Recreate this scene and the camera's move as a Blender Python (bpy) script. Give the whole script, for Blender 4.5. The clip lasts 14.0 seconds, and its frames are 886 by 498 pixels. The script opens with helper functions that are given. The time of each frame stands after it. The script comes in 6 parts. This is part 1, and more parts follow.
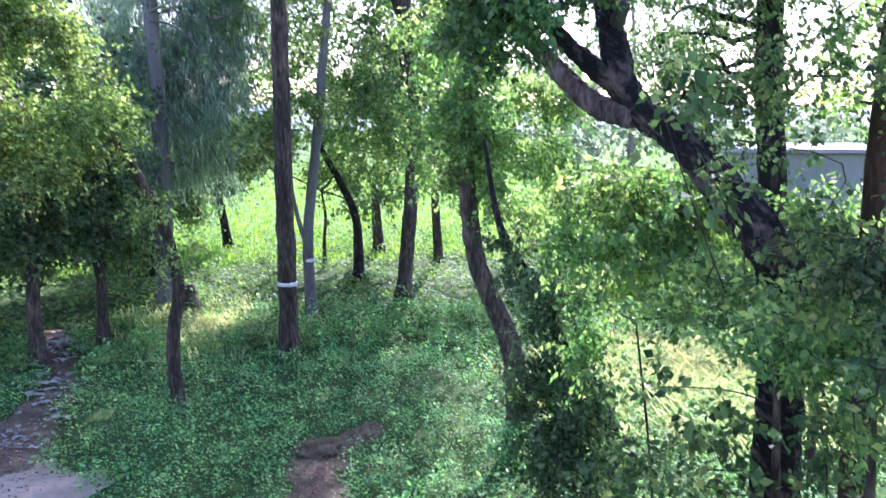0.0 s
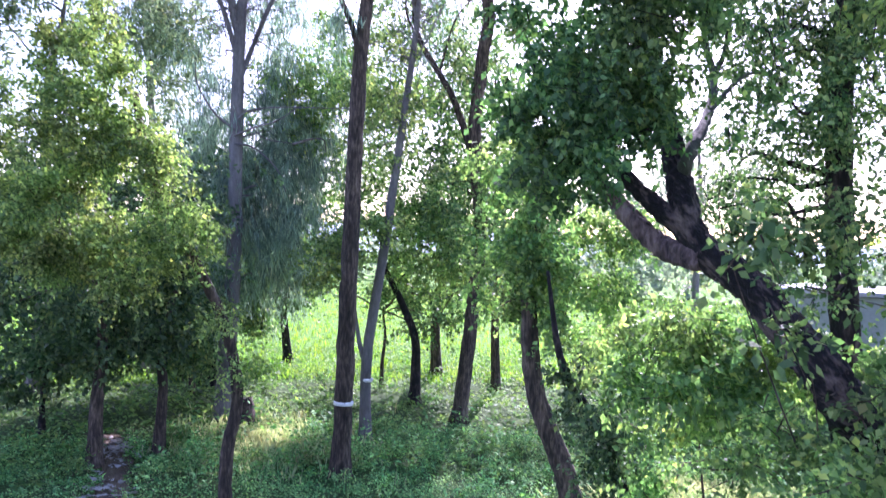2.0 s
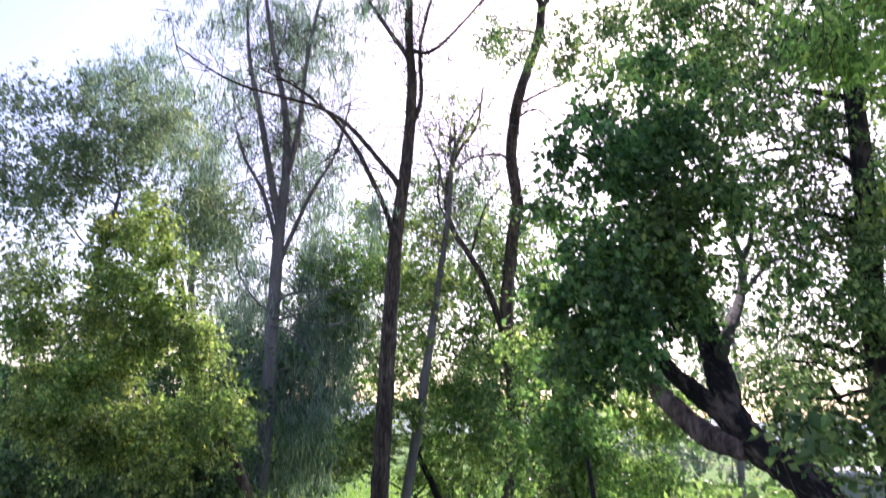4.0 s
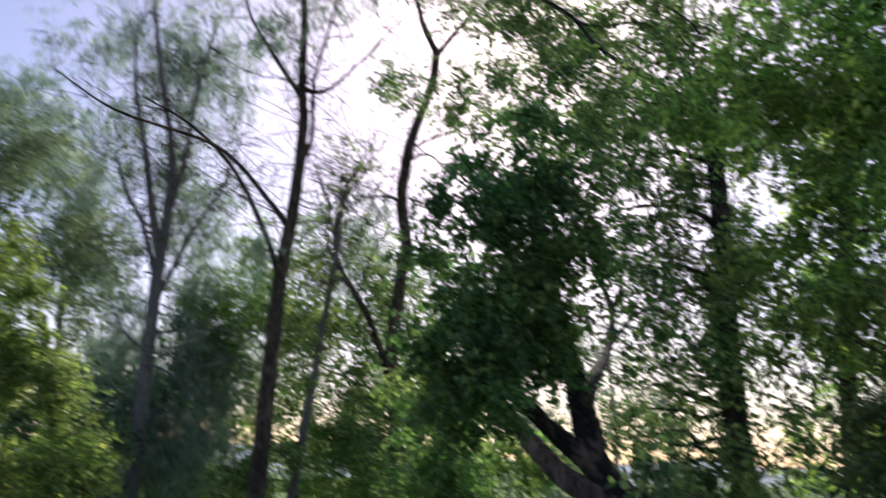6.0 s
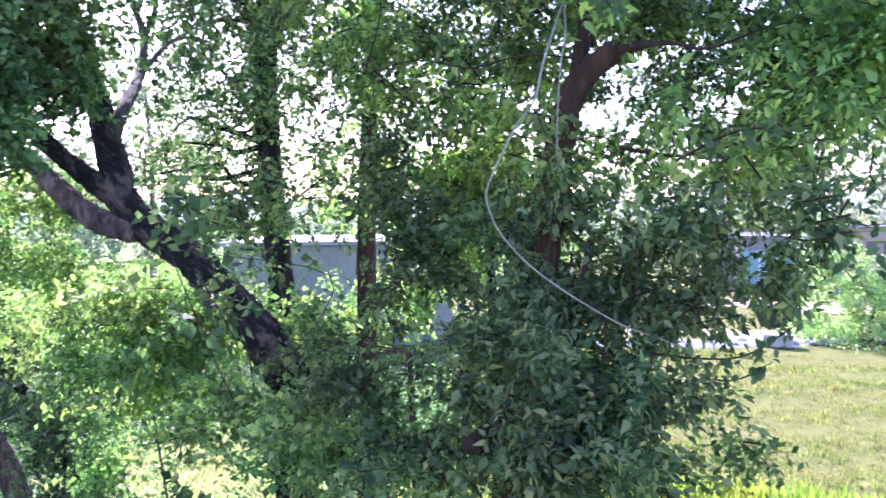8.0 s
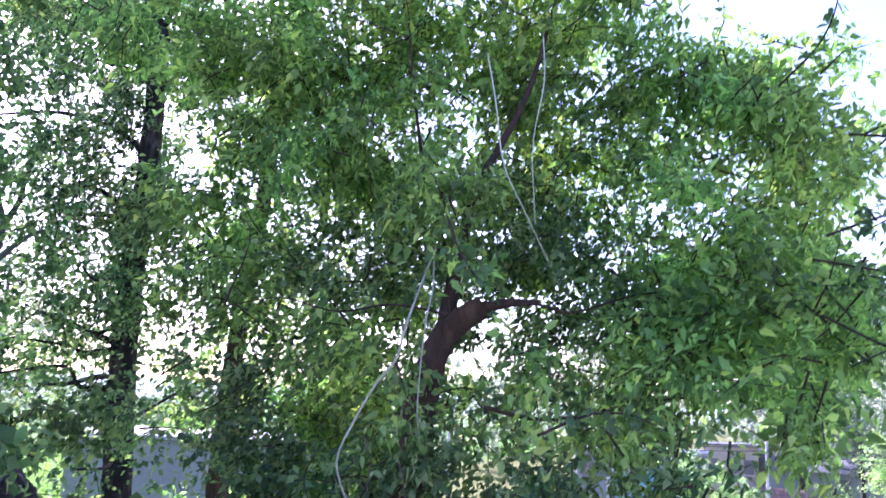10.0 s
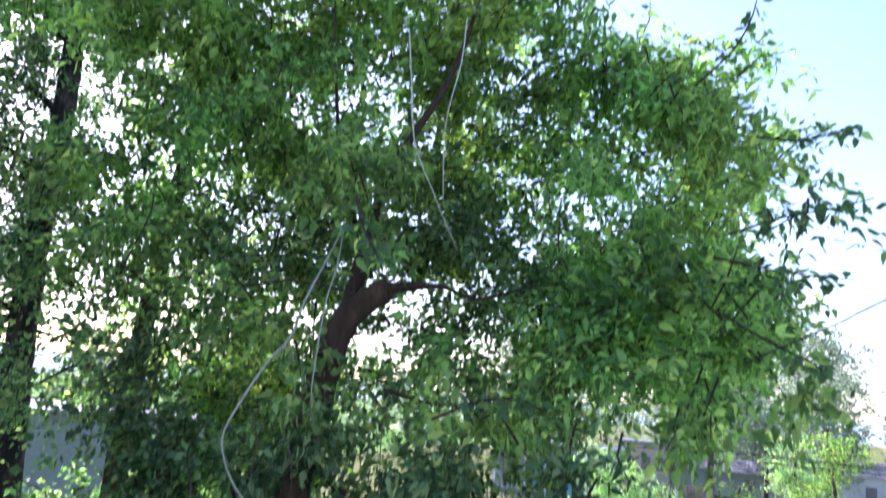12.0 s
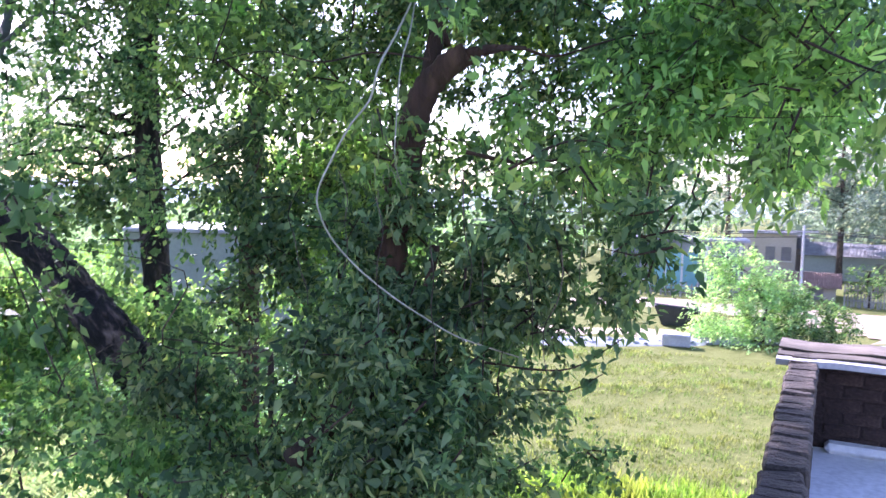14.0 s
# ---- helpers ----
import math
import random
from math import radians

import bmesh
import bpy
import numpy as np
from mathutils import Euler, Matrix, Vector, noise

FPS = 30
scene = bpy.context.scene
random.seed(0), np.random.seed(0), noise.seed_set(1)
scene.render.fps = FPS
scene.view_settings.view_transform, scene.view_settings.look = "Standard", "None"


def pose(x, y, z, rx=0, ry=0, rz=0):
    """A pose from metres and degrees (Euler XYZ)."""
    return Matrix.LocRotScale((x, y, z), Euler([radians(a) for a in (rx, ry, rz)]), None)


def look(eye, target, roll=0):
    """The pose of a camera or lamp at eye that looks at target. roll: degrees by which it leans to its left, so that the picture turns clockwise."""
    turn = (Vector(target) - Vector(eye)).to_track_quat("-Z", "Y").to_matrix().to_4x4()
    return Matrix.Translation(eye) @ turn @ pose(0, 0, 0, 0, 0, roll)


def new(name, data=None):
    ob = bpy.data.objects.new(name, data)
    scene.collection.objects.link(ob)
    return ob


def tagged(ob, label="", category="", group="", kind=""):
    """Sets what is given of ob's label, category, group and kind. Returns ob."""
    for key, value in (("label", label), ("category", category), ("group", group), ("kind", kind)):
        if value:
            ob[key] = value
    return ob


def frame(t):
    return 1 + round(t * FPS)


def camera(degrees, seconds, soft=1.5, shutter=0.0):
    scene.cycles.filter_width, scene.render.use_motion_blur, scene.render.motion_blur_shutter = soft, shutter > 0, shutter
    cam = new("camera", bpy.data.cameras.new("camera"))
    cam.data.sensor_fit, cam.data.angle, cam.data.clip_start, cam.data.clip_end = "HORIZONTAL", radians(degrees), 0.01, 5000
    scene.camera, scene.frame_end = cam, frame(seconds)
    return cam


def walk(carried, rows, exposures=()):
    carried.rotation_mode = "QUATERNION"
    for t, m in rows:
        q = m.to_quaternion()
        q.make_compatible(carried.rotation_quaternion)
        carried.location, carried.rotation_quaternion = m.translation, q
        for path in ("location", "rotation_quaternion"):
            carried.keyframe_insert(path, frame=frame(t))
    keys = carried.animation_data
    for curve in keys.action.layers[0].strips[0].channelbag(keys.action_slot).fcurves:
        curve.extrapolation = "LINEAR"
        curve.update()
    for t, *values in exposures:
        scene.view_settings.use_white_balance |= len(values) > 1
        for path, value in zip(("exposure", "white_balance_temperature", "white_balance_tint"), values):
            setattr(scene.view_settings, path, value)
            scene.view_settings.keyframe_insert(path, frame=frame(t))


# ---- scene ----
# ------------------------------------------------------------------ camera
cam = camera(59.5, 14.0, soft=1.4, shutter=0.5)
PATH = [
    (0, (0.027, -0.009, 4.396), (2.020, 4.505, 3.593), -0.74),
    (0.5, (0.016, -0.025, 4.417), (1.892, 4.572, 3.820), -0.25),
    (1, (0.010, -0.021, 4.425), (1.784, 4.633, 3.978), 0.67),
    (1.5, (-0.011, -0.039, 4.448), (1.715, 4.647, 4.190), 1.57),
    (2, (-0.023, -0.055, 4.462), (1.632, 4.663, 4.440), 1.86),
    (2.5, (-0.074, -0.103, 4.472), (1.527, 4.628, 4.686), 2.26),
    (3, (-0.097, -0.149, 4.488), (1.404, 4.595, 4.977), 1.72),
    (3.5, (-0.113, -0.175, 4.508), (1.359, 4.543, 5.267), 1.43),
    (3.7, (-0.119, -0.175, 4.511), (1.341, 4.526, 5.389), 1.49),
    (4.75, (-0.150, -0.120, 4.560), (1.132, 4.470, 6.072), 2.00),
    (5.8, (-0.038, -0.240, 4.556), (1.698, 4.206, 6.046), 1.97),
    (6, (-0.018, -0.220, 4.558), (1.998, 4.144, 5.934), 1.50),
    (6.5, (0.055, -0.077, 4.620), (2.988, 3.876, 5.499), 0.14),
    (7, (0.077, -0.102, 4.608), (3.664, 3.346, 5.108), 1.26),
    (7.5, (0.122, -0.119, 4.559), (4.103, 2.907, 4.581), -0.61),
    (8, (0.136, -0.102, 4.554), (4.357, 2.564, 4.287), -0.64),
    (8.5, (0.197, -0.117, 4.676), (4.587, 2.275, 4.714), -2.23),
    (9, (0.245, -0.129, 4.751), (4.695, 2.079, 5.316), -0.72),
    (9.2, (0.312, -0.111, 4.763), (4.764, 2.064, 5.430), 0.38),
    (10.25, (0.310, -0.100, 4.840), (4.805, 1.808, 5.914), 3.40),
    (11.3, (0.390, -0.183, 4.920), (4.907, 1.487, 6.264), 6.77),
    (11.5, (0.385, -0.183, 4.903), (4.903, 1.456, 6.281), 5.95),
    (12, (0.416, -0.178, 4.798), (5.063, 1.409, 5.738), 5.03),
    (12.5, (0.371, -0.177, 4.734), (5.032, 1.544, 5.299), 4.39),
    (13, (0.310, -0.198, 4.676), (4.916, 1.723, 4.981), 1.66),
    (13.5, (0.329, -0.253, 4.614), (4.899, 1.773, 4.524), 0.74),
    (14, (0.400, -0.355, 4.599), (4.867, 1.870, 4.286), 1.49),
]
walk(cam, [(t, look(eye, target, roll)) for t, eye, target, roll in PATH],
     exposures=[(0.0, 2.08, 5410, 46), (2.5, 1.91, 5500, 53), (3.5, 1.52, 5870, 51), (5.0, 0.72, 6150, 36), (5.8, 0.27, 6100, 33), (6.2, 0.42, 6300, 36), (6.5, 1.18, 6370, 41), (6.8, 1.65, 6400, 44),
                (7.5, 2.22, 5740, 52), (9.2, 2.34, 5360, 56), (11.3, 1.57, 5480, 40), (12.0, 1.78, 5540, 34), (12.5, 2.16, 5610, 43), (13.0, 2.26, 5590, 45), (14.0, 2.12, 5550, 46)])

# ------------------------------------------------------------------ sky and sun
SUN_AZ, SUN_EL = radians(31.9), radians(32.7)      # clockwise from +y
world = bpy.data.worlds.new("sky")
scene.world = world
world.use_nodes = True
wn, wl = world.node_tree.nodes, world.node_tree.links
sky = wn.new("ShaderNodeTexSky")
sky.sky_type = 'NISHITA'
sky.sun_disc = False
sky.sun_elevation, sky.sun_rotation = SUN_EL, SUN_AZ
sky.air_density, sky.dust_density, sky.ozone_density = 1.2, 1.1, 1.2
wn["Background"].inputs["Strength"].default_value = 0.11
wl.new(sky.outputs["Color"], wn["Background"].inputs["Color"])
sun_dir = Vector((math.sin(SUN_AZ) * math.cos(SUN_EL), math.cos(SUN_AZ) * math.cos(SUN_EL), math.sin(SUN_EL)))
sun = new("sun", bpy.data.lights.new("sun", 'SUN'))
sun.data.energy, sun.data.angle, sun.data.color = 4.4, radians(0.6), (1.0, 0.93, 0.82)
sun.matrix_world = look(sun_dir * 60, (0, 0, 0))
scene.view_settings.exposure = 0.0

# ------------------------------------------------------------------ materials
def ramp(nodes, stops):
    r = nodes.new("ShaderNodeValToRGB")
    el = r.color_ramp.elements
    while len(el) < len(stops):
        el.new(0.5)
    for e, (p, c) in zip(el, stops):
        e.position, e.color = p, (*c, 1)
    return r


def material(name):
    m = bpy.data.materials.new(name)
    m.use_nodes = True
    return m, m.node_tree.nodes, m.node_tree.links, m.node_tree.nodes["Principled BSDF"]


def leaf_material(name, dark, mid, light, glow, share=0.45, rough=0.45, gloss=0.45, tip=(1.5, 1.2, 0.9)):
    """Leaves: varied colour leaf by leaf, light that shines through."""
    m, n, l, p = material(name)
    geo = n.new("ShaderNodeNewGeometry")
    r = ramp(n, [(0.0, dark), (0.5, mid), (0.88, light), (1.0, tuple(min(1, c * k) for c, k in zip(light, tip)))])
    l.new(geo.outputs["Random Per Island"], r.inputs[0])
    big = n.new("ShaderNodeTexNoise")
    big.inputs["Scale"].default_value = 2.0
    co = n.new("ShaderNodeTexCoord")
    l.new(co.outputs["Object"], big.inputs["Vector"])
    hsv = n.new("ShaderNodeHueSaturation")
    mr = n.new("ShaderNodeMapRange")
    mr.inputs[1].default_value, mr.inputs[2].default_value, mr.inputs[3].default_value, mr.inputs[4].default_value = 0.32, 0.68, 0.84, 1.64
    l.new(big.outputs["Fac"], mr.inputs[0])
    hsv.inputs["Saturation"].default_value = 0.95
    l.new(mr.outputs[0], hsv.inputs["Value"])
    # whole sprays lean to yellow or to blue-green
    hue = n.new("ShaderNodeTexNoise")
    hue.inputs["Scale"].default_value, hue.inputs["Detail"].default_value = 1.3, 3
    l.new(co.outputs["Object"], hue.inputs["Vector"])
    lean = n.new("ShaderNodeMapRange")
    lean.inputs[1].default_value, lean.inputs[2].default_value, lean.inputs[3].default_value, lean.inputs[4].default_value = 0.35, 0.65, 0.468, 0.525
    l.new(hue.outputs["Fac"], lean.inputs[0])
    l.new(lean.outputs[0], hsv.inputs["Hue"])
    l.new(r.outputs[0], hsv.inputs["Color"])
    l.new(hsv.outputs[0], p.inputs["Base Color"])
    p.inputs["Roughness"].default_value = rough
    p.inputs["Specular IOR Level"].default_value = gloss
    tr = n.new("ShaderNodeBsdfTranslucent")
    tone = n.new("ShaderNodeMixRGB")
    tone.blend_type = 'MULTIPLY'
    tone.inputs[0].default_value = 1.0
    tone.inputs[2].default_value = (*glow, 1)
    l.new(hsv.outputs[0], tone.inputs[1])
    l.new(tone.outputs[0], tr.inputs["Color"])
    mix = n.new("ShaderNodeMixShader")
    mix.inputs[0].default_value = share
    l.new(p.outputs[0], mix.inputs[1])
    l.new(tr.outputs[0], mix.inputs[2])
    l.new(mix.outputs[0], n["Material Output"].inputs["Surface"])
    return m


def surface(name, stops, scale=3.0, fine=40.0, stretch=(1, 1, 1), rough=0.85, bump=0.4, dist=0.02, metal=0.0, split=0.6, tilt=0.0):
    """Mottled matt surface: two scales of noise for colour, the finer one also for relief."""
    m, n, l, p = material(name)
    co = n.new("ShaderNodeTexCoord")
    mp = n.new("ShaderNodeMapping")
    mp.inputs["Scale"].default_value = stretch
    turn = n.new("ShaderNodeMapping")
    turn.inputs["Rotation"].default_value = (tilt, 0, 0)
    l.new(co.outputs["Object"], turn.inputs["Vector"])
    l.new(turn.outputs[0], mp.inputs["Vector"])
    a, b = n.new("ShaderNodeTexNoise"), n.new("ShaderNodeTexNoise")
    a.inputs["Scale"].default_value, b.inputs["Scale"].default_value = scale, fine
    a.inputs["Detail"].default_value, b.inputs["Detail"].default_value = 4, 6
    l.new(mp.outputs[0], a.inputs["Vector"])
    l.new(mp.outputs[0], b.inputs["Vector"])
    mix = n.new("ShaderNodeMix")
    mix.inputs[0].default_value = split
    l.new(b.outputs["Fac"], mix.inputs[2])
    l.new(a.outputs["Fac"], mix.inputs[3])
    r = ramp(n, stops)
    l.new(mix.outputs[0], r.inputs[0])
    info = n.new("ShaderNodeObjectInfo")
    hsv = n.new("ShaderNodeHueSaturation")
    mr = n.new("ShaderNodeMapRange")
    mr.inputs[3].default_value, mr.inputs[4].default_value = 0.8, 1.2
    l.new(info.outputs["Random"], mr.inputs[0])
    l.new(mr.outputs[0], hsv.inputs["Value"])
    l.new(r.outputs[0], hsv.inputs["Color"])
    l.new(hsv.outputs[0], p.inputs["Base Color"])
    p.inputs["Roughness"].default_value, p.inputs["Metallic"].default_value = rough, metal
    bp = n.new("ShaderNodeBump")
    bp.inputs["Strength"].default_value, bp.inputs["Distance"].default_value = bump, dist
    l.new(b.outputs["Fac"], bp.inputs["Height"])
    l.new(bp.outputs[0], p.inputs["Normal"])
    return m


LEAF_GOLD = leaf_material("leaf_yellow_green", (0.065, 0.105, 0.04), (0.15, 0.23, 0.075), (0.29, 0.38, 0.135), (1.3, 1.5, 0.75), 0.52, 0.5, 0.18)
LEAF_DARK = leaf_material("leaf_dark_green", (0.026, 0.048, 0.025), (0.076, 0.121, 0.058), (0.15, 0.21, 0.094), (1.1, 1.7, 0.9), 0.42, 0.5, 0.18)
LEAF_CROWN = leaf_material("leaf_deep_green", (0.03, 0.066, 0.03), (0.085, 0.16, 0.064), (0.17, 0.27, 0.098), (1.1, 1.7, 0.8), 0.45, 0.5, 0.18)
LEAF_MID = leaf_material("leaf_green", (0.03, 0.056, 0.027), (0.098, 0.159, 0.068), (0.219, 0.266, 0.117), (1.25, 1.8, 0.9), 0.46, 0.5, 0.18)
LEAF_FRESH = leaf_material("leaf_fresh_green", (0.07, 0.12, 0.043), (0.175, 0.275, 0.085), (0.33, 0.44, 0.145), (1.25, 1.6, 0.75), 0.58, 0.5, 0.18)
LEAF_YOUNG = leaf_material("leaf_young_green", (0.06, 0.115, 0.043), (0.14, 0.235, 0.081), (0.27, 0.37, 0.136), (1.25, 1.6, 0.8), 0.5, 0.5, 0.18)
LEAF_BLUE = leaf_material("needles_blue_green", (0.075, 0.12, 0.09), (0.18, 0.26, 0.195), (0.3, 0.41, 0.31), (1.1, 1.3, 1.0), 0.45, 0.6, 0.2)
LEAF_HERB = leaf_material("herb_green", (0.03, 0.1, 0.03), (0.125, 0.33, 0.105), (0.25, 0.5, 0.19), (1.25, 1.5, 0.55), 0.36, 0.6, 0.12)
LEAF_LIME = leaf_material("leaf_lime_green", (0.151, 0.260, 0.115), (0.259, 0.420, 0.187), (0.388, 0.557, 0.317), (1.3, 1.4, 0.7), 0.5, 0.55, 0.25)
# far foliage: distance haze is put into these two pale greens
LEAF_PALE = leaf_material("leaf_hazed_grey_green", (0.110, 0.154, 0.121), (0.176, 0.231, 0.178), (0.264, 0.319, 0.253), (1.2, 1.3, 0.9), 0.45, 0.6, 0.2)
LEAF_HAZE = leaf_material("leaf_hazed_dull_green", (0.08, 0.115, 0.08), (0.15, 0.2, 0.13), (0.23, 0.29, 0.19), (1.2, 1.4, 0.8), 0.45, 0.6, 0.2)
LEAF_WEED = leaf_material("weed_green", (0.063, 0.144, 0.048), (0.126, 0.243, 0.076), (0.180, 0.306, 0.095), (1.25, 1.4, 0.6), 0.42, 0.6, 0.12, (1.1, 1.1, 0.9))
FIELD_LIME = leaf_material("field_lime_green", (0.075, 0.165, 0.018), (0.13, 0.255, 0.028), (0.21, 0.35, 0.055), (1.35, 1.5, 0.5), 0.48, 0.6, 0.12, (1.1, 1.1, 0.9))
GRASS_DRY = leaf_material("grass_dry", (0.1, 0.15, 0.035), (0.17, 0.225, 0.06), (0.25, 0.29, 0.1), (1.15, 1.2, 0.7), 0.4, 0.6, 0.15, (1.05, 1.05, 1.0))
GRASS_VERGE = leaf_material("grass_verge_lime", (0.13, 0.21, 0.03), (0.2, 0.29, 0.05), (0.28, 0.36, 0.09), (1.3, 1.4, 0.6), 0.5, 0.6, 0.15, (1.1, 1.1, 0.9))
GRASS_PALE = leaf_material("grass_pale", (0.217, 0.289, 0.122), (0.302, 0.376, 0.177), (0.394, 0.454, 0.258), (1.15, 1.2, 0.8), 0.45, 0.6, 0.2)
BARK_BROWN = surface("bark_brown", [(0.36, (0.012, 0.009, 0.0066)), (0.48, (0.05, 0.036, 0.0246)), (0.56, (0.11, 0.08, 0.0558)), (0.68, (0.22, 0.17, 0.1189))], 4, 26, (1, 1, 0.22), 0.95, 1.0, 0.04, split=0.45)
BARK_BLACK = surface("bark_dark_flaking", [(0.42, (0.006, 0.005, 0.0043)), (0.5, (0.016, 0.012, 0.0102)), (0.57, (0.055, 0.04, 0.0323)), (0.7, (0.17, 0.13, 0.1062))], 5, 18, (1, 1, 0.4), 0.95, 1.0, 0.06, split=0.5)
BARK_FLAKE = surface("bark_flaking_slanted", [(0.45, (0.005, 0.004, 0.0035)), (0.52, (0.015, 0.012, 0.0106)), (0.56, (0.062, 0.045, 0.0370)), (0.68, (0.17, 0.128, 0.1056))], 9, 34, (1, 1, 0.33), 0.95, 1.0, 0.06, split=0.62, tilt=radians(53))
BARK_PINK = surface("bark_pinkish", [(0.36, (0.02, 0.014, 0.013)), (0.48, (0.1, 0.07, 0.062)), (0.58, (0.2, 0.145, 0.13)), (0.7, (0.32, 0.25, 0.235))], 7, 30, (1, 1, 0.4), 0.95, 1.0, 0.04, split=0.55)
BARK_MOSS = surface("bark_mossy_grey", [(0.3, (0.03, 0.032, 0.022)), (0.5, (0.07, 0.08, 0.05)), (0.72, (0.13, 0.145, 0.095))], 5, 26, (1, 1, 0.3), 0.95, 0.8, 0.02)
LIMB_LABEL = {"bark_pinkish": "lighter pinkish-brown limb", "bark_mossy_grey": "thin mossy grey-green limb"}
BARK_GREY = surface("bark_pale_grey", [(0.3, (0.07, 0.065, 0.06)), (0.55, (0.17, 0.16, 0.145)), (0.75, (0.29, 0.27, 0.245))], 3, 22, (1, 1, 0.3), 0.9, 0.6, 0.02)
BARK_RED = surface("bark_red_brown", [(0.3, (0.016, 0.009, 0.005)), (0.5, (0.05, 0.026, 0.014)), (0.72, (0.13, 0.07, 0.04))], 4, 24, (1, 1, 0.3), 0.95, 1.0, 0.03)
VINE_SKIN = surface("vine_skin", [(0.3, (0.26, 0.25, 0.17)), (0.7, (0.5, 0.48, 0.35))], 9, 60, rough=0.7)
PAINT_WHITE = surface("lime_paint", [(0.3, (0.5, 0.5, 0.48)), (0.6, (0.8, 0.8, 0.78))], 8, 60, rough=0.9)
DEAD_LEAF = leaf_material("dead_leaf", (0.05, 0.035, 0.022), (0.13, 0.095, 0.06), (0.26, 0.21, 0.14), (1.2, 1.0, 0.7), 0.25, 0.7, 0.2)
SOIL = surface("soil", [(0.3, (0.05, 0.035, 0.02)), (0.5, (0.125, 0.09, 0.05)), (0.7, (0.25, 0.195, 0.12))], 2.2, 24, rough=0.95, bump=0.8)
SAND = surface("sandy_soil", [(0.3, (0.3, 0.235, 0.165)), (0.6, (0.46, 0.37, 0.27)), (0.8, (0.56, 0.46, 0.35))], 0.8, 14, rough=0.95, bump=0.5)
CONCRETE = surface("roof_concrete", [(0.3, (0.36, 0.37, 0.37)), (0.5, (0.56, 0.57, 0.57)), (0.72, (0.7, 0.7, 0.69))], 1.5, 25, rough=0.85, bump=0.2)
BRICK = surface("old_brick", [(0.3, (0.014, 0.01, 0.009)), (0.5, (0.04, 0.025, 0.02)), (0.72, (0.1, 0.066, 0.052))], 5, 40, rough=0.95, bump=0.8)
BRICK_GREY = surface("weathered_brick", [(0.3, (0.015, 0.012, 0.009)), (0.5, (0.04, 0.032, 0.024)), (0.7, (0.105, 0.084, 0.062))], 6, 40, rough=0.95, bump=0.8)
MORTAR = surface("mortar", [(0.3, (0.03, 0.027, 0.026)), (0.7, (0.08, 0.073, 0.07))], 6, 60, rough=0.95)
STONE = surface("stone_slab", [(0.3, (0.25, 0.25, 0.26)), (0.55, (0.42, 0.42, 0.43)), (0.75, (0.58, 0.58, 0.58))], 2, 30, rough=0.8, bump=0.3)
PLASTER_GREY = surface("grey_plaster", [(0.3, (0.19, 0.215, 0.22)), (0.6, (0.27, 0.30, 0.31)), (0.8, (0.35, 0.38, 0.39))], 0.5, 8, rough=0.9)
PLASTER_BLUE = surface("pale_blue_grey_plaster", [(0.3, (0.235, 0.265, 0.235)), (0.6, (0.33, 0.36, 0.315)), (0.8, (0.4, 0.43, 0.38))], 0.5, 8, rough=0.9)
PLASTER_PALE = surface("pale_plaster", [(0.3, (0.5, 0.48, 0.44)), (0.7, (0.72, 0.7, 0.66))], 0.6, 10, rough=0.9)
PLASTER_BEIGE = surface("beige_plaster", [(0.3, (0.42, 0.36, 0.29)), (0.6, (0.56, 0.49, 0.41)), (0.8, (0.66, 0.59, 0.51))], 0.8, 10, rough=0.9)
TURQUOISE = surface("turquoise_paint", [(0.3, (0.14, 0.36, 0.36)), (0.7, (0.24, 0.5, 0.5))], 2, 20, rough=0.6)
ROOF_TILE = surface("clay_tile", [(0.3, (0.36, 0.25, 0.2)), (0.6, (0.5, 0.37, 0.3)), (0.8, (0.6, 0.47, 0.4))], 2, 20, rough=0.9, bump=0.6)
TIN = surface("weathered_tin", [(0.3, (0.2, 0.2, 0.2)), (0.5, (0.3, 0.3, 0.31)), (0.7, (0.42, 0.43, 0.44))], 1.5, 20, rough=0.6, metal=0.2)
SHEET = surface("rusty_sheet", [(0.3, (0.035, 0.028, 0.02)), (0.5, (0.09, 0.075, 0.055)), (0.7, (0.2, 0.17, 0.13))], 4, 25, (1, 0.25, 1), rough=0.9, bump=0.3)
DARK_PAINT = surface("dark_tar", [(0.3, (0.02, 0.022, 0.025)), (0.7, (0.06, 0.062, 0.065))], 2, 20, rough=0.7)
DARK_INSIDE = surface("dark_opening", [(0.3, (0.01, 0.01, 0.012)), (0.7, (0.025, 0.025, 0.028))], 2, 20, rough=0.9)
WIRE = surface("wire", [(0.3, (0.03, 0.03, 0.03)), (0.7, (0.07, 0.07, 0.07))], 2, 20, rough=0.6)
PALE_WIRE = surface("pale_wire", [(0.3, (0.16, 0.19, 0.16)), (0.7, (0.26, 0.29, 0.26))], 2, 20, rough=0.5)
# far windows and doors: dark openings lightened, distance haze put into the grey
HAZY_OPENING = surface("hazy_opening", [(0.3, (0.13, 0.12, 0.115)), (0.7, (0.23, 0.215, 0.205))], 2, 20, rough=0.9)
FENCE_GREY = surface("weathered_fence", [(0.3, (0.17, 0.165, 0.15)), (0.7, (0.34, 0.33, 0.3))], 2, 20, rough=0.9)
LITTER = surface("litter", [(0.35, (0.16, 0.15, 0.13)), (0.55, (0.5, 0.47, 0.41))], 3, 20, rough=0.7)
# the blue-grey of far haze is put into the hill's own colour
HILL = surface("far_hill", [(0.3, (0.25, 0.33, 0.37)), (0.7, (0.34, 0.42, 0.45))], 0.02, 0.2, rough=1.0, bump=0)


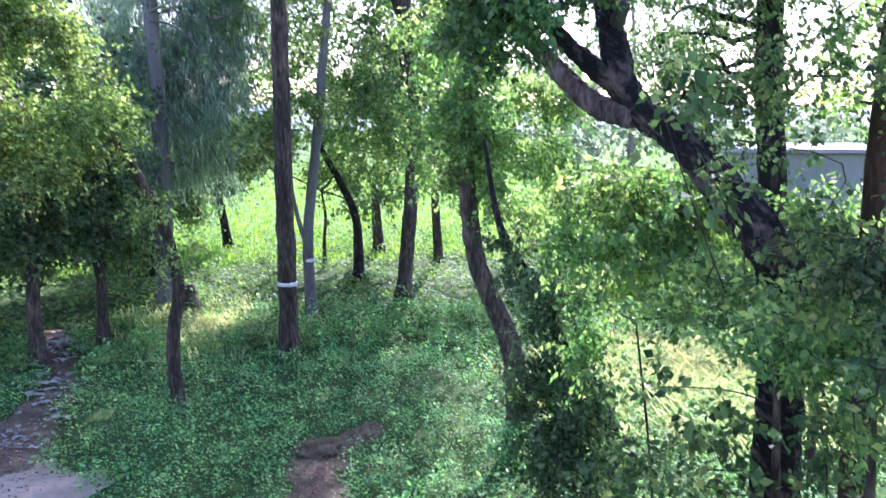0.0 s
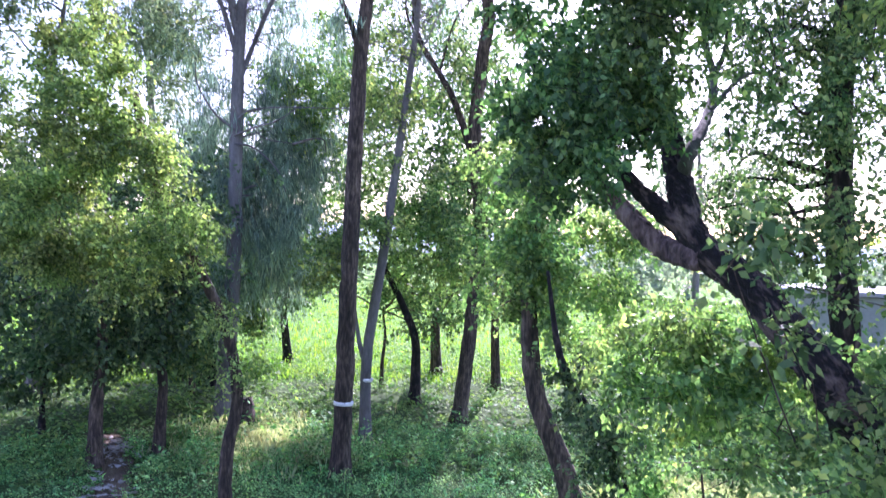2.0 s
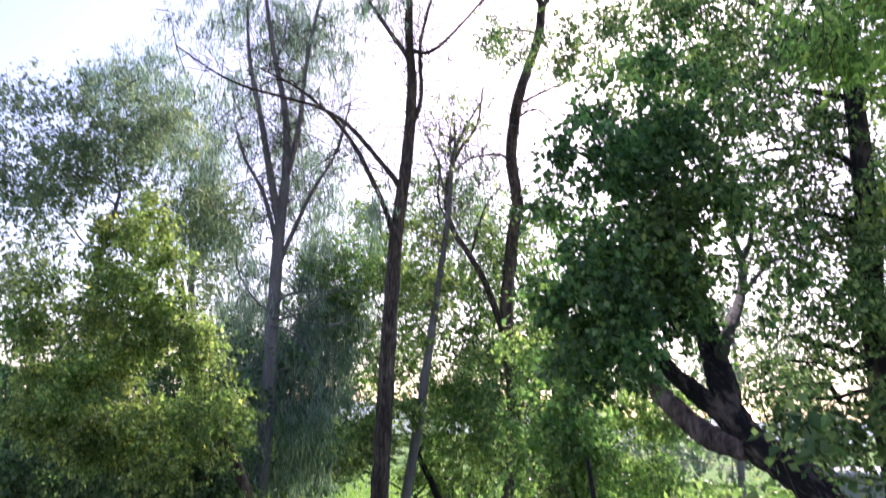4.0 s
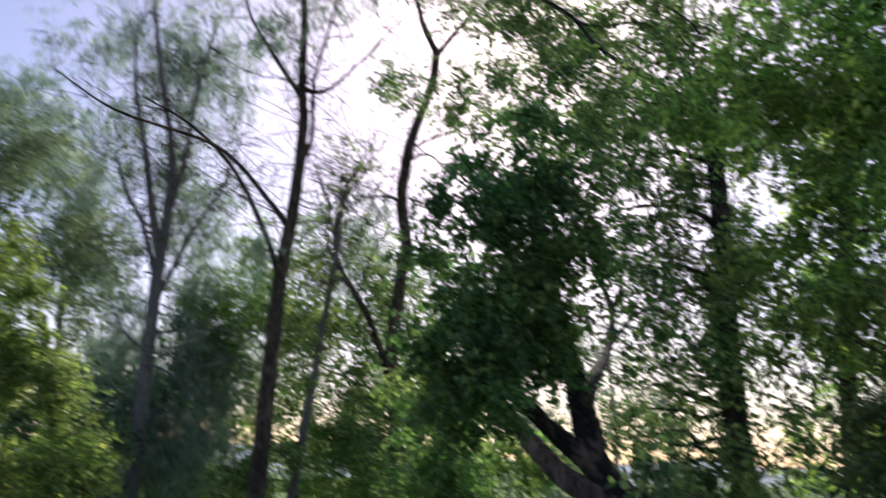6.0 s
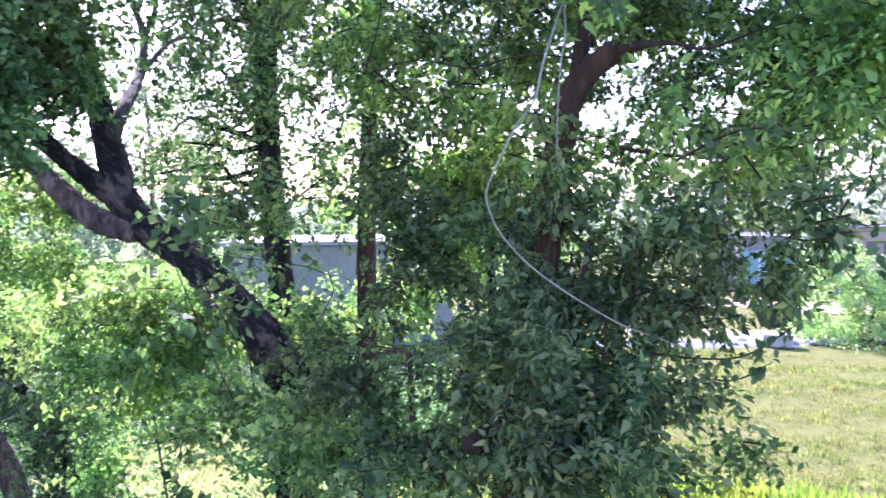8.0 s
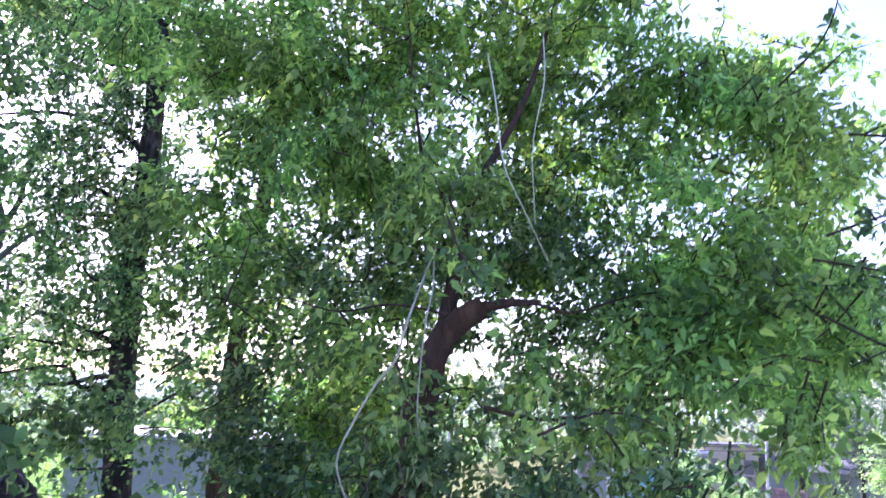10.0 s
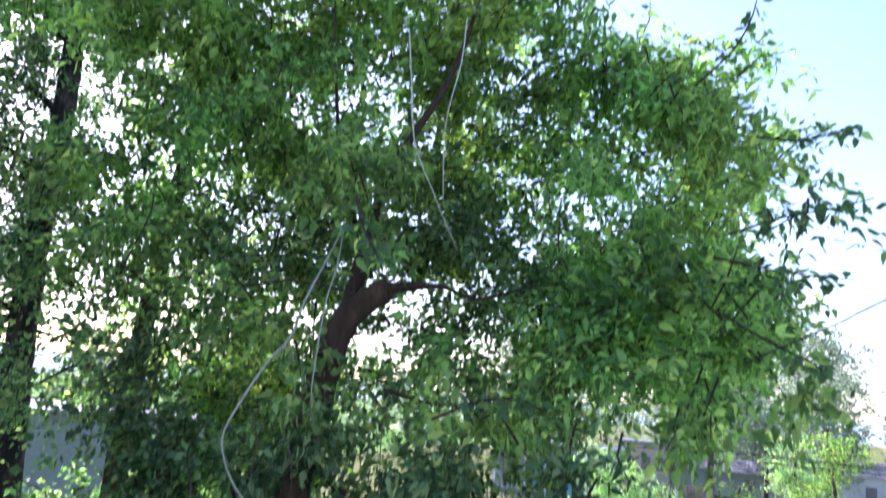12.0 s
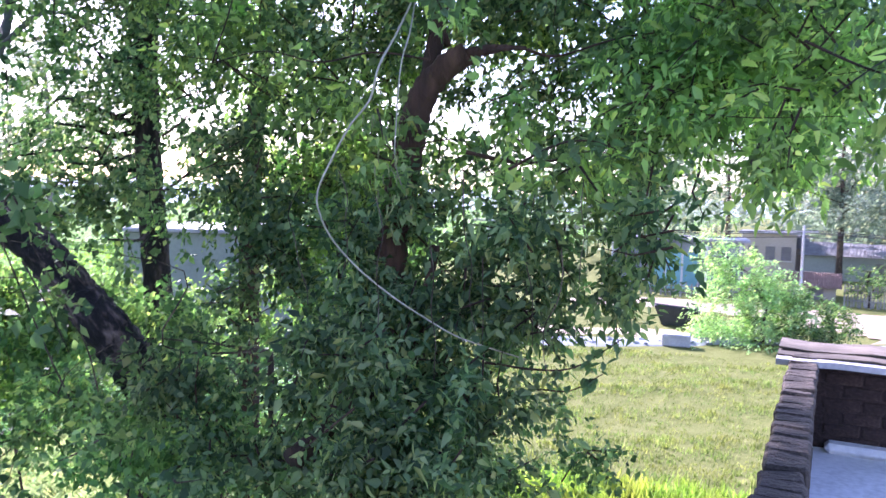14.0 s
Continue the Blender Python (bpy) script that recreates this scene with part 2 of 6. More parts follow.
def ground_material():
    m, n, l, p = material("ground")
    co = n.new("ShaderNodeTexCoord")
    a, b, c = n.new("ShaderNodeTexNoise"), n.new("ShaderNodeTexNoise"), n.new("ShaderNodeTexNoise")
    for q, s in ((a, 0.35), (b, 2.5), (c, 25.0)):
        q.inputs["Scale"].default_value, q.inputs["Detail"].default_value = s, 5
        l.new(co.outputs["Object"], q.inputs["Vector"])
    green = ramp(n, [(0.3, (0.03, 0.055, 0.02)), (0.55, (0.065, 0.115, 0.036)), (0.75, (0.13, 0.18, 0.065))])
    dry = ramp(n, [(0.3, (0.085, 0.105, 0.025)), (0.5, (0.14, 0.16, 0.048)), (0.7, (0.205, 0.215, 0.08))])
    mix = n.new("ShaderNodeMix")
    mix.inputs[0].default_value = 0.5
    l.new(b.outputs["Fac"], mix.inputs[2])
    l.new(c.outputs["Fac"], mix.inputs[3])
    l.new(mix.outputs[0], green.inputs[0])
    l.new(mix.outputs[0], dry.inputs[0])
    # the dry meadow lies east of the wood
    sep = n.new("ShaderNodeSeparateXYZ")
    l.new(co.outputs["Object"], sep.inputs[0])
    add = n.new("ShaderNodeMath")
    add.operation = 'MULTIPLY_ADD'
    add.inputs[1].default_value = -0.75
    l.new(sep.outputs["Y"], add.inputs[0])
    l.new(sep.outputs["X"], add.inputs[2])
    wob = n.new("ShaderNodeMath")
    wob.operation = 'MULTIPLY_ADD'
    wob.inputs[1].default_value = 6.0
    l.new(a.outputs["Fac"], wob.inputs[0])
    l.new(add.outputs[0], wob.inputs[2])
    mr = n.new("ShaderNodeMapRange")
    mr.inputs[1].default_value, mr.inputs[2].default_value = 11.0, 14.0
    l.new(wob.outputs[0], mr.inputs[0])
    both = n.new("ShaderNodeMix")
    both.data_type = 'RGBA'
    l.new(mr.outputs[0], both.inputs[0])
    l.new(green.outputs[0], both.inputs[6])
    l.new(dry.outputs[0], both.inputs[7])
    # lush grass on the open field beyond the wood, sunlit brightness put into its green
    lush = ramp(n, [(0.3, (0.05, 0.13, 0.02)), (0.5, (0.1, 0.23, 0.03)), (0.7, (0.18, 0.32, 0.07))])
    l.new(mix.outputs[0], lush.inputs[0])
    edge = n.new("ShaderNodeMath")
    edge.operation = 'MULTIPLY_ADD'
    edge.inputs[1].default_value = 5.0
    l.new(a.outputs["Fac"], edge.inputs[0])
    l.new(sep.outputs["Y"], edge.inputs[2])
    open_ = n.new("ShaderNodeMapRange")
    open_.inputs[1].default_value, open_.inputs[2].default_value = 26.5, 29.5
    l.new(edge.outputs[0], open_.inputs[0])
    field = n.new("ShaderNodeMix")
    field.data_type = 'RGBA'
    l.new(open_.outputs[0], field.inputs[0])
    l.new(both.outputs[2], field.inputs[6])
    l.new(lush.outputs[0], field.inputs[7])
    l.new(field.outputs[2], p.inputs["Base Color"])
    p.inputs["Specular IOR Level"].default_value = 0.08
    p.inputs["Roughness"].default_value = 0.95
    bp = n.new("ShaderNodeBump")
    bp.inputs["Strength"].default_value, bp.inputs["Distance"].default_value = 0.6, 0.05
    l.new(c.outputs["Fac"], bp.inputs["Height"])
    l.new(bp.outputs[0], p.inputs["Normal"])
    return m


GROUND = ground_material()

# ------------------------------------------------------------------ mesh helpers
RNG = np.random.default_rng(7)


def mesh_from(name, verts, faces, mat, smooth=False):
    """A mesh from vertices and faces that all have the same number of corners."""
    verts, faces = np.asarray(verts, np.float32), np.asarray(faces, np.int32)
    me = bpy.data.meshes.new(name)
    k = faces.shape[1]
    me.vertices.add(len(verts))
    me.vertices.foreach_set("co", verts.ravel())
    me.loops.add(faces.size)
    me.loops.foreach_set("vertex_index", faces.ravel())
    me.polygons.add(len(faces))
    me.polygons.foreach_set("loop_start", np.arange(0, faces.size, k, dtype=np.int32))
    me.polygons.foreach_set("loop_total", np.full(len(faces), k, np.int32))
    if smooth:
        me.polygons.foreach_set("use_smooth", np.ones(len(faces), bool))
    me.update(calc_edges=True)
    me.validate()
    me.materials.append(mat)
    return me


def part(name, data, parent, label=""):
    """Links a mesh, or a bmesh and its material, as one part of a thing."""
    ob = new(name, data)
    ob.parent = parent
    if label:
        ob["label"] = label
    return ob


def from_bmesh(name, bm, mat, smooth=False):
    me = bpy.data.meshes.new(name)
    bm.to_mesh(me)
    bm.free()
    for f in me.polygons:
        f.use_smooth = smooth
    me.materials.append(mat)
    return me


def block(name, size, mat, bevel=0.01, wobble=0.0, seed=0):
    """A box of that size, centred, with bevelled and slightly uneven edges."""
    bm = bmesh.new()
    bmesh.ops.create_cube(bm, size=1.0)
    rr = random.Random(seed)
    for v in bm.verts:
        v.co = Vector((v.co.x * size[0], v.co.y * size[1], v.co.z * size[2]))
        v.co += Vector((rr.uniform(-1, 1), rr.uniform(-1, 1), rr.uniform(-1, 1))) * wobble
    if bevel:
        bmesh.ops.bevel(bm, geom=bm.edges[:], offset=bevel, segments=1, affect='EDGES')
    return from_bmesh(name, bm, mat)


def thing(name, place, label, category, group="", kind=""):
    ob = new(name)
    ob.location = place
    ob.empty_display_size = 0.2
    return tagged(ob, label, category, group, kind)


def curve_points(pts, per=6):
    """A smooth curve through the points."""
    p = np.asarray(pts, float)
    q = np.vstack([2 * p[0] - p[1], p, 2 * p[-1] - p[-2]])
    out = []
    for i in range(1, len(q) - 2):
        for s in np.linspace(0, 1, per, endpoint=False):
            a, b, c, d = q[i - 1], q[i], q[i + 1], q[i + 2]
            out.append(0.5 * (2 * b + (c - a) * s + (2 * a - 5 * b + 4 * c - d) * s * s + (3 * b - a - 3 * c + d) * s ** 3))
    out.append(p[-1])
    return np.array(out)


def tube(pts, r0, r1, sides=8, rough=0.0, per=6, flare=0.0, seed=1, power=1.0, plates=0.0):
    """Vertices and quads of a tapering limb along a smooth curve."""
    c = curve_points(pts, per) if len(pts) > 2 or per > 1 else np.asarray(pts, float)
    n = len(c)
    s = np.linspace(0, 1, n)
    rad = r0 + (r1 - r0) * s ** power
    if flare:
        length = np.r_[0, np.cumsum(np.linalg.norm(np.diff(c, axis=0), axis=1))]
        rad = rad * (1 + flare * np.exp(-length / 0.22))
    tan = np.gradient(c, axis=0)
    tan /= np.linalg.norm(tan, axis=1)[:, None] + 1e-9
    ref = np.array([0.9, 0.3, 0.1])
    u = np.cross(tan, ref)
    u /= np.linalg.norm(u, axis=1)[:, None] + 1e-9
    w = np.cross(tan, u)
    ang = np.linspace(0, 2 * np.pi, sides, endpoint=False)
    rr = np.random.default_rng(seed)
    k = np.ones((n, sides))
    if rough:
        k += rough * rr.normal(0, 1, (n, sides)) * 0.6 + rough * np.sin(ang * 3 + rr.uniform(0, 6) + s[:, None] * 5)
    v = c[:, None] + (rad[:, None] * k)[..., None] * (np.cos(ang)[None, :, None] * u[:, None] + np.sin(ang)[None, :, None] * w[:, None])
    if plates:
        # ridges and flaking plates of old bark
        flat = v.reshape(-1, 3)
        ridge = np.array([1 - 2.2 * abs(noise.noise(Vector(p * 13))) + 0.5 * noise.noise(Vector(p * 26)) for p in flat])
        v = c[:, None] + (v - c[:, None]) * (1 + plates * ridge.reshape(n, sides, 1))
    i, j = np.meshgrid(np.arange(n - 1), np.arange(sides), indexing="ij")
    j2 = (j + 1) % sides
    f = np.stack([i * sides + j, i * sides + j2, (i + 1) * sides + j2, (i + 1) * sides + j], -1).reshape(-1, 4)
    v = v.reshape(-1, 3)
    caps_v, caps_f = [], []
    for ring, centre, flip in ((0, c[0], True), (n - 1, c[-1], False)):
        at = len(v) + len(caps_v)
        caps_v.append(centre)
        for a in range(0, sides - 1, 2):
            b0, b1, b2 = ring * sides + a, ring * sides + (a + 1) % sides, ring * sides + (a + 2) % sides
            caps_f.append((at, b2, b1, b0) if flip else (at, b0, b1, b2))
    return np.vstack([v, caps_v]), np.vstack([f, np.array(caps_f)])


def unit(a):
    return a / (np.linalg.norm(a, axis=-1, keepdims=True) + 1e-9)


def leaves(at, along, up, length, width, near=False, curl=0.12):
    """A leaf at each place: a folded diamond, or an oval with a midrib for near ones."""
    side = unit(np.cross(along, up))
    nor = np.cross(side, along)
    L, W = length[:, None], width[:, None]
    if near:
        t = [(0, 0, 0), (0.5, 0.32, 0.12), (0.31, 0.72, 0.06), (0, 1.12, -0.16), (-0.31, 0.72, 0.06), (-0.5, 0.32, 0.12)]
        faces = np.array([(0, 3, 2, 1), (0, 5, 4, 3)])
    else:
        t = [(0, 0, 0), (0.5, 0.45, curl), (0, 1.0, 0), (-0.5, 0.45, curl)]
        faces = np.array([(0, 1, 2, 3)])
    v = np.stack([at + side * W * a + along * L * b + nor * W * c for a, b, c in t], 1)
    k = len(t)
    f = (np.arange(len(at)) * k)[:, None, None] + faces[None]
    return v.reshape(-1, 3), f.reshape(-1, 4)


def crown_data(blobs, leaf, ratio=0.55, spray=16, droop=0.5, near=False, keep=0.14, strip=False, gap=0.5, dense=3.7):
    """Leaves on sprays of twigs that fill the clumps (x, y, z, half width, half height, fullness) of a crown.
    Gives the leaf mesh and the two ends of each twig."""
    V, F, twigs, count = [], [], [], 0
    for x, y, z, rx, rz, full in blobs:
        even, full = full < 0, abs(full)
        area = math.pi * rx * rz
        n = int(full * dense * area / (leaf * leaf * ratio * 0.5) * (0.8 if strip else 1.0))
        m = max(4, n // spray)
        # boughs inside the clump, each with its own tuft of sprays, so that the outline is uneven
        subs = int(min(30, max(9, 9 + 10 * max(rx, rz))))
        d = unit(RNG.normal(0, 1, (subs, 3)))
        hub = np.array((x, y, z)) + d * (RNG.uniform(0.15, 1.0, subs) ** 0.6 * RNG.uniform(0.75, 1.12, subs))[:, None] * np.array((rx, rx, rz))
        size = RNG.uniform(0.28, 0.55, subs)
        pick = RNG.integers(0, subs, m)
        off = unit(RNG.normal(0, 1, (m, 3))) * (RNG.uniform(0, 1, m) ** 0.5)[:, None]
        c = hub[pick] + off * size[pick][:, None] * np.array((rx, rx, rz)) * np.array((1, 1, 0.85))
        if even:
            off = unit(RNG.normal(0, 1, (m, 3))) * (RNG.uniform(0, 1, m) ** 0.4)[:, None] * (1 + RNG.normal(0, 0.08, (m, 1)))
            c = np.array((x, y, z)) + off * np.array((rx, rx, rz))
        fq = 1.7 / max(0.25, min(rx, rz))
        val = np.array([noise.noise(Vector(p * fq)) for p in c])
        c = c[val > (gap - 0.62)]
        d = unit((c - np.array((x, y, z))))
        m = len(c)
        if not m:
            continue
        way = unit(d * 0.7 + RNG.normal(0, 0.6, (m, 3)) + np.array((0, 0, -0.35 * droop)))
        span = leaf * RNG.uniform(2.5, 5.0, m) * (1.3 if strip else 1.0)
        twigs.append(np.stack([c - way * span[:, None] * 0.7, c + way * span[:, None] * 0.9], 1))
        s = RNG.uniform(-0.55, 1.0, (m, spray))
        p = c[:, None] + way[:, None] * (s * span[:, None])[..., None] + RNG.normal(0, leaf * 0.35, (m, spray, 3))
        p[..., 2] -= droop * 0.25 * span[:, None] * np.clip(s, 0, 1) ** 2
        p = p.reshape(-1, 3)
        k = len(p)
        w2 = np.repeat(way, spray, 0)
        if strip:
            along = unit(np.array((0, 0, -1.0)) + RNG.normal(0, 0.35, (k, 3)))
            upv = unit(RNG.normal(0, 1, (k, 3)))
            ln = leaf * RNG.uniform(1.2, 3.2, k)
            wd = leaf * ratio * RNG.uniform(0.4, 0.8, k)
        else:
            along = unit(w2 * 0.5 + RNG.normal(0, 0.7, (k, 3)) + np.array((0, 0, -droop)))
            upv = unit(RNG.normal(0, 0.75, (k, 3)) + np.array((0, 0, 0.8)))
            ln = leaf * (0.55 + 0.95 * RNG.uniform(0, 1, k) ** 1.5)
            wd = ln * ratio * RNG.uniform(0.8, 1.2, k)
        v, f = leaves(p, along, upv, ln, wd, near)
        V.append(v)
        F.append(f + count)
        count += len(v)
    twigs = np.vstack(twigs)
    return np.vstack(V), np.vstack(F), twigs[RNG.uniform(0, 1, len(twigs)) < keep]


def clumps(bulk, count, size, full, seed, flat=0.75):
    """Many small clumps of uneven size that fill the large masses (x, y, z, half width, half height) of a crown, thickest at the outside."""
    rr = np.random.default_rng(seed)
    vol = np.array([b[3] ** 2 * b[4] for b in bulk])
    out = []
    for k in rr.choice(len(bulk), count, p=vol / vol.sum()):
        x, y, z, rx, rz = bulk[k]
        d = unit(rr.normal(0, 1, 3)) * rr.uniform(0.05, 1.0) ** 0.4
        r = size * rr.uniform(0.55, 1.3)
        out.append((x + d[0] * rx, y + d[1] * rx, z + d[2] * rz, r, r * flat, full * rr.uniform(0.6, 1.3)))
    return out


def twig_mesh(ends, r):
    """Three-sided thin twigs from one end to the other."""
    a, b = ends[:, 0], ends[:, 1]
    t = unit(b - a)
    u = unit(np.cross(t, np.array((0.3, 0.9, 0.2))))
    w = np.cross(t, u)
    mid = (a + b) / 2 + RNG.normal(0, 0.06, a.shape) * np.linalg.norm(b - a, axis=1, keepdims=True)
    rows = []
    for p, k in ((a, 1.0), (mid, 0.7), (b, 0.25)):
        for g in (0, 2.09, 4.19):
            rows.append(p + (u * math.cos(g) + w * math.sin(g)) * r * k)
    v = np.stack(rows, 1)
    quads = np.array([(0, 1, 4, 3), (1, 2, 5, 4), (2, 0, 3, 5), (3, 4, 7, 4), (4, 5, 8, 7), (5, 3, 6, 8)])
    f = (np.arange(len(a)) * 9)[:, None, None] + quads[None]
    return v.reshape(-1, 3), f.reshape(-1, 4)


def tree(name, label, trunk, r0, r1, bark, blobs, leaf_mat, leaf, ratio=0.55, limbs=(), auto=True, sides=10, rough=0.06, flare=0.5,
         group="", limb_r=0.035, twig_r=0.006, spurs=0, plates=0.0, per=8, **how):
    """A tree: trunk, limbs towards each clump of the crown (or the first few), twigs and leaves."""
    base = Vector(trunk[0])
    top = thing(name, base, label, "tree" if "shrub" not in name and "bush" not in name else "bush", group)
    off = np.array(base)

    def put(nm, v, f, mat, lab="", smooth=False):
        return part(nm, mesh_from(nm, v - off, f, mat, smooth), top, lab)

    v, f = tube(trunk, r0, r1, sides, rough, per, flare, seed=len(name) + int(abs(trunk[0][0]) * 10), plates=plates)
    stem = put("trunk", v, f, bark, smooth=True)
    for pts, a, b, *skin in limbs:
        v, f = tube(pts, a, b, max(6, sides - 2), rough, max(6, per - 2), seed=int(a * 1000) + int(abs(pts[0][2]) * 10), plates=plates)
        put("limb", v, f, skin[0] if skin else bark, LIMB_LABEL.get(skin[0].name, "") if skin else "", smooth=True)
    spine = curve_points(trunk, 8)
    if limbs:
        spine = np.vstack([spine] + [curve_points(q[0], 5) for q in limbs])
    if auto:
        for x, y, z, rx, rz, full in (blobs if auto is True else blobs[:auto]):
            c = np.array((x, y, z))
            gap_ = np.linalg.norm(spine - c, axis=1) + np.where(spine[:, 2] > z, 1.5 * (spine[:, 2] - z), 0)
            s = spine[np.argmin(gap_)]
            d = np.linalg.norm(c - s)
            if d < 0.25 * rx:
                continue
            m1 = s + (c - s) * 0.35 + np.array((0, 0, 0.1 * d)) + RNG.normal(0, 0.09 * d, 3)
            m2 = s + (c - s) * 0.7 + np.array((0, 0, 0.06 * d)) + RNG.normal(0, 0.1 * d, 3)
            v, f = tube([s, m1, m2, c + (c - s) * 0.25], min(limb_r, 0.02 + 0.02 * d), limb_r * 0.22, 6, 0.05, 4, seed=int(abs(x * 100)))
            put("limb", v, f, bark, smooth=True)
    if spurs:
        # bare side twigs on the upper stem and limbs
        high = spine[spine[:, 2] > 0.55 * spine[:, 2].max()]
        a = high[RNG.integers(0, len(high), spurs)]
        way = unit(RNG.normal(0, 1, (spurs, 3)) + np.array((0, 0, 0.5)))
        b = a + way * RNG.uniform(0.3, 1.5, spurs)[:, None]
        c = b + unit(way + RNG.normal(0, 0.5, (spurs, 3))) * RNG.uniform(0.2, 0.9, spurs)[:, None]
        k = RNG.integers(0, spurs, spurs)
        e = a[k] + (b - a)[k] * RNG.uniform(0.4, 0.9, (spurs, 1))
        g = e + unit(way[k] + RNG.normal(0, 0.8, (spurs, 3))) * RNG.uniform(0.2, 0.8, spurs)[:, None]
        v, f = twig_mesh(np.vstack([np.stack([a, b], 1), np.stack([b, c], 1), np.stack([e, g], 1)]), 0.011)
        put("twig", v, f, bark)["kind"] = "stuff"
    if blobs:
        v, f, tw = crown_data(blobs, leaf, ratio, **how)
        put("crown", v, f, leaf_mat)["kind"] = "stuff"
        v, f = twig_mesh(tw, twig_r)
        put("twig", v, f, bark)["kind"] = "stuff"
    return top

# ------------------------------------------------------------------ ground
def spread(lo, hi, n, centre, tight):
    s = np.linspace(-1, 1, n)
    g = np.sinh(s * tight) / math.sinh(tight)
    return np.where(g < 0, centre + g * (centre - lo), centre + g * (hi - centre))


def rise(x, y):
    """Gentle unevenness of the ground."""
    return 0.05 * np.sin(x * 0.9 + 1.3) * np.sin(y * 0.7) + 0.035 * np.sin(x * 2.3 + y * 1.7)


def build_ground():
    xs, ys = spread(-1500, 1500, 150, 8, 6.0), spread(-1500, 1500, 150, 10, 6.0)
    gx, gy = np.meshgrid(xs, ys)
    near = np.exp(-((gx - 8) ** 2 + (gy - 12) ** 2) / 900)
    gz = rise(gx, gy) * near
    v = np.stack([gx, gy, gz], -1).reshape(-1, 3)
    i, j = np.meshgrid(np.arange(149), np.arange(149), indexing="ij")
    a = i * 150 + j
    f = np.stack([a, a + 1, a + 151, a + 150], -1).reshape(-1, 4)
    ob = new("ground", mesh_from("ground", v, f, GROUND, True))
    tagged(ob, "uneven green woodland floor turning into dry meadow", "ground", kind="structure")


build_ground()


def strip_sheet(name, line, widths, mat, lift, label, category, step=0.35, ragged=0.25, seed=3):
    """A ragged-edged sheet on the ground along a line."""
    c = curve_points(line, 10)
    w = np.interp(np.linspace(0, 1, len(c)), np.linspace(0, 1, len(widths)), widths)
    t = np.gradient(c, axis=0)
    t /= np.linalg.norm(t, axis=1)[:, None]
    nrm = np.stack([-t[:, 1], t[:, 0]], -1)
    rr = np.random.default_rng(seed)
    k = 9
    v = []
    for a in np.linspace(-1, 1, k):
        edge = 1 + (ragged * rr.normal(0, 0.6, len(c)) if abs(a) == 1 else 0)
        p = c[:, :2] + nrm * (w * a * edge)[:, None] / 2
        z = rise(p[:, 0], p[:, 1]) + lift * (1 - 0.9 * a * a) + rr.normal(0, 0.004, len(c))
        v.append(np.column_stack([p, z]))
    v = np.stack(v, 1).reshape(-1, 3)
    i, j = np.meshgrid(np.arange(len(c) - 1), np.arange(k - 1), indexing="ij")
    a = i * k + j
    f = np.stack([a, a + k, a + k + 1, a + 1], -1).reshape(-1, 4)
    ob = new(name, mesh_from(name, v, f, mat, True))
    return tagged(ob, label, category, kind="structure")


strip_sheet("footpath", [(-2.4, 8.2, 0), (-1.5, 10.6, 0), (-1.35, 12.4, 0), (-0.85, 14.2, 0), (-0.95, 16.2, 0), (-1.2, 18.6, 0)],
            [1.7, 1.25, 1.0, 0.55, 0.7, 0.5], SOIL, 0.05, "trodden brown earth path strewn with litter", "path")
strip_sheet("sandy_yard", [(-6, 9.3, 0), (-3.2, 9.8, 0), (-1.5, 10.2, 0), (-0.4, 9.5, 0)], [3.4, 2.8, 2.1, 1.3], SAND, 0.06,
            "bare pale sandy ground at the path's end", "ground", seed=5)
strip_sheet("bare_patch", [(1.75, 7.3, 0), (2.15, 8.7, 0), (2.5, 9.7, 0), (3.5, 10.4, 0)], [0.8, 0.75, 0.85, 0.4], SOIL, 0.05,
            "bare trodden earth between the weeds", "ground", seed=6)


# ------------------------------------------------------------------ low plants
def on_path(x, y):
    cx = np.interp(y, [8, 10.6, 12.4, 14.2, 16.2, 18.6], [-2.5, -1.5, -1.35, -0.85, -0.95, -1.2])
    hw = np.interp(y, [8, 10.6, 12.4, 14.2, 16.2, 18.6, 19], [0.8, 0.58, 0.46, 0.26, 0.32, 0.22, 0])
    bx = np.interp(y, [7.3, 8.7, 9.7, 10.4], [1.75, 2.15, 2.5, 3.5])
    bw = np.where((y > 7) & (y < 10.6), 0.33, 0)
    sandy = (y < 10.5 + 0.3 * np.sin(x * 3)) & (x < -0.45)
    return (np.abs(x - cx) < hw) | (np.abs(x - bx) < bw) | sandy


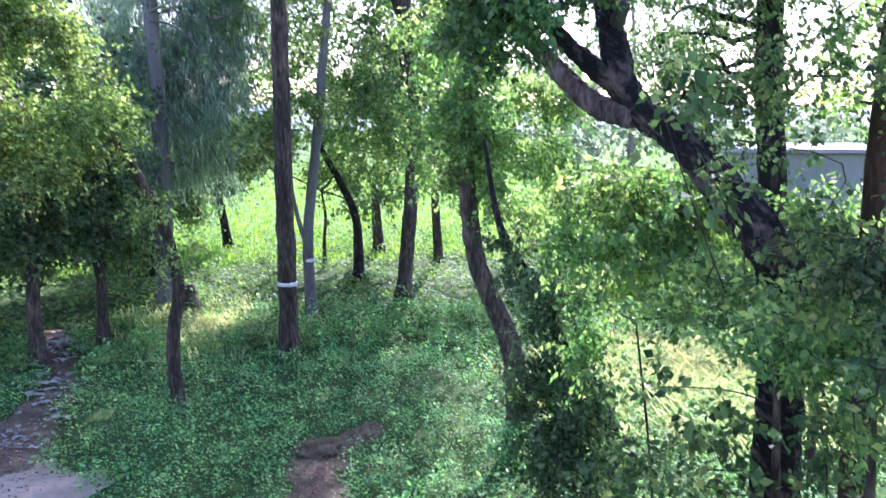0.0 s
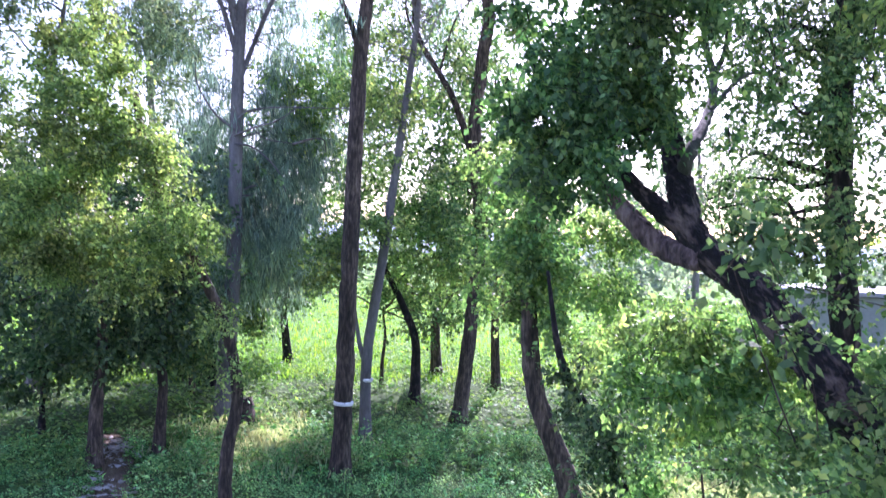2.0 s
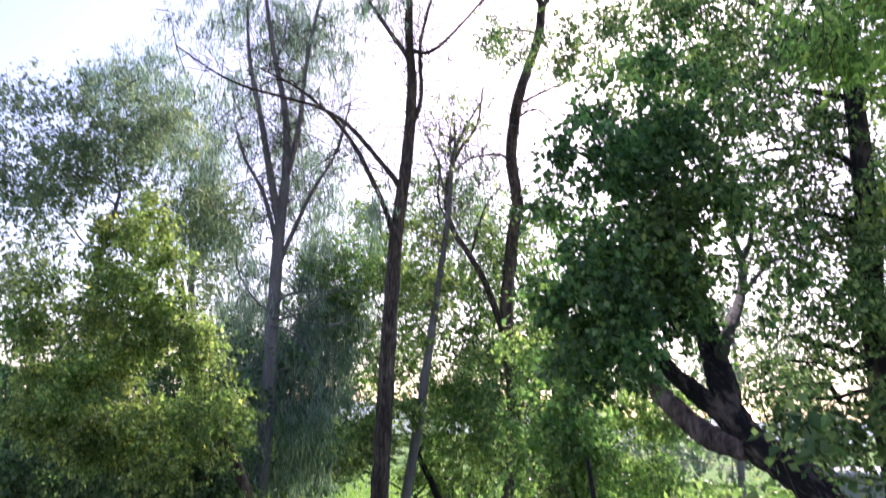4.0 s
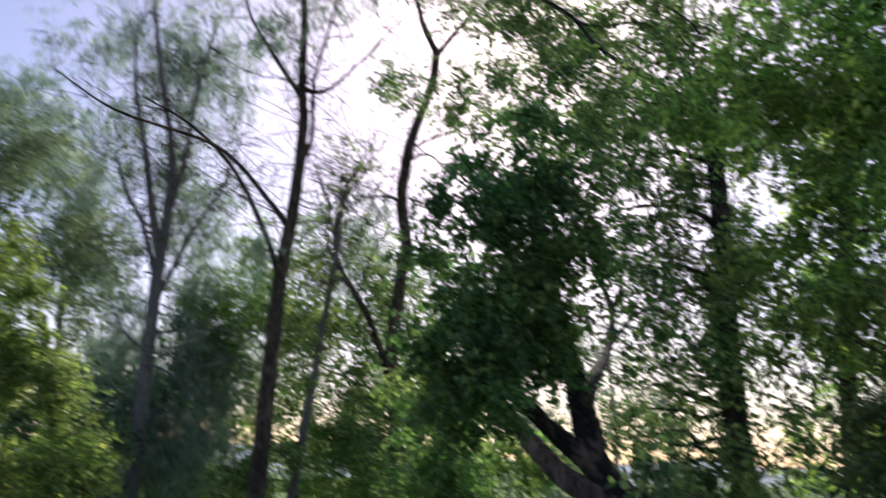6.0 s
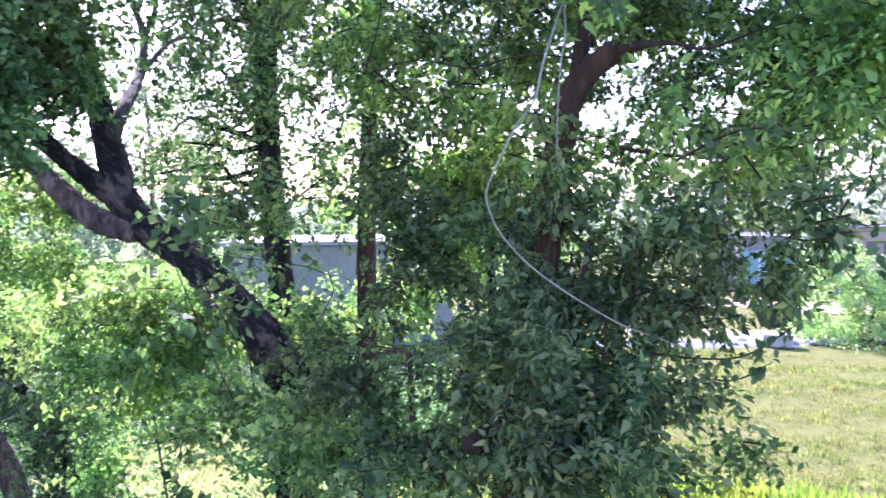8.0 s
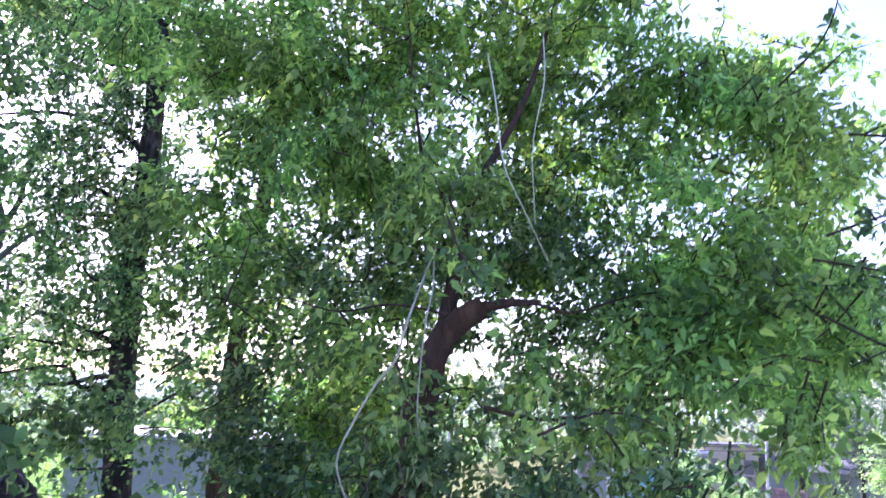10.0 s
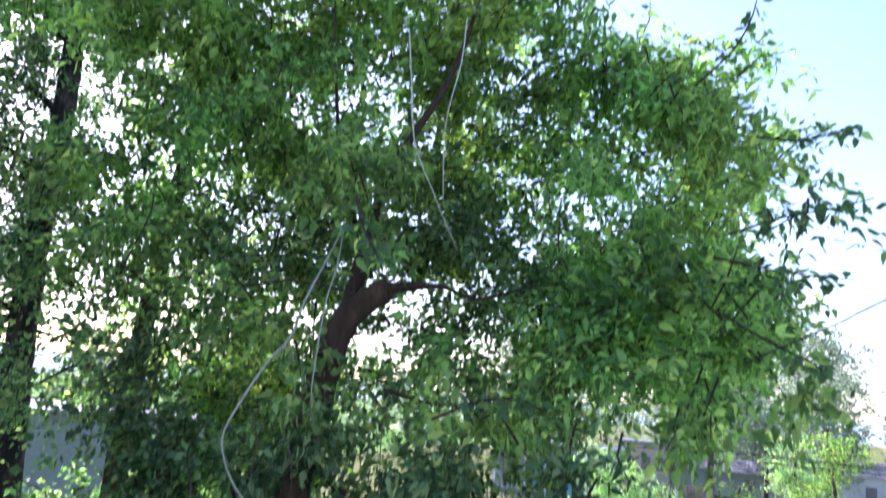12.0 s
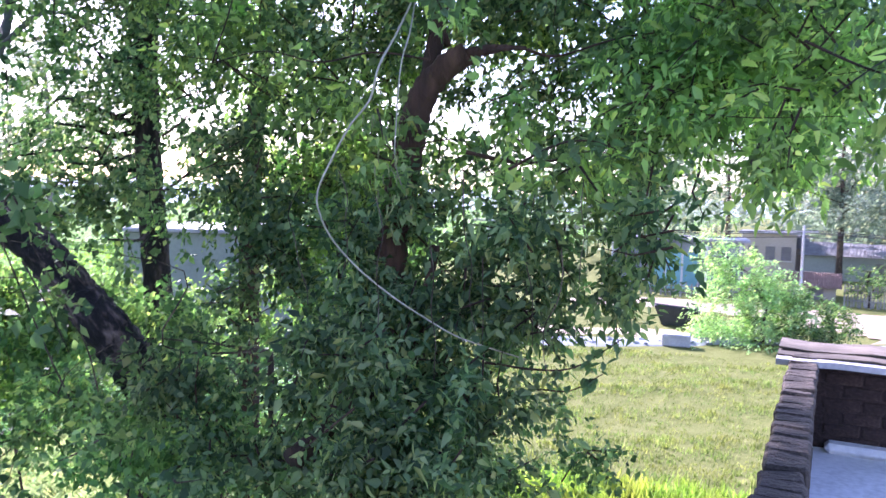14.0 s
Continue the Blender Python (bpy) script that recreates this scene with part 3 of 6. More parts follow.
def low_plants(name, label, mat, where, count, leaf, per, tall, ratio=0.6, patch=0.5, seed=1, scale_far=True):
    """Weeds as one spread: each plant a few stems' worth of leaves in a low mound, higher in drifts."""
    rr = np.random.default_rng(seed)
    x, y = where(rr, count)
    ok = ~on_path(x, y)
    x, y = x[ok], y[ok]
    h = np.array([noise.noise(Vector((a * patch * 1.4, b * patch * 1.4, 3.1))) for a, b in zip(x, y)])
    h2 = np.array([noise.noise(Vector((a * 2.1, b * 2.1, 8.1))) for a, b in zip(x, y)])
    high = tall * np.clip(0.42 + 1.4 * h + 1.4 * h2, 0.08, 1.9)
    n = len(x)
    far = np.clip(np.hypot(x, y) / 14, 0.85, 1.35) if scale_far else np.ones(n)
    s = rr.uniform(0, 1, (n, per)) ** 0.6
    g = rr.uniform(0, 2 * np.pi, (n, per))
    out = (0.05 + 0.14 * rr.uniform(0, 1, (n, per))) * (1.1 - 0.5 * s) * far[:, None]
    px = x[:, None] + np.cos(g) * out
    py = y[:, None] + np.sin(g) * out
    pz = rise(x, y)[:, None] + high[:, None] * s
    p = np.stack([px, py, pz], -1).reshape(-1, 3)
    along = unit(np.stack([np.cos(g), np.sin(g), rr.uniform(-0.5, 0.5, g.shape)], -1).reshape(-1, 3) + rr.normal(0, 0.3, (n * per, 3)))
    upv = unit(rr.normal(0, 0.4, (n * per, 3)) + np.array((0, 0, 1.0)))
    ln = leaf * rr.uniform(0.6, 1.4, n * per) * np.repeat(far, per)
    v, f = leaves(p, along, upv, ln, ln * ratio)
    ob = new(name, mesh_from(name, v, f, mat))
    return tagged(ob, label, "weeds", kind="stuff")


def wood_floor(rr, n):
    d = 15 + 18 * rr.uniform(0, 1, n) ** 1.1
    a = np.radians(rr.uniform(-12, 62, n))
    return d * np.sin(a), d * np.cos(a)


def near_floor(rr, n):
    d = 6.8 + 11.5 * rr.uniform(0, 1, n) ** 0.95
    a = np.radians(rr.uniform(-12, 58, n))
    return d * np.sin(a), d * np.cos(a)


def far_meadow(rr, n):
    d = 25 + 52 * rr.uniform(0, 1, n) ** 1.2
    a = np.radians(rr.uniform(-14, 48, n))
    return d * np.sin(a), d * np.cos(a)


low_plants("ground_cover", "dense low green weeds covering the woodland floor", LEAF_HERB, near_floor, 14200, 0.049, 10, 0.4)
low_plants("shaded_weeds", "green weeds under the trees farther back", LEAF_WEED, wood_floor, 7200, 0.078, 10, 0.42, seed=5)
low_plants("broad_weeds", "taller broad-leaved weeds standing in clumps", LEAF_HERB, near_floor, 650, 0.10, 14, 0.7, 0.45, 0.3, 9)
low_plants("meadow_plants", "sunlit fresh green weeds on the open ground beyond the trees", FIELD_LIME, far_meadow, 5000, 0.1, 8, 0.4, 0.35, 0.2, 4, False)


def blades(name, label, mat, where, count, tall, wide, seed, lean=0.35, cluster=5):
    rr = np.random.default_rng(seed)
    x, y = where(rr, count)
    x, y = np.repeat(x, cluster), np.repeat(y, cluster)
    n = len(x)
    x = x + rr.normal(0, 0.05 + wide * 2, n)
    y = y + rr.normal(0, 0.05 + wide * 2, n)
    h = tall * rr.uniform(0.4, 1.2, n)
    g = rr.uniform(0, 2 * np.pi, n)
    tip = np.stack([np.cos(g), np.sin(g), np.zeros(n)], -1) * (h * lean * rr.uniform(0.2, 1.5, n))[:, None]
    base = np.stack([x, y, rise(x, y) - 0.02], -1)
    sd = np.stack([-np.sin(g), np.cos(g), np.zeros(n)], -1) * wide / 2
    up = np.array((0, 0, 1.0)) * h[:, None]
    v = np.stack([base - sd, base + sd, base + tip * 0.35 + up * 0.6 + sd * 0.8, base + tip + up], 1).reshape(-1, 3)
    f = np.arange(n * 4).reshape(-1, 4)
    ob = new(name, mesh_from(name, v, f, mat))
    return tagged(ob, label, "grass", kind="stuff")


def meadow_east(rr, n):
    d = 9 + 16.5 * rr.uniform(0, 1, n) ** 0.8
    a = np.radians(rr.uniform(58, 95, n))
    return d * np.sin(a), d * np.cos(a)


def box_spot(cx, cy, rx, ry):
    def where(rr, n):
        return cx + rr.normal(0, rx, n), cy + rr.normal(0, ry, n)
    return where


def green_verge(rr, n):
    d = 10.0 + 2.9 * rr.uniform(0, 1, n)
    a = np.radians(rr.uniform(70, 96, n))
    return d * np.sin(a), d * np.cos(a)


blades("dry_grass", "dry yellow-green meadow grass", GRASS_DRY, meadow_east, 8500, 0.10, 0.028, 11)
blades("fresh_grass", "bright fresh green grass by the house", GRASS_VERGE, green_verge, 2900, 0.32, 0.025, 12, cluster=6)
# the sunlit spot at this place is put into paler blades
blades("pale_grass", "pale grass marking a sunlit spot between the weeds", GRASS_PALE, box_spot(2.2, 17.2, 0.85, 1.1), 1100, 0.3, 0.022, 13, cluster=4)
blades("tall_grass", "tall pale grass in the sunlit clearing", GRASS_PALE, box_spot(8.8, 9.5, 0.95, 1.0), 3700, 0.38, 0.018, 14, cluster=6, lean=0.8)
blades("field_grass", "long green grass of the open field", FIELD_LIME, far_meadow, 9000, 0.26, 0.05, 15, cluster=4)

# ------------------------------------------------------------------ trees of the wood
tree("banded_tree", "tall dark-barked tree with a white painted band round its trunk",
     [(3.12, 14.36, -0.1), (3.15, 14.36, 2.5), (3.17, 14.3, 5.1), (3.2, 14.15, 7.9), (3.35, 14.11, 9.6), (3.4, 14.1, 11.2), (3.3, 14.07, 12.2), (3.22, 14.09, 13.9), (2.86, 14.2, 16.3)],
     0.175, 0.05, BARK_BROWN, [(3.25, 14.09, 13.87, 0.76, 0.89, 0.35), (2.63, 14.22, 12.82, 0.86, 0.98, 0.35), (2.89, 14.17, 15.68, 1.34, 1.07, 0.4),
      (4.16, 13.85, 14.40, 0.77, 0.52, 0.25), (2.69, 14.26, 8.61, 0.44, 0.39, 0.8), (1.59, 14.67, 14.60, 0.79, 0.66, 0.6)], LEAF_BLUE, 0.09, 0.4, auto=True,
     limbs=[([(3.2, 14.15, 7.9), (2.95, 14.2, 8.7), (2.2, 14.34, 10.06), (1.3, 14.46, 10.9), (0.4, 14.5, 11.3)], 0.06, 0.015),
            ([(3.3, 14.12, 9.0), (2.89, 14.16, 9.5), (1.83, 14.34, 10.5), (-0.03, 14.46, 10.9), (-1.2, 14.5, 11.5)], 0.055, 0.012),
            ([(3.33, 14.08, 12.0), (3.75, 13.95, 12.0), (4.3, 13.85, 12.6), (5.24, 13.5, 13.9)], 0.05, 0.015),
            ([(3.33, 14.08, 11.8), (2.7, 14.1, 12.6), (2.1, 14.2, 13.6), (1.9, 14.2, 15.0)], 0.05, 0.015),
            ([(3.38, 14.1, 10.2), (3.6, 14.1, 11.0), (3.55, 14.1, 12.2), (3.8, 14.0, 13.6), (4.1, 13.9, 15.5)], 0.05, 0.015)],
     strip=True, droop=0.9, spurs=220, sides=16, plates=0.09, per=10)


def paint_band(owner_place, z, r):
    v, f = tube([(owner_place[0], owner_place[1], z - 0.035), (owner_place[0] + 0.002, owner_place[1], z + 0.035)], r, r, 16, 0.03, 2)
    return v, f


banded = bpy.data.objects["banded_tree"]
v, f = paint_band((3.14, 14.36), 1.43, 0.19)
part("painted_band", mesh_from("painted_band", v - np.array(banded.location), f, PAINT_WHITE), banded, "white lime band")

slim = tree("slender_grey_tree", "slender pale grey tree with white band and bare top",
            [(4.21, 16.88, 0.0), (4.19, 16.88, 1.9), (4.45, 16.82, 4.03), (4.7, 16.7, 6.3), (4.82, 16.52, 7.7), (4.99, 16.46, 9.4), (5.03, 16.45, 10.5), (5.2, 16.4, 11.2), (5.7, 16.2, 12.2)],
            0.135, 0.02, BARK_GREY, [(3.70, 16.60, 4.86, 0.69, 0.63, 1.3), (4.53, 16.60, 7.18, 0.71, 1.03, 0.8), (3.34, 16.47, 3.89, 0.62, 0.56, 1.2),
      (3.28, 16.47, 4.18, 0.73, 0.61, 1.2), (4.77, 15.54, 11.14, 0.65, 0.78, 0.2), (4.36, 16.64, 8.61, 0.65, 0.78, 0.5),
      (4.38, 16.42, 4.88, 0.50, 0.74, 0.8)], LEAF_GOLD, 0.09, 0.6,
            limbs=[([(4.19, 16.88, 1.6), (4.0, 16.9, 2.3), (3.85, 16.9, 3.2), (3.8, 16.9, 4.2)], 0.06, 0.03),
                   ([(5.03, 16.45, 10.5), (4.95, 16.42, 11.2), (5.05, 16.4, 12.2)], 0.03, 0.008),
                   ([(4.99, 16.46, 9.4), (4.75, 16.5, 10.4), (4.7, 16.5, 11.6)], 0.03, 0.008),
                   ([(4.9, 16.5, 8.4), (5.2, 16.4, 9.0), (5.6, 16.3, 9.9), (5.9, 16.2, 10.3)], 0.025, 0.006)], spurs=160)
v, f = paint_band((4.2, 16.88), 1.4, 0.137)
part("painted_band", mesh_from("painted_band", v - np.array(slim.location), f, PAINT_WHITE), slim, "white lime band")

tree("tall_dark_tree", "tall dark crooked tree with a thin forked top",
     [(6.95, 18.22, 0.0), (7.17, 18.14, 2.5), (7.3, 18.05, 5.0), (6.92, 17.68, 7.08), (7.05, 17.63, 9.16), (7.12, 17.50, 10.08), (6.98, 17.58, 11.30), (7.02, 17.45, 12.38), (7.15, 17.29, 13.21), (7.75, 17.64, 14.8), (7.87, 17.58, 15.9)],
     0.175, 0.11, BARK_BROWN, [(6.72, 17.55, 4.69, 1.11, 0.97, 0.7), (6.98, 17.99, 8.71, 0.87, 0.73, 0.8), (8.03, 17.54, 9.91, 0.59, 0.59, 1.2),
      (6.86, 18.00, 15.14, 0.65, 0.81, 0.6), (8.58, 17.25, 17.55, 1.54, 0.68, 0.5), (6.62, 18.13, 5.96, 0.86, 0.86, 0.6),
      (7.81, 17.61, 19.49, 2.33, 1.43, 0.6), (7.62, 16.86, 5.66, 0.81, 0.95, 0.7), (6.48, 18.14, 9.71, 0.88, 0.59, 0.4)]
     + clumps([(8.28, 13.48, 14.36, 1.71, 1.18), (10.00, 13.07, 13.15, 1.18, 1.31), (7.73, 14.10, 13.21, 0.79, 0.79), (5.82, 14.60, 12.97, 0.64, 0.64), (9.60, 14.13, 12.19, 1.48, 0.81)], 60, 0.5, 0.55, 47)
     + clumps([(6.40, 12.60, 11.78, 0.66, 0.66), (7.43, 11.79, 12.00, 0.98, 0.55), (8.44, 11.13, 11.57, 0.77, 0.87), (9.02, 10.99, 10.28, 0.55, 1.09), (9.36, 11.07, 8.78, 0.44, 0.87)], 46, 0.45, 0.45, 61)
     + clumps([(6.62, 10.35, 12.19, 1.12, 0.82), (7.92, 9.95, 11.54, 0.92, 0.92), (8.71, 9.30, 12.45, 0.92, 0.71), (7.28, 10.47, 10.83, 0.71, 0.71)], 40, 0.42, 0.45, 66), LEAF_MID, 0.09, 0.6, auto=9,
     limbs=[([(7.87, 17.58, 15.8), (7.5, 17.75, 16.7), (7.32, 17.82, 17.4), (7.0, 17.9, 18.0), (6.2, 18.1, 18.3)], 0.09, 0.02),
            ([(7.87, 17.58, 15.8), (8.3, 17.4, 16.5), (8.87, 17.1, 17.4), (9.4, 16.9, 18.5)], 0.08, 0.02),
            ([(7.4, 17.78, 13.0), (7.9, 17.6, 13.3), (8.8, 17.3, 13.8), (9.6, 17.1, 14.6)], 0.04, 0.01),
            ([(7.00, 17.57, 11.30), (6.57, 17.86, 11.44), (6.07, 18.24, 11.37), (5.67, 18.64, 10.96)], 0.045, 0.01),
            ([(7.00, 17.47, 12.31), (7.41, 17.00, 12.48), (7.88, 16.65, 11.96)], 0.04, 0.01),
            ([(6.85, 17.67, 6.80), (6.43, 17.84, 8.00), (6.07, 18.07, 8.73), (5.63, 18.34, 9.56), (5.49, 18.39, 10.39), (5.62, 18.23, 11.24), (5.90, 18.03, 11.78), (6.11, 17.77, 12.21), (6.16, 17.53, 13.14)], 0.085, 0.02),
            ([(5.60, 18.27, 11.13), (5.65, 18.22, 11.78), (5.53, 18.15, 12.46)], 0.035, 0.01),
            ([(5.63, 18.34, 9.56), (5.31, 18.44, 10.19), (5.27, 18.38, 11.16), (5.00, 18.43, 11.83)], 0.03, 0.01),
            ([(6.09, 18.06, 8.73), (6.33, 17.74, 9.92), (6.69, 17.48, 10.49)], 0.03, 0.01)], spurs=260, sides=14, plates=0.1, per=10)

tree("golden_tree", "broad leafy tree with yellow-green sunlit leaves and a rough trunk",
     [(0.88, 12.25, -0.05), (0.88, 12.3, 1.14), (1.02, 12.35, 2.02), (0.82, 12.33, 3.05), (0.52, 12.35, 3.74), (0.03, 12.36, 4.67), (-0.37, 12.36, 5.49), (-0.6, 12.4, 6.6)],
     0.102, 0.05, BARK_BROWN, clumps([(-1.17, 12.01, 7.10, 0.72, 0.68), (-1.21, 12.13, 6.52, 0.89, 0.85), (-1.78, 12.33, 5.82, 0.96, 0.92), (-0.55, 12.02, 5.44, 0.75, 0.92), (0.03, 11.78, 4.63, 0.58, 0.54), (-1.82, 12.35, 4.66, 0.91, 0.82), (-0.92, 12.16, 4.12, 0.91, 0.58), (0.36, 11.81, 3.91, 0.29, 0.41), (-2.55, 12.76, 5.91, 0.60, 0.94)],
     110, 0.4, 1.6, 41)
     + [(0.72, 11.80, 3.23, 0.45, 0.3, 1.0), (0.99, 12.15, 2.50, 0.38, 0.45, 1.0)], LEAF_GOLD, 0.062, 0.6, rough=0.05, sides=14, plates=0.12, per=12, dense=2.1, auto=False)

# the first two crown masses are hidden ones, added to shade the floor
tree("shaded_tree", "slim tree beside the path, dense dark green crown filled out for shade",
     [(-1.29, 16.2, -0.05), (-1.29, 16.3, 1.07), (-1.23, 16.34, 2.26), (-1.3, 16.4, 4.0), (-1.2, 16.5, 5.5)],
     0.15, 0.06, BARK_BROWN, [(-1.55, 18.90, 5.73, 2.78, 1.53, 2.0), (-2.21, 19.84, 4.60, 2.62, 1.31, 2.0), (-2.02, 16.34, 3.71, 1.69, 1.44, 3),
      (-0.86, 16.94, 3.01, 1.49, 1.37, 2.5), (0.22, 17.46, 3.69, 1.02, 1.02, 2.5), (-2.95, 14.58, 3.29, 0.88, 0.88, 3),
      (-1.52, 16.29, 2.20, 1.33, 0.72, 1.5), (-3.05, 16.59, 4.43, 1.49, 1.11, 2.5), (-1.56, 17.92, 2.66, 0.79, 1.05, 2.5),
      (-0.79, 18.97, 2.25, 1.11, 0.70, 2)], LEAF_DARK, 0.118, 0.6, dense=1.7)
tree("slim_shaded_tree", "slim dark-stemmed tree with drooping leaves",
     [(-0.16, 16.9, -0.05), (-0.1, 16.95, 1.28), (-0.15, 16.99, 2.44), (0.2, 17.2, 3.6), (0.5, 17.4, 4.8)],
     0.12, 0.05, BARK_BROWN, [(-0.12, 17.96, 3.29, 1.18, 1.05, 2), (0.59, 17.95, 2.17, 0.79, 0.66, 1.5), (0.22, 17.39, 2.37, 0.89, 0.77, 1.5)], LEAF_MID, 0.10, 0.6)
tree("needle_tree", "tall grey-stemmed tree with hanging blue-green needle foliage",
     [(1.31, 19.79, -0.10), (1.37, 19.79, 2.13), (1.45, 19.79, 4.02), (1.42, 19.75, 6.58), (1.42, 19.62, 9.41), (1.47, 19.62, 10.73), (1.34, 19.57, 12.43), (0.85, 19.56, 14.42), (0.38, 19.62, 16.78)],
     0.24, 0.04, BARK_GREY, [(1.89, 20.73, 5.16, 1.68, 2.30, 2.2), (1.46, 20.77, 7.70, 1.24, 1.24, 1.6), (2.92, 21.61, 7.93, 1.14, 1.46, 1.5),
      (3.03, 21.60, 5.85, 1.12, 1.45, 2), (0.96, 20.80, 3.97, 1.07, 1.53, 2.2), (2.63, 21.15, 3.39, 0.78, 0.78, 1.6),
      (0.09, 20.76, 16.18, 1.92, 1.92, 1.0), (1.63, 20.69, 15.06, 1.71, 2.05, 1.2), (0.29, 20.76, 13.40, 1.00, 1.66, 1.0),
      (1.61, 20.70, 12.44, 1.31, 1.14, 0.9), (2.55, 20.60, 15.42, 1.03, 1.38, 0.8), (0.14, 20.76, 19.66, 2.45, 1.88, 1.2),
      (0.78, 20.81, 9.19, 0.78, 1.10, 0.8), (0.99, 20.80, 5.72, 1.07, 2.15, 2), (3.83, 21.98, 7.22, 0.83, 1.82, 1.4)]
     + [(2.47, 21.17, 9.43, 0.96, 0.96, 1.2), (2.26, 20.87, 5.85, 1.23, 1.69, 1.2), (3.75, 21.17, 6.75, 0.95, 1.10, 0.8)]
     + clumps([(2.48, 22.41, 6.99, 1.21, 1.36), (1.08, 23.71, 6.48, 1.25, 1.88), (3.16, 21.76, 5.04, 0.91, 1.67), (-0.03, 24.85, 7.02, 0.96, 1.44)], 34, 0.75, 0.9, 55), LEAF_BLUE, 0.14, 0.3, strip=True, droop=0.9, twig_r=0.008,
     limbs=[([(1.42, 19.62, 9.41), (1.09, 19.61, 10.64), (0.76, 19.61, 12.06), (0.28, 19.61, 13.95), (0.09, 19.56, 15.84)], 0.12, 0.03),
            ([(1.46, 19.62, 10.64), (1.70, 19.56, 12.06), (1.80, 19.56, 14.14), (2.08, 19.46, 16.31)], 0.1, 0.03),
            ([(1.42, 19.65, 8.28), (2.08, 19.56, 10.17), (2.74, 19.46, 11.58), (3.02, 19.37, 13.00)], 0.07, 0.02),
            ([(1.42, 19.62, 8.75), (0.94, 19.56, 10.17), (0.38, 19.56, 11.11), (0.09, 19.56, 11.96)], 0.07, 0.02),
            ([(1.36, 19.50, 6.98), (1.80, 19.24, 7.18), (2.30, 18.96, 7.34), (2.79, 18.69, 7.70)], 0.035, 0.01),
            ([(1.39, 19.49, 7.33), (1.66, 19.29, 7.58), (2.42, 18.92, 7.67), (3.94, 18.28, 7.67)], 0.03, 0.01),
            ([(1.36, 19.50, 6.78), (1.81, 19.24, 6.68), (2.33, 18.94, 6.17), (2.53, 18.77, 5.63)], 0.028, 0.01),
            ([(1.37, 19.50, 7.12), (0.88, 19.57, 7.50), (0.47, 19.61, 8.15), (0.39, 19.53, 8.67)], 0.035, 0.01),
            ([(1.67, 19.39, 7.27), (2.06, 19.15, 6.92), (2.70, 18.82, 6.80)], 0.02, 0.01)], auto=18, spurs=420, dense=1.7)
tree("curved_tree", "small tree with a curved dark trunk",
     [(6.48, 20.5, 0.0), (6.5, 20.51, 0.9), (6.43, 20.51, 1.92), (5.98, 20.65, 3.02), (5.64, 20.75, 3.72), (5.4, 20.7, 4.8)],
     0.16, 0.05, BARK_BLACK, [(6.43, 19.78, 5.29, 1.07, 0.92, 1.20), (5.87, 19.96, 4.52, 0.77, 0.61, 0.90), (6.08, 20.62, 3.94, 0.94, 0.63, 0.90),
      (7.10, 19.76, 4.68, 1.07, 1.07, 1.08), (7.51, 20.46, 4.09, 1.44, 0.80, 0.90)], LEAF_YOUNG, 0.085, 0.6)
tree("distant_tree", "small tree at the edge of the open field",
     [(8.75, 25.2, 0.0), (8.6, 25.0, 2.0), (8.8, 24.7, 4.0), (8.9, 24.5, 6.0)], 0.2, 0.06, BARK_BROWN, [(8.93, 24.42, 3.26, 1.14, 0.95, 0.96), (8.76, 25.54, 4.95, 1.38, 1.18, 0.90), (9.87, 25.13, 6.26, 1.18, 1.18, 0.90)], LEAF_YOUNG, 0.11, 0.6)
tree("little_dark_tree", "little dark-leaved tree before the sunlit field",
     [(4.16, 28.69, -0.03), (3.96, 28.72, 1.63), (3.74, 28.75, 2.86), (3.7, 28.8, 4.0)], 0.17, 0.05, BARK_BLACK, clumps([(3.7, 29.0, 3.4, 1.5, 1.3)], 12, 0.7, 2.0, 56) + [(3.90, 28.73, 2.6, 1.0, 1.0, 2), (3.59, 29.78, 3.02, 0.88, 1.09, 2), (4.78, 29.61, 2.99, 0.88, 0.88, 1.5)], LEAF_DARK, 0.14, 0.6)
tree("reddish_leaning_tree", "tree with a bowed red-brown trunk and leafy top",
     [(5.5, 9.53, -0.05), (5.42, 9.58, 0.6), (5.31, 9.64, 1.27), (4.92, 9.84, 2.36), (4.8, 9.9, 3.42), (4.82, 9.89, 4.6), (5.0, 9.9, 6.0)],
     0.18, 0.08, BARK_BROWN, [(4.54, 10.52, 4.22, 0.50, 0.67, 1.2), (5.30, 10.16, 4.07, 0.50, 0.50, 1.0), (4.64, 9.75, 4.95, 0.64, 0.72, 2),
      (4.78, 9.68, 4.25, 0.56, 0.56, 1.8), (4.89, 9.86, 4.29, 0.56, 0.64, 2), (4.81, 10.45, 3.63, 0.50, 0.34, 1.3),
      (5.10, 9.75, 3.58, 0.40, 0.48, 1.2), (4.27, 9.91, 5.74, 0.40, 0.56, 1.0), (4.88, 10.97, 5.47, 0.61, 0.53, 1.2)]
     + clumps([(5.66, 10.27, 4.53, 0.59, 0.92), (6.29, 10.34, 3.41, 0.61, 0.79), (5.07, 9.69, 2.94, 0.32, 0.40), (6.70, 10.36, 4.53, 0.52, 0.79)], 34, 0.4, 0.7, 50), LEAF_YOUNG, 0.07, 0.65, auto=9, sides=14, plates=0.1, per=12)
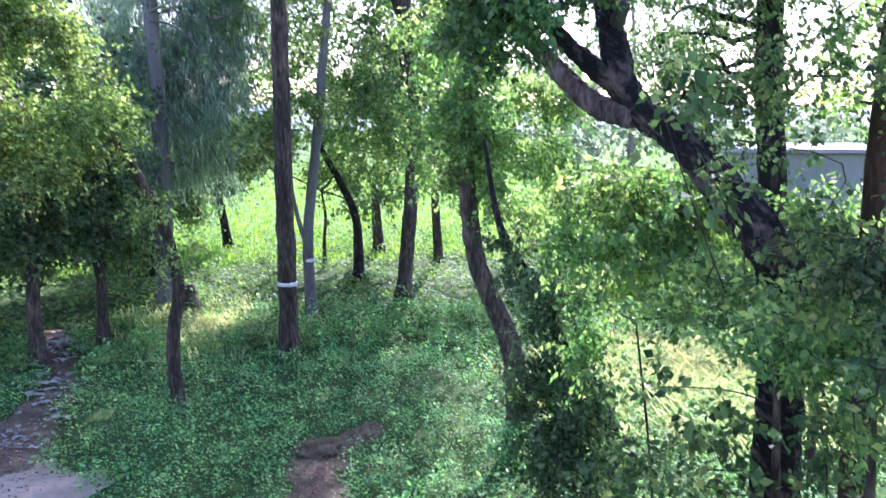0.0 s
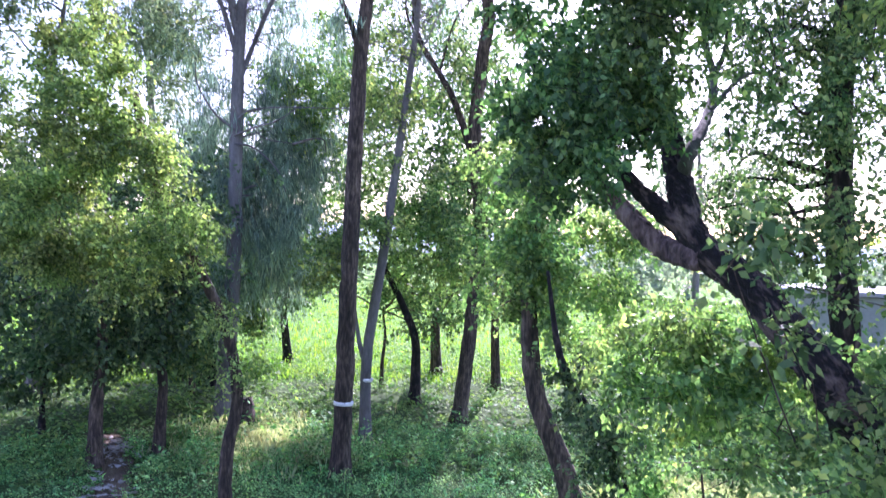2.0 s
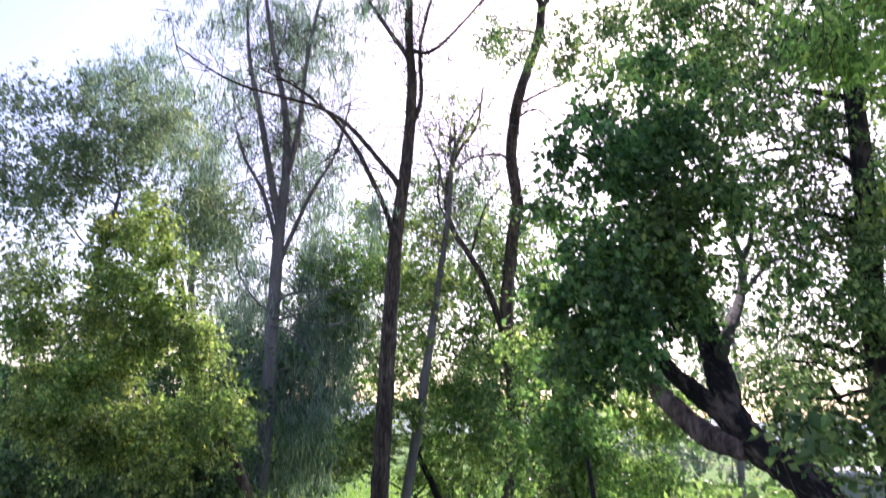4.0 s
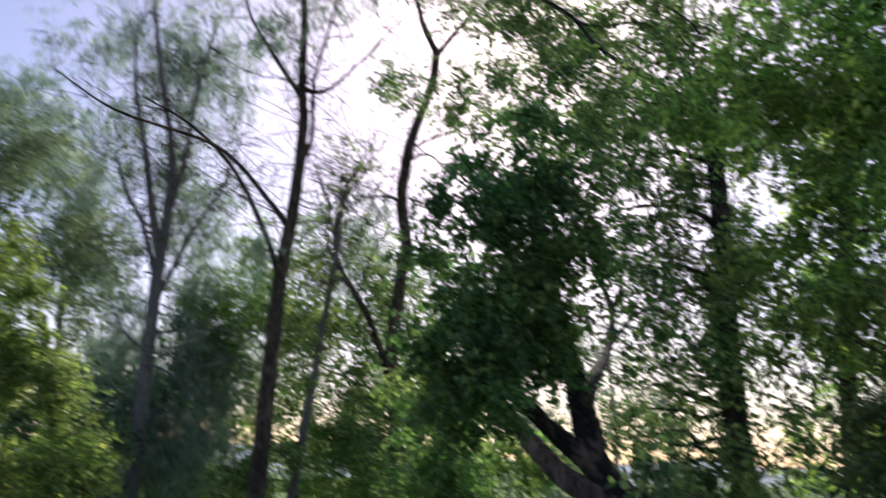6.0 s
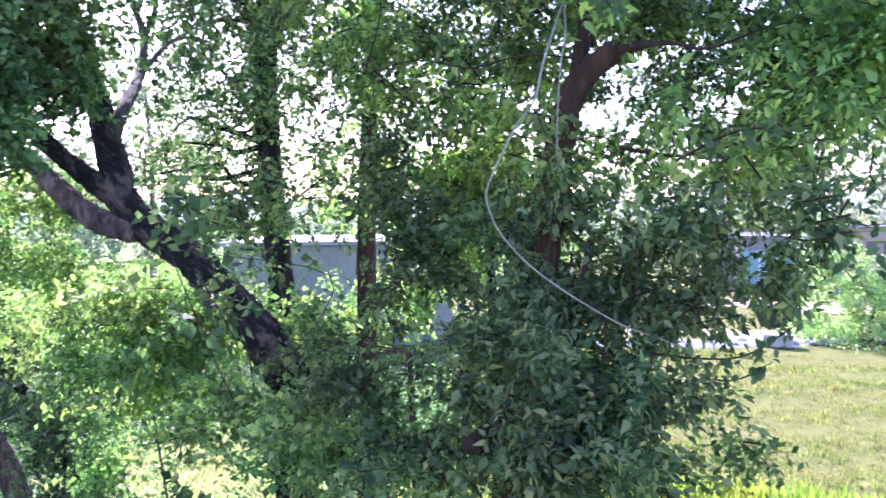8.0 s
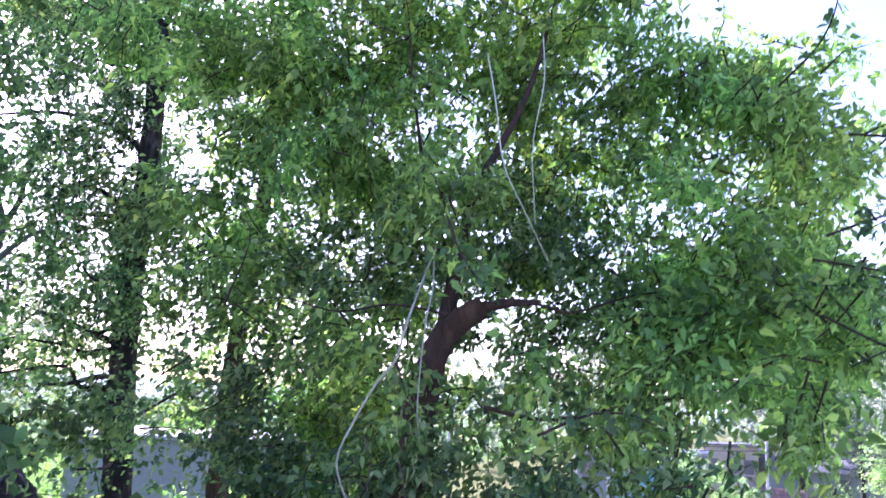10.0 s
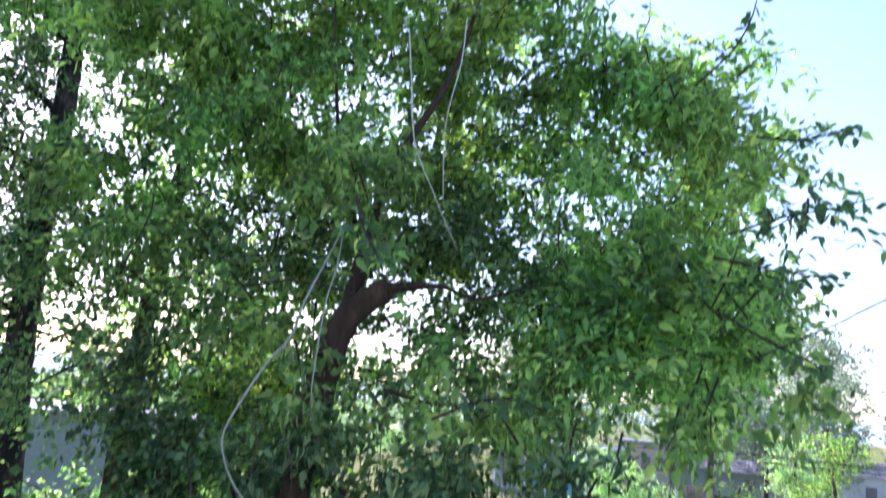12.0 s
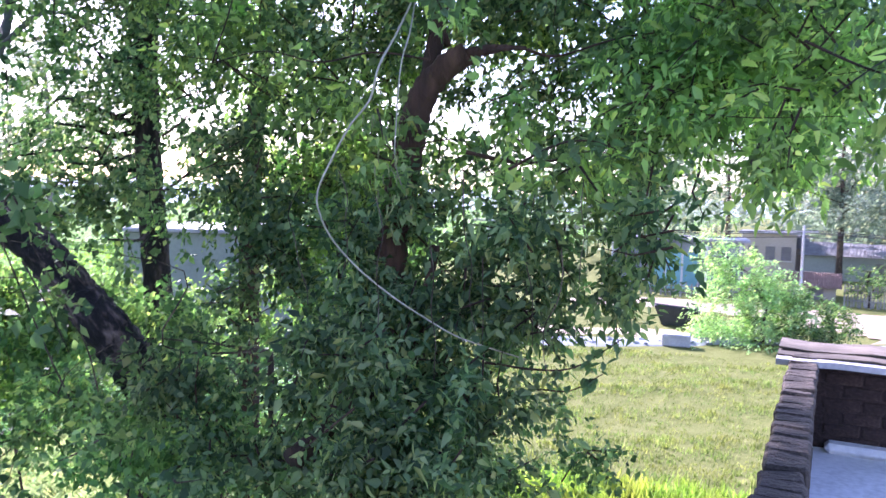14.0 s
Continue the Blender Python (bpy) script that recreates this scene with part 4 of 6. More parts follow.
tree("creeper_covered_tree", "dark bowed tree overgrown with ivy-like creeper",
     [(5.85, 7.35, -0.1), (5.7, 7.5, 0.4), (5.32, 7.76, 1.31), (4.78, 8.1, 2.45), (4.45, 8.28, 3.15), (4.3, 8.4, 4.2)],
     0.15, 0.02, BARK_BLACK, [(4.54, 7.29, 2.12, 0.36, 0.65, 1.3), (4.70, 6.95, 1.42, 0.42, 0.52, 1.3), (4.38, 7.62, 1.18, 0.34, 0.34, 1.0),
      (4.45, 8.06, 2.83, 0.31, 0.41, 1.5), (4.67, 7.58, 2.28, 0.37, 0.47, 1.3), (4.79, 7.15, 1.37, 0.40, 0.53, 1.5),
      (4.56, 7.06, 0.70, 0.53, 0.47, 1.6), (4.92, 6.82, 0.59, 0.47, 0.40, 1.6)]
     + clumps([(4.77, 7.41, 1.22, 0.46, 0.60), (4.79, 7.07, 0.58, 0.55, 0.45)], 22, 0.22, 1.3, 45), LEAF_DARK, 0.062, 0.75, auto=False)
# thicket widened and thickened with added clumps that shade the floor before it
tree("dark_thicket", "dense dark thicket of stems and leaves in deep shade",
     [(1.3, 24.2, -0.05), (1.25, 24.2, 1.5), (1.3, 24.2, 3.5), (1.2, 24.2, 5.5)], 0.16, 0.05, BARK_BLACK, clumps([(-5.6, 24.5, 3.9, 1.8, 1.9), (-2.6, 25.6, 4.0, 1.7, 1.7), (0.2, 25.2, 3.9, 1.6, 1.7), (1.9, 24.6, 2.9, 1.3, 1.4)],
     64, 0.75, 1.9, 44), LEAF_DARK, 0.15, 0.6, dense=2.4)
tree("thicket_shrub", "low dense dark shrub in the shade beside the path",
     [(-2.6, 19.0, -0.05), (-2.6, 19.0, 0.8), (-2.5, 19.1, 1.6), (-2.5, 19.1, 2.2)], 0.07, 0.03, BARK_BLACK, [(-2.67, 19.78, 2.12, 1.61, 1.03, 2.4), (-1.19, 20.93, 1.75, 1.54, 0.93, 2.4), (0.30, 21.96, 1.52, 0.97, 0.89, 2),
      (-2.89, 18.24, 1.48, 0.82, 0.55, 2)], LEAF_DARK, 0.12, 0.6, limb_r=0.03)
tree("thicket_shrub", "green shrub in the half shade before the open field",
     [(6.2, 23.0, -0.05), (6.2, 23.0, 0.8), (6.3, 23.1, 1.6), (6.2, 23.1, 2.4)], 0.07, 0.03, BARK_BROWN, [(6.89, 22.95, 3.01, 1.40, 1.05, 1.2), (8.03, 21.51, 3.45, 1.17, 1.01, 1.2), (2.39, 23.84, 2.59, 0.88, 1.05, 1.3),
      (8.89, 18.98, 2.97, 0.92, 0.92, 1.1), (6.95, 20.83, 2.34, 1.13, 0.56, 0.9)], LEAF_MID, 0.12, 0.6, limb_r=0.03)
tree("undergrowth_shrub", "fresh green leafy shrub hiding the grey building",
     [(8.0, 6.6, -0.05), (8.0, 6.6, 0.9), (8.05, 6.6, 1.9), (8.0, 6.6, 2.9)], 0.06, 0.02, BARK_BROWN, [(7.85, 7.05, 2.95, 0.5, 0.36, 1.0), (8.04, 6.09, 3.22, 0.59, 0.51, 1.2), (7.12, 7.05, 3.10, 0.44, 0.44, 1.0), (8.03, 5.30, 3.56, 0.42, 0.56, 1.2)]
     + clumps([(4.79, 5.34, 3.55, 0.43, 0.24), (5.23, 4.45, 3.55, 0.32, 0.28), (6.6, 6.2, 3.2, 0.5, 0.3), (4.79, 3.29, 3.69, 0.24, 0.24), (4.31, 5.11, 3.36, 0.39, 0.26)], 34, 0.26, 0.9, 58), LEAF_YOUNG, 0.07, 0.6, auto=4, limb_r=0.012)
tree("thicket_tree", "leafy middle-sized tree behind the banded tree",
     [(5.0, 23.2, -0.05), (5.1, 23.1, 2.5), (5.0, 22.9, 5.0), (5.2, 22.6, 7.5)], 0.15, 0.05, BARK_BROWN, [(5.37, 23.19, 10.14, 1.62, 2.51, -0.42), (1.89, 23.89, 3.43, 1.05, 1.23, 0.91), (4.31, 22.40, 9.87, 0.86, 1.03, 0.70),
      (5.73, 22.07, 7.00, 1.01, 1.35, 0.77), (4.30, 23.42, 6.53, 0.88, 1.76, 0.91), (6.41, 21.88, 5.68, 1.17, 0.84, 0.84),
      (4.90, 22.47, 6.46, 1.01, 1.35, 0.70), (5.96, 22.21, 6.00, 0.84, 1.51, 0.56), (3.38, 23.57, 4.61, 1.05, 1.05, 0.91),
      (4.97, 21.23, 8.02, 1.30, 1.95, -0.49), (4.69, 23.34, 5.33, 1.22, 1.57, -0.63)]
     + clumps([(2.56, 21.66, 8.45, 1.28, 1.28), (3.51, 21.06, 10.05, 0.72, 0.80), (3.87, 21.45, 7.38, 0.96, 1.28), (5.23, 19.27, 8.26, 0.90, 1.64), (6.54, 18.47, 7.48, 0.80, 1.46), (4.18, 20.09, 8.47, 0.77, 0.92)], 46, 0.6, 0.7, 54), LEAF_YOUNG, 0.112, 0.55, auto=11, dense=2.8)
tree("thicket_tree", "sparse green tree behind the tall dark tree",
     [(9.6, 22.0, -0.05), (9.5, 22.0, 2.5), (9.6, 21.8, 5.0), (9.4, 21.6, 8.0)], 0.15, 0.05, BARK_BROWN, [(8.44, 22.25, 10.23, 1.80, 2.16, -0.5), (8.94, 18.77, 9.52, 0.94, 1.57, -0.6), (6.54, 22.89, 11.67, 1.46, 1.83, -0.4),
      (7.63, 22.54, 8.58, 0.89, 1.42, 0.8), (8.79, 19.94, 8.27, 0.98, 1.63, 1), (8.16, 22.35, 6.82, 1.05, 1.05, 1),
      (10.08, 19.32, 4.78, 0.80, 0.96, 1), (7.52, 22.79, 6.89, 1.23, 1.05, 1), (9.13, 17.80, 6.16, 1.02, 1.17, 1.2),
      (8.61, 21.11, 5.57, 1.34, 1.01, 1), (11.41, 18.82, 4.79, 0.80, 0.96, 0.6), (7.96, 21.36, 7.91, 1.52, 2.37, -0.7),
      (8.95, 19.87, 6.65, 1.29, 1.93, -0.8), (6.58, 20.78, 5.96, 1.45, 1.45, -0.7)], LEAF_MID, 0.135, 0.55, dense=2.8)
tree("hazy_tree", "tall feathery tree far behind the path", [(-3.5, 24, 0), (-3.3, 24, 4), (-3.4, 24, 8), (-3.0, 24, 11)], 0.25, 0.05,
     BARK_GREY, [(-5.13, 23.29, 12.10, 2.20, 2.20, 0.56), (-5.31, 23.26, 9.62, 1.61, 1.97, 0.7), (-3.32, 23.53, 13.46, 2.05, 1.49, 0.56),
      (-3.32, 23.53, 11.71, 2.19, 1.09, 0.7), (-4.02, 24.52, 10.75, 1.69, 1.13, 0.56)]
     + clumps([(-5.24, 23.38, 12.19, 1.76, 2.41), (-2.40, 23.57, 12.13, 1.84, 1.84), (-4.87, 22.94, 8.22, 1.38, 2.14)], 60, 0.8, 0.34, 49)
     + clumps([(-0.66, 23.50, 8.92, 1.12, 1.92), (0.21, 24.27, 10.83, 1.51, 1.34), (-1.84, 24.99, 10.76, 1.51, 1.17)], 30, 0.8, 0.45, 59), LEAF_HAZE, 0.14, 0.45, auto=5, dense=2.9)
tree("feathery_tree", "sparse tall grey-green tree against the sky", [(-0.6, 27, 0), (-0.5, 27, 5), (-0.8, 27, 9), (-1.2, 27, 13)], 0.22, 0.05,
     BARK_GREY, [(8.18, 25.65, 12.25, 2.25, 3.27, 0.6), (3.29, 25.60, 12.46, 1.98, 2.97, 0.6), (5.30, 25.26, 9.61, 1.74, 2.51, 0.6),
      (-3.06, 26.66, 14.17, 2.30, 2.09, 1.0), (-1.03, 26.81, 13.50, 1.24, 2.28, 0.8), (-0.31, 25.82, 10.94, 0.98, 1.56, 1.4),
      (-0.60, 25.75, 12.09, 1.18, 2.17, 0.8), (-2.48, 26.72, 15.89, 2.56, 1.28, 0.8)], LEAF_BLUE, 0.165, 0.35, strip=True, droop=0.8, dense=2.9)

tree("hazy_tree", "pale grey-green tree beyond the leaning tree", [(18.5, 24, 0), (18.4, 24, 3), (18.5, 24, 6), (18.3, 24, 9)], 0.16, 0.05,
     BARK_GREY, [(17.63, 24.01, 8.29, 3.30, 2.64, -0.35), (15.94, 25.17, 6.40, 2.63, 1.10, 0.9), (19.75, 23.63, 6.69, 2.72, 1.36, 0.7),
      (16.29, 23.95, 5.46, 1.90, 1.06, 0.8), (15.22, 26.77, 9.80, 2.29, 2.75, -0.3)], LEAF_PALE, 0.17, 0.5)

# the leaning tree and its neighbours
lean_fork = (3.47, 4.52, 4.55)
tree("leaning_tree", "leaning forked tree with dark flaking bark and dense crown",
     [(4.25, 3.77, -0.05), (4.25, 3.77, 1.2), (4.12, 3.65, 2.75), (4.06, 3.54, 3.21), (3.69, 3.47, 3.70), (3.65, 3.75, 3.95), (3.58, 4.07, 4.26), lean_fork, (3.55, 4.83, 4.96), (3.62, 5.05, 5.3), (3.58, 5.2, 5.75), (3.58, 5.45, 6.44), (3.61, 5.67, 7.2)],
     0.152, 0.06, BARK_FLAKE, clumps([(2.82, 4.63, 6.94, 0.51, 0.34), (3.06, 4.42, 6.55, 0.39, 0.37), (2.48, 4.62, 6.41, 0.35, 0.37), (2.84, 4.45, 6.15, 0.40, 0.36), (2.32, 4.66, 5.86, 0.36, 0.36), (2.79, 4.55, 5.71, 0.42, 0.32), (2.19, 4.66, 5.52, 0.24, 0.31), (2.54, 4.58, 5.38, 0.39, 0.35), (2.40, 4.58, 5.05, 0.37, 0.23), (2.70, 4.50, 4.98, 0.29, 0.21), (2.64, 4.69, 5.20, 0.36, 0.36), (3.25, 4.44, 6.11, 0.20, 0.33)],
     135, 0.18, 1.5, 42)
     + clumps([(2.88, 4.67, 5.48, 0.18, 0.24), (3.07, 4.64, 5.28, 0.16, 0.20), (3.24, 4.75, 5.60, 0.17, 0.25)], 26, 0.15, 1.3, 62)
     + clumps([(3.21, 4.17, 6.44, 0.28, 0.43), (3.71, 4.38, 5.64, 0.37, 0.49), (3.33, 4.43, 5.99, 0.24, 0.33)], 26, 0.15, 0.5, 43)
     + clumps([(4.60, 5.89, 6.93, 0.38, 0.38), (4.92, 5.86, 6.56, 0.27, 0.33), (5.02, 5.59, 6.09, 0.26, 0.26), (4.69, 5.83, 7.61, 0.44, 0.39), (4.81, 5.70, 8.16, 0.39, 0.33)], 30, 0.2, 0.25, 60), LEAF_CROWN, 0.05, 0.65, sides=26, rough=0.06, per=14, plates=0.19, dense=2.5, gap=0.4, auto=False, flare=0.0,
     limbs=[([(3.45, 4.4, 4.42), (3.38, 4.75, 4.5), (3.28, 4.98, 4.68), (3.18, 5.12, 4.85), (2.9, 5.2, 5.15), (2.75, 5.3, 5.6)], 0.085, 0.045, BARK_PINK),
            ([(3.49, 4.6, 4.62), (3.38, 4.78, 4.75), (3.25, 4.98, 4.96), (3.1, 5.15, 5.2), (2.95, 5.3, 5.7)], 0.075, 0.04),
            ([(3.57, 4.86, 5.0), (3.62, 4.81, 5.23), (4.28, 5.48, 5.65), (4.73, 5.99, 6.12), (4.74, 6.14, 6.46), (4.71, 6.18, 6.85), (4.64, 6.21, 7.39)], 0.05, 0.016, BARK_MOSS),
            ([(4.73, 6.00, 6.11), (4.93, 6.09, 6.41), (5.00, 6.13, 6.69), (5.10, 6.11, 7.17)], 0.028, 0.008, BARK_MOSS),
            ([(4.32, 5.51, 5.69), (4.68, 5.60, 6.01), (4.92, 5.62, 6.11), (5.20, 5.64, 6.08)], 0.022, 0.006, BARK_MOSS)])
tree("upright_tree", "upright dark-trunked tree hung with creeper leaves",
     [(5.99, 5.3, -0.05), (5.97, 5.34, 1.2), (5.93, 5.39, 2.27), (5.88, 5.44, 3.6), (5.82, 5.5, 4.7), (5.75, 5.48, 5.7), (5.69, 5.4, 6.8), (5.65, 5.4, 8.3)],
     0.16, 0.08, BARK_BLACK, [(5.70, 6.67, 5.26, 0.96, 1.61, -0.2), (6.20, 6.28, 5.92, 0.65, 0.97, -0.2), (5.54, 5.53, 6.86, 0.61, 0.73, 0.88),
      (5.57, 5.21, 5.89, 0.29, 0.69, 0.82), (5.78, 5.51, 6.40, 0.54, 0.66, 0.95), (5.86, 5.72, 7.52, 0.63, 0.57, 0.95),
      (5.95, 5.62, 5.65, 0.36, 0.36, 0.48), (5.94, 5.63, 4.89, 0.18, 0.54, 0.27), (5.52, 5.77, 5.34, 0.41, 0.35, 0.34),
      (6.03, 5.68, 8.55, 0.94, 0.60, 0.95), (5.61, 6.36, 8.69, 0.55, 0.48, 0.34), (4.91, 5.77, 4.87, 0.33, 0.22, 0.54),
      (5.16, 5.84, 7.89, 0.44, 0.82, 0.34), (5.62, 5.70, 9.22, 0.48, 0.55, 0.48), (5.18, 4.42, 4.78, 0.50, 0.50, 0.48)]
     + [(4.91, 5.28, 4.83, 0.37, 0.53, 0.24), (4.84, 4.79, 4.22, 0.30, 0.25, 0.34), (5.24, 5.43, 5.81, 0.94, 1.11, -0.2),
      (5.59, 6.03, 6.43, 0.75, 1.13, -0.2), (4.74, 5.97, 7.05, 0.54, 0.66, -0.25), (5.66, 6.06, 9.81, 0.80, 0.66, 0.61),
      (6.27, 5.31, 10.27, 1.18, 0.59, 0.68), (4.85, 7.08, 10.27, 0.76, 0.69, -0.9), (5.25, 6.03, 5.22, 0.54, 0.60, -0.5),
      (5.23, 6.04, 6.59, 0.43, 0.62, -0.4), (4.14, 7.73, 10.55, 0.63, 0.47, -0.5)]
     + clumps([(4.58, 5.15, 8.41, 0.50, 0.66), (4.72, 5.23, 7.22, 0.49, 0.54), (4.95, 4.86, 6.60, 0.36, 0.46)], 26, 0.22, 0.2, 48), LEAF_MID, 0.05, 0.65, auto=26, rough=0.06, sides=20, per=12, plates=0.1)
tree("brown_tree", "upright brown-barked tree with light green leaves",
     [(6.5, 4.86, -0.05), (6.5, 4.86, 1.4), (6.51, 4.86, 2.66), (6.51, 4.86, 3.95), (6.54, 4.82, 5.4), (6.6, 4.7, 6.9), (6.65, 4.6, 8.5)],
     0.13, 0.06, BARK_RED, [(6.50, 4.66, 6.11, 0.59, 0.65, 0.8), (6.63, 4.83, 7.18, 0.69, 0.56, 0.8), (6.76, 4.98, 5.12, 0.49, 0.61, 0.4),
      (6.97, 4.52, 8.05, 0.98, 0.59, 0.9), (6.53, 5.11, 4.55, 0.48, 0.36, 0.4), (7.02, 3.86, 7.01, 0.73, 0.73, 0.8),
      (6.87, 4.11, 5.74, 0.47, 0.47, 0.5), (5.97, 5.05, 8.82, 0.73, 0.59, 0.9), (6.00, 4.70, 7.61, 0.55, 0.67, 0.8),
      (6.54, 4.76, 5.89, 0.88, 1.30, -0.3)], LEAF_FRESH, 0.055, 0.65, rough=0.05, sides=18, per=12, plates=0.07)
tree("young_tree", "young tree with fresh green drooping leaves",
     [(5.0, 5.9, -0.05), (4.9, 5.95, 1.2), (4.75, 6.0, 2.4), (4.6, 6.0, 3.6)], 0.016, 0.008, BARK_BROWN, [(4.35, 5.75, 3.71, 0.53, 0.42, 1.6), (4.11, 5.92, 3.18, 0.43, 0.37, 1.4), (4.62, 5.66, 3.07, 0.49, 0.32, 1.4),
      (3.87, 5.60, 2.43, 0.18, 0.46, 1.2), (4.60, 5.29, 3.83, 0.26, 0.26, 1.2), (4.00, 6.35, 3.67, 0.33, 0.33, 1.0),
      (4.55, 5.85, 3.48, 0.65, 0.54, -0.7), (4.31, 6.02, 2.76, 0.33, 0.44, -0.5)], LEAF_YOUNG, 0.065, 0.5, limb_r=0.01, droop=0.8, keep=0.1)
tree("shrub", "dark green broad-leaved shrub under the trees",
     [(3.9, 3.5, -0.05), (3.95, 3.5, 1.0), (3.9, 3.45, 2.0), (3.8, 3.4, 2.8)], 0.05, 0.02, BARK_BROWN, [(3.43, 3.92, 2.61, 0.44, 0.24, 0.45), (3.58, 3.51, 2.46, 0.31, 0.20, 0.5), (2.85, 3.24, 4.49, 0.19, 0.11, 1.0),
      (2.94, 3.02, 4.06, 0.18, 0.12, 0.8), (3.52, 3.84, 3.18, 0.47, 0.14, 0.6), (4.01, 3.33, 3.15, 0.31, 0.19, 0.7),
      (3.42, 3.67, 2.16, 0.48, 0.20, 0.7), (3.34, 4.26, 1.84, 0.39, 0.20, 0.8)], LEAF_MID, 0.07, 0.7, limb_r=0.008)
tree("shrub", "dark green round-leaved shrub at the foot of the upright tree",
     [(4.4, 2.7, -0.05), (4.35, 2.7, 1.2), (4.3, 2.75, 2.5), (4.3, 2.8, 3.6)], 0.05, 0.02, BARK_BROWN, [(3.21, 3.25, 4.19, 0.20, 0.15, 0.3), (3.34, 2.96, 3.72, 0.20, 0.15, 0.4), (3.90, 2.99, 2.97, 0.30, 0.33, 0.8),
      (4.45, 3.43, 3.6, 0.25, 0.25, 0.5), (4.19, 3.27, 3.46, 0.31, 0.24, 1.0), (3.90, 2.99, 2.45, 0.35, 0.31, 1.0),
      (4.43, 3.76, 3.6, 0.34, 0.25, -0.3)]
     + clumps([(3.84, 4.42, 4.53, 0.20, 0.14), (4.24, 4.31, 4.43, 0.24, 0.16), (4.45, 4.21, 4.63, 0.20, 0.16)], 16, 0.15, 0.7, 64), LEAF_MID, 0.055, 0.7, limb_r=0.008, auto=7)
tree("shrub", "mixed green undergrowth shrub below the leaning trunk",
     [(3.9, 2.6, -0.05), (3.85, 2.65, 1.0), (3.8, 2.7, 2.0), (3.75, 2.7, 2.8)], 0.05, 0.02, BARK_BROWN, [(3.45, 2.67, 3.34, 0.59, 0.26, 1.1), (3.41, 3.51, 3.42, 0.51, 0.15, 1.6), (3.17, 3.70, 3.20, 0.26, 0.11, 1.2),
      (3.48, 2.35, 3.11, 0.48, 0.22, 1.3)]
     + clumps([(2.85, 2.36, 3.55, 0.27, 0.09), (2.97, 2.82, 3.30, 0.23, 0.09)], 16, 0.1, 1.2, 51), LEAF_YOUNG, 0.046, 0.65, limb_r=0.008, auto=4)
